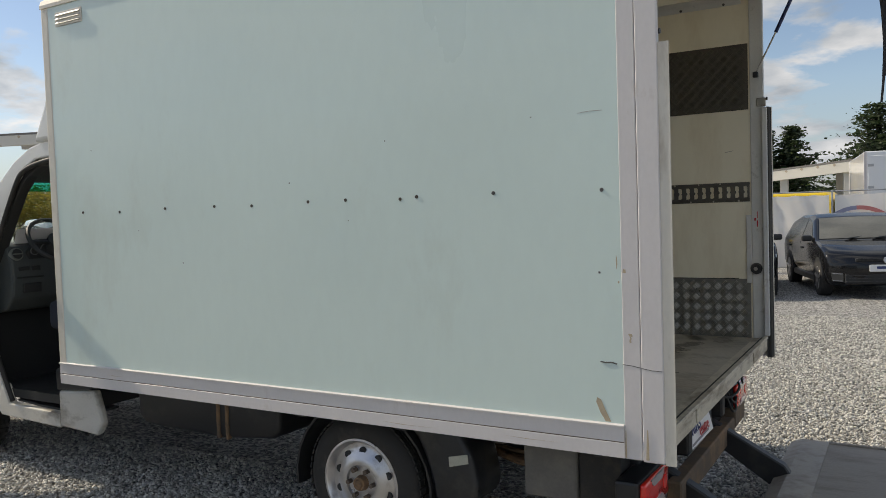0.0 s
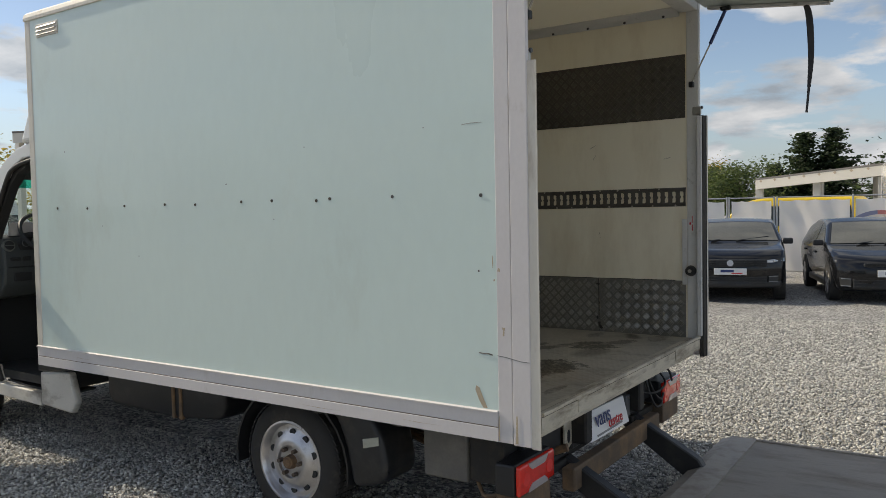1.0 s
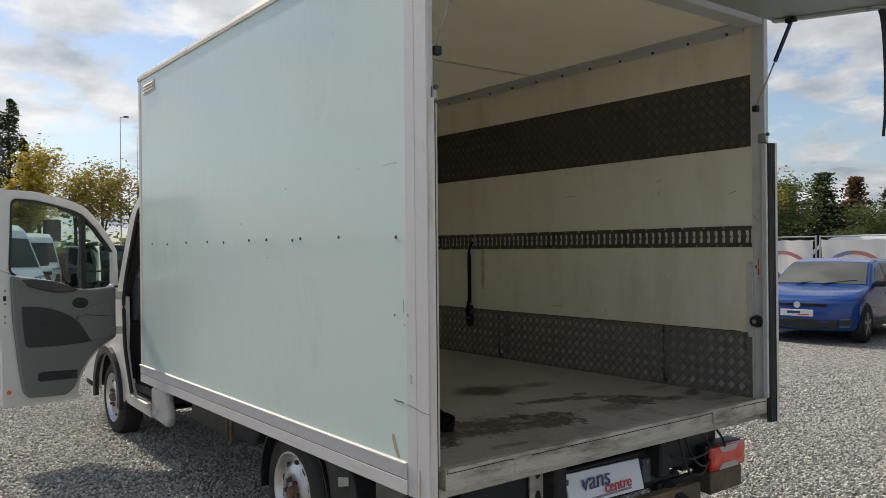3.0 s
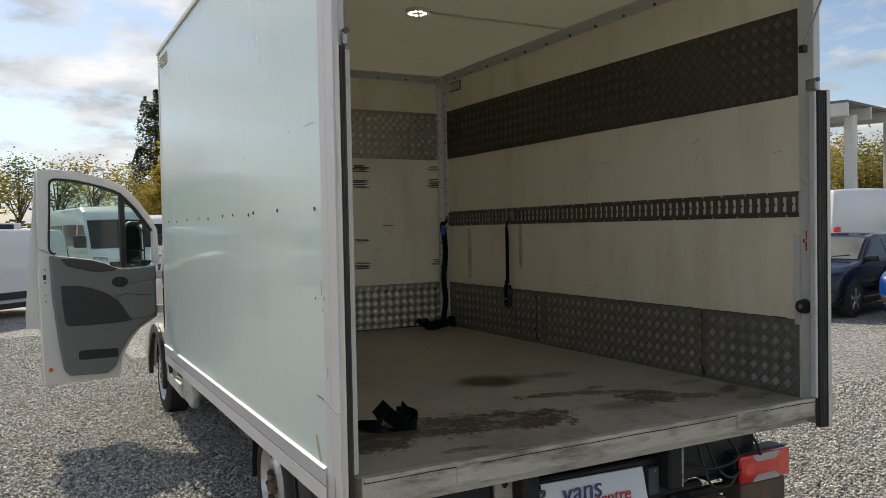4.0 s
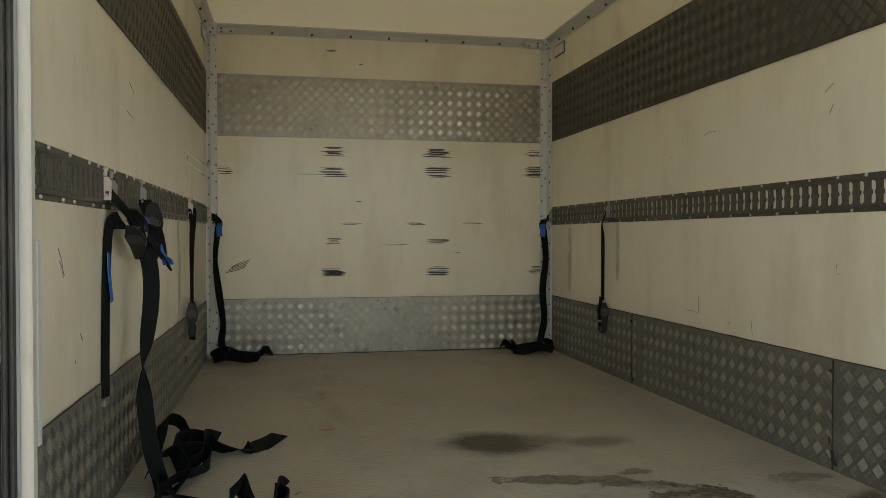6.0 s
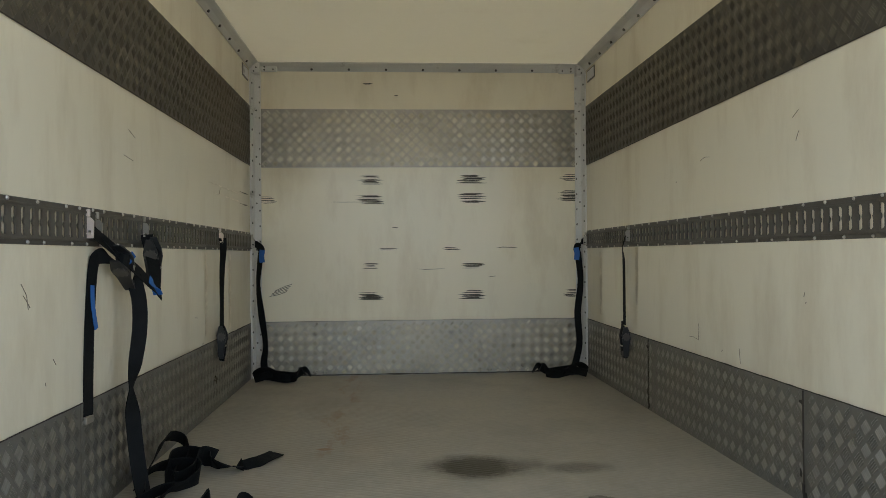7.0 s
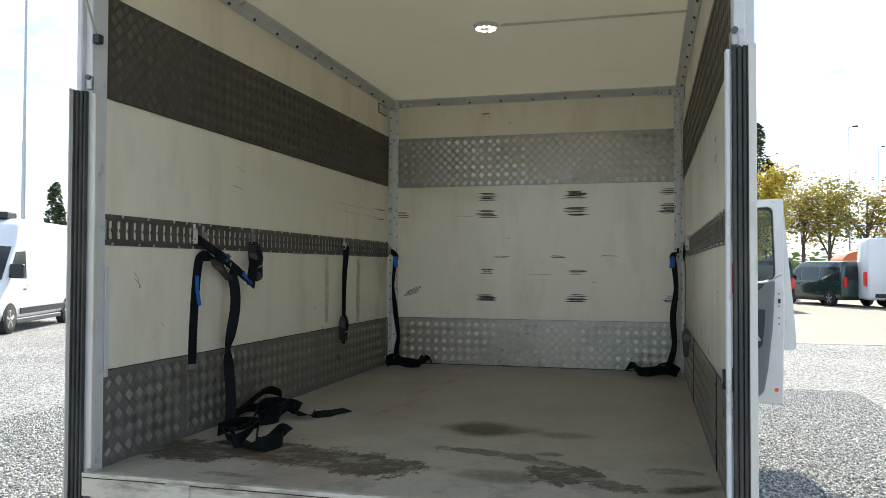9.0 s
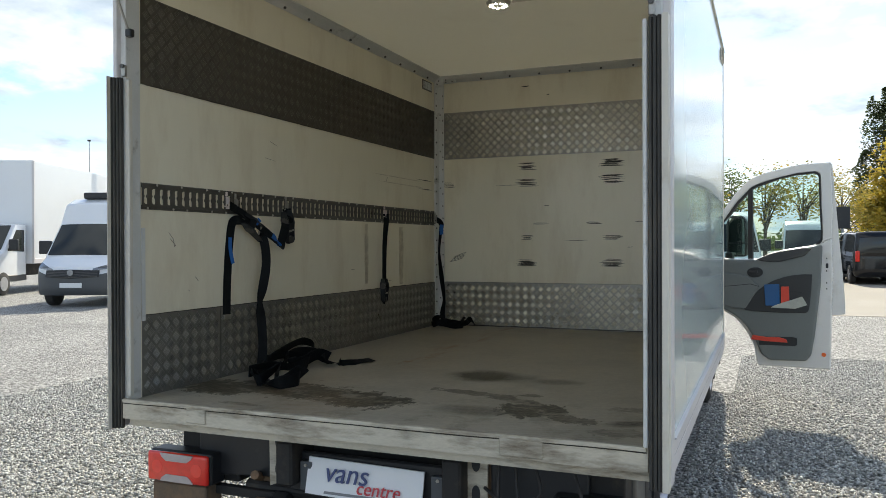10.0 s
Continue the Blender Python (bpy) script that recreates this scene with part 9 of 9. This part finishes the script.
bm = B(); prism(bm, [(-2.69, 1.50), (-2.69, 2.55), (-2.58, 2.82), (-2.44, 2.90), (-2.28, 2.86), (-2.15, 2.68), (-2.10, 2.42), (-2.18, 2.10), (-2.42, 1.78)], "x", -36.994, -36.988)
part("printed_field", bm, M["flag_red"], cl)
sg = thing("sign_board", (-38.0, 8.8, 0), "small dark sign board on a post", "sign")
bm = B(); rod(bm, (-38.0, 8.8, 0), (-38.0, 8.8, 2.2), 0.05, 8); part("post", bm, M["galv"], sg)
bm = B(); box(bm, -38.05, -37.95, 8.35, 9.1, 2.2, 3.2, 0.02); part("board", bm, M["plastic"], sg)
hs = thing("house", (-30, -50, 0), "distant rendered house with a grey roof", "house")
bm = B(); box(bm, -35, -26, -56, -43.5, 0, 7.8); part("wall", bm, M["white_beam"], hs)
bm = B(); prism(bm, [(-57, 7.7), (-42.8, 7.7), (-50, 10.5)], "x", -35.6, -25.4); part("roof", bm, M["roof_grey"], hs)


# ---- trees ----
def leaf_material(name, a, b):
    m = bpy.data.materials.new(name)
    m.use_nodes = True
    n, l = m.node_tree.nodes, m.node_tree.links
    bs = n["Principled BSDF"]
    bs.inputs["Roughness"].default_value = 0.6
    geo = n.new("ShaderNodeNewGeometry")
    mx = n.new("ShaderNodeMix"); mx.data_type = "RGBA"
    mx.inputs[6].default_value, mx.inputs[7].default_value = (*a, 1), (*b, 1)
    l.new(geo.outputs["Random Per Island"], mx.inputs[0]); l.new(mx.outputs[2], bs.inputs["Base Color"])
    tr = n.new("ShaderNodeBsdfTranslucent"); ad = n.new("ShaderNodeMixShader"); ad.inputs[0].default_value = 0.5
    l.new(mx.outputs[2], tr.inputs["Color"]); l.new(bs.outputs[0], ad.inputs[1]); l.new(tr.outputs[0], ad.inputs[2])
    l.new(ad.outputs[0], n["Material Output"].inputs[0])
    return m


M["leaf_autumn"] = leaf_material("autumn_leaves", (0.17, 0.19, 0.05), (0.44, 0.31, 0.06))
M["leaf_yellow"] = leaf_material("yellow_leaves", (0.30, 0.25, 0.04), (0.56, 0.42, 0.06))
M["leaf_green"] = leaf_material("green_leaves", (0.05, 0.085, 0.03), (0.15, 0.19, 0.06))
M["leaf_dark"] = leaf_material("dark_needles", (0.022, 0.040, 0.020), (0.075, 0.105, 0.045))
M["leaf_poplar"] = leaf_material("poplar_leaves", (0.022, 0.04, 0.018), (0.09, 0.11, 0.04))
M["leaf_rust"] = leaf_material("rusty_needles", (0.10, 0.06, 0.03), (0.22, 0.13, 0.06))


def leaves(points, size, rng):
    """Small four-cornered leaf clumps round the points, each turned at random."""
    verts, faces = [], []
    for p in points:
        a, b = rng.uniform(0, 6.283), rng.uniform(-1.2, 1.2)
        u = Vector((math.cos(a), math.sin(a), 0.4 * math.sin(b)))
        w = Vector((-math.sin(a) * math.cos(b) * 0.7, math.cos(a) * math.cos(b) * 0.7, math.sin(b) + 0.3))
        k = size * rng.uniform(0.5, 1.3)
        n0 = len(verts)
        verts += [p - u * k, p + w * k * 0.55 - u * 0.2 * k, p + u * k, p - w * k * 0.55 + u * 0.15 * k]
        faces.append((n0, n0 + 1, n0 + 2, n0 + 3))
    bm = B()
    bv = [bm.verts.new(v) for v in verts]
    for f in faces:
        bm.faces.new([bv[i] for i in f])
    return bm


def broad_tree(x, y, h, spread, mat, seed, label, count=1500, leaf=0.3, trunk=0.32):
    r = random.Random(seed)
    t = thing("tree", (x, y, 0), label, "tree", "trees")
    bm = B()
    tube_r = h * 0.018
    rod(bm, (x, y, 0), (x, y, h * trunk), tube_r * 1.3, 8, tube_r)
    tips = []
    for i in range(11):
        a = r.uniform(0, 6.283)
        z0 = h * r.uniform(trunk * 0.8, 0.62)
        tip = Vector((x + math.cos(a) * spread * r.uniform(0.25, 0.85), y + math.sin(a) * spread * r.uniform(0.25, 0.85), h * r.uniform(0.5, 0.95)))
        base = Vector((x, y, z0))
        mid = base.lerp(tip, 0.5) + Vector((0, 0, h * 0.05))
        rod(bm, base, mid, tube_r * 0.55, 5, tube_r * 0.35)
        rod(bm, mid, tip, tube_r * 0.35, 5, tube_r * 0.1)
        tips += [mid, tip, tip]
    rod(bm, (x, y, h * trunk), (x, y, h * 0.86), tube_r, 6, tube_r * 0.2)
    tips += [Vector((x, y, h * 0.8)), Vector((x, y, h * 0.92))]
    part("trunk", bm, M["bark"], t)
    pts = []
    while len(pts) < count:
        c = r.choice(tips)
        s = spread * 0.21
        p = c + Vector((r.gauss(0, s), r.gauss(0, s), r.gauss(0, h * 0.07)))
        if p.z > h * trunk * 0.75 and noise.noise(p * (2.2 / max(1.0, spread))) > -0.22:
            pts.append(p)
    tagged(part("crown", leaves(pts, leaf, r), M[mat], t), kind="stuff")


def poplar(x, y, h, w, mat, seed, label, count=9000, leaf=0.3):
    r = random.Random(seed)
    t = thing("tree", (x, y, 0), label, "tree", "trees")
    bm = B(); rod(bm, (x, y, 0), (x, y, h * 0.95), h * 0.02, 8, h * 0.002)
    for i in range(14):
        a = r.uniform(0, 6.28); z = h * r.uniform(0.1, 0.7)
        rod(bm, (x, y, z), (x + math.cos(a) * w * 0.6, y + math.sin(a) * w * 0.6, z + h * 0.16), h * 0.006, 5, h * 0.001)
    part("trunk", bm, M["bark"], t)
    pts = []
    while len(pts) < count:
        z = r.random()
        off, top, fat = r.choice(((0.05, 1.0, 0.5), (0.05, 1.0, 0.5), (-0.32, 0.95, 0.46), (0.48, 0.74, 0.42), (-0.6, 0.6, 0.42)))
        rad = w * fat * min(1.0, 0.4 + 2.0 * z) * (1 - z ** 2.6) ** 0.55 * (1 + 0.6 * noise.noise(Vector((z * 11, seed + off * 9, 0))))
        a = r.uniform(0, 6.283)
        q = rad * math.sqrt(r.random())
        p = Vector((x + math.cos(a) * q, y + w * off * (1.1 - 0.3 * z) + math.sin(a) * q, h * (0.06 + 0.94 * z * top)))
        if noise.noise(p * (3.2 / w)) > -0.26:
            pts.append(p)
    tagged(part("crown", leaves(pts, leaf, r), M[mat], t), kind="stuff")


def conifer(x, y, h, w, mat, seed, label, tiers=26, leaf=0.22, ragged=0.5):
    r = random.Random(seed)
    t = thing("tree", (x, y, 0), label, "conifer", "trees")
    bm = B(); rod(bm, (x, y, 0), (x, y, h), h * 0.022, 8, h * 0.003)
    pts = []
    for k in range(tiers):
        f = k / (tiers - 1)
        z = h * (0.14 + 0.84 * f)
        reach = w * (1 - f) ** 0.8 + 0.06 * w
        for i in range(9 if f < 0.7 else 6):
            a = r.uniform(0, 6.283)
            L = reach * r.uniform(1 - ragged, 1.12) * (0.75 + 0.5 * abs(noise.noise(Vector((k * 0.9, seed, 0)))))
            tip = Vector((x + math.cos(a) * L, y + math.sin(a) * L, z + L * r.uniform(-0.2, 0.3)))
            base = Vector((x, y, z))
            rod(bm, base, tip, h * 0.005, 4, h * 0.001)
            m = int(26 + 70 * L / w)
            for j in range(m):
                q = r.uniform(0.15, 1.05)
                pts.append(base.lerp(tip, q) + Vector((r.gauss(0, 0.085 * w), r.gauss(0, 0.085 * w), r.gauss(0, h * 0.009))))
    part("trunk", bm, M["bark"], t)
    tagged(part("crown", leaves(pts, leaf, r), M[mat], t), kind="stuff")


def at_angle(az, d, ex=1.5, ey=2.5):
    return ex + d * math.cos(radians(az)), ey + d * math.sin(radians(az))


# behind the fence
for az, d, h, w, m, seed, lab in ((99.2, 52, 6.1, 3.0, "leaf_dark", 1, "dark conifer beyond the fence"), (97.5, 52, 6.3, 3.0, "leaf_dark", 2, "dark conifer beyond the fence"), (92.6, 47, 6.7, 4.2, "leaf_dark", 3, "broad dark pine beyond the fence"), (90.0, 46, 7.0, 4.0, "leaf_dark", 4, "broad dark pine beyond the fence"),
                                  (115.6, 62, 6.8, 3.2, "leaf_dark", 5, "dark pine beyond the fence"), (113.8, 64, 6.6, 2.6, "leaf_rust", 6, "brownish pine beyond the fence"), (111.6, 62, 5.6, 3.0, "leaf_dark", 7, "dark pine beyond the fence"), (117.8, 60, 6.0, 3.0, "leaf_dark", 8, "dark pine beyond the fence"), (101.0, 50, 4.2, 2.0, "leaf_dark", 9, "small dark conifer beyond the fence")):
    conifer(*at_angle(az, d, 0.7, 0.2), h, w, m, seed, lab, leaf=0.125, ragged=0.6 if w > 2.5 else 0.3)
for az, d, h, w, m, seed, lab in ((103.6, 46, 4.0, 2.6, "leaf_green", 20, "green leafy tree beyond the fence"), (106.8, 58, 5.0, 2.8, "leaf_autumn", 21, "yellowing tree beyond the fence"), (109.2, 52, 4.4, 3.0, "leaf_autumn", 22, "yellowing shrub beyond the fence"), (113.0, 48, 3.6, 2.6, "leaf_green", 23, "green shrub beyond the fence"), (105.2, 52, 4.0, 2.2, "leaf_green", 24, "green leafy tree beyond the fence")):
    broad_tree(*at_angle(az, d, 1.0, 0.3), h, w, m, seed, lab, 9000, 0.085, 0.2)
for az, d, h, w, m, seed in ((123.4, 42, 5.6, 3.0, "leaf_autumn", 30), (121.0, 44, 5.4, 3.0, "leaf_green", 31), (126.5, 46, 5.4, 2.8, "leaf_autumn", 32), (129.0, 48, 5.2, 3.0, "leaf_autumn", 33), (143.0, 52, 3.6, 2.8, "leaf_autumn", 34), (146.0, 52, 3.8, 2.8, "leaf_autumn", 37), (149.0, 52, 4.0, 2.8, "leaf_autumn", 35), (152.0, 54, 4.0, 3.0, "leaf_autumn", 36)):
    broad_tree(*at_angle(az, d, 1.5, 2.0), h, w, m, seed, "yellowing leafy tree beside the yard", 9000, 0.085, 0.22)
# ahead of the truck
for az, d, h, w, m, seed in ((167.2, 95, 11.5, 4.4, "leaf_autumn", 40), (165.0, 92, 10.4, 4.0, "leaf_autumn", 41), (163.0, 96, 9.6, 3.8, "leaf_autumn", 42), (160.8, 92, 10.6, 4.2, "leaf_yellow", 43), (158.4, 95, 10.0, 4.4, "leaf_autumn", 44), (168.8, 98, 11.0, 4.2, "leaf_autumn", 45), (156.2, 90, 9.5, 4.0, "leaf_autumn", 46),
                              (176.4, 110, 11.0, 5.0, "leaf_autumn", 47), (178.6, 100, 10.6, 4.6, "leaf_autumn", 48), (180.8, 105, 11.0, 5.0, "leaf_green", 49), (182.6, 90, 9.4, 4.4, "leaf_autumn", 50), (184.6, 84, 9.2, 4.6, "leaf_green", 51), (187.0, 88, 8.6, 4.2, "leaf_autumn", 52), (174.2, 120, 10.4, 4.6, "leaf_autumn", 53), (190.5, 88, 7.5, 4.0, "leaf_green", 54), (194.0, 92, 7.5, 4.0, "leaf_autumn", 55)):
    broad_tree(*at_angle(az, d, 1.6, 3.0), h, w, m, seed, "tall autumn tree with thin yellowing crown", 3600 if az < 160 or 174 > az > 167 else 1900, 0.2, 0.25)
poplar(*at_angle(172.2, 170, 1.7, 3.0), 31.0, 6.4, "leaf_poplar", 60, "tall dark poplar beyond the yard", 15000)
poplar(*at_angle(218.5, 110, 1.7, 4.7), 12.0, 2.6, "leaf_poplar", 61, "dark conifer-like tree far off", 4200, 0.24)
poplar(*at_angle(220.9, 112, 1.7, 4.7), 12.5, 2.4, "leaf_poplar", 62, "dark conifer-like tree far off", 4200, 0.24)
for az, d, h, w, seed in ((170.9, 130, 16.4, 3.7, 63), (172.6, 128, 9.0, 3.6, 64), (171.6, 127, 12.5, 2.8, 65)):
    broad_tree(*at_angle(az, d, 1.7, 3.5), h, w, "leaf_yellow", seed, "bright yellow autumn tree below a poplar", 6000, 0.27, 0.2)

# low distant woods that close the horizon
r = random.Random(77)
pts = []
for i in range(22000):
    az = r.uniform(80, 260)
    d = r.uniform(185, 240)
    hh = 4.5 + 3.0 * noise.noise(Vector((az * 0.35, 0, 5)))
    pts.append(Vector((d * math.cos(radians(az)), d * math.sin(radians(az)), abs(r.gauss(0, 0.5)) * hh)))
wd = part("distant_woods", leaves(pts, 1.2, r), M["leaf_green"])
tagged(wd, "low hazy green band of distant woods", "woods", kind="stuff")
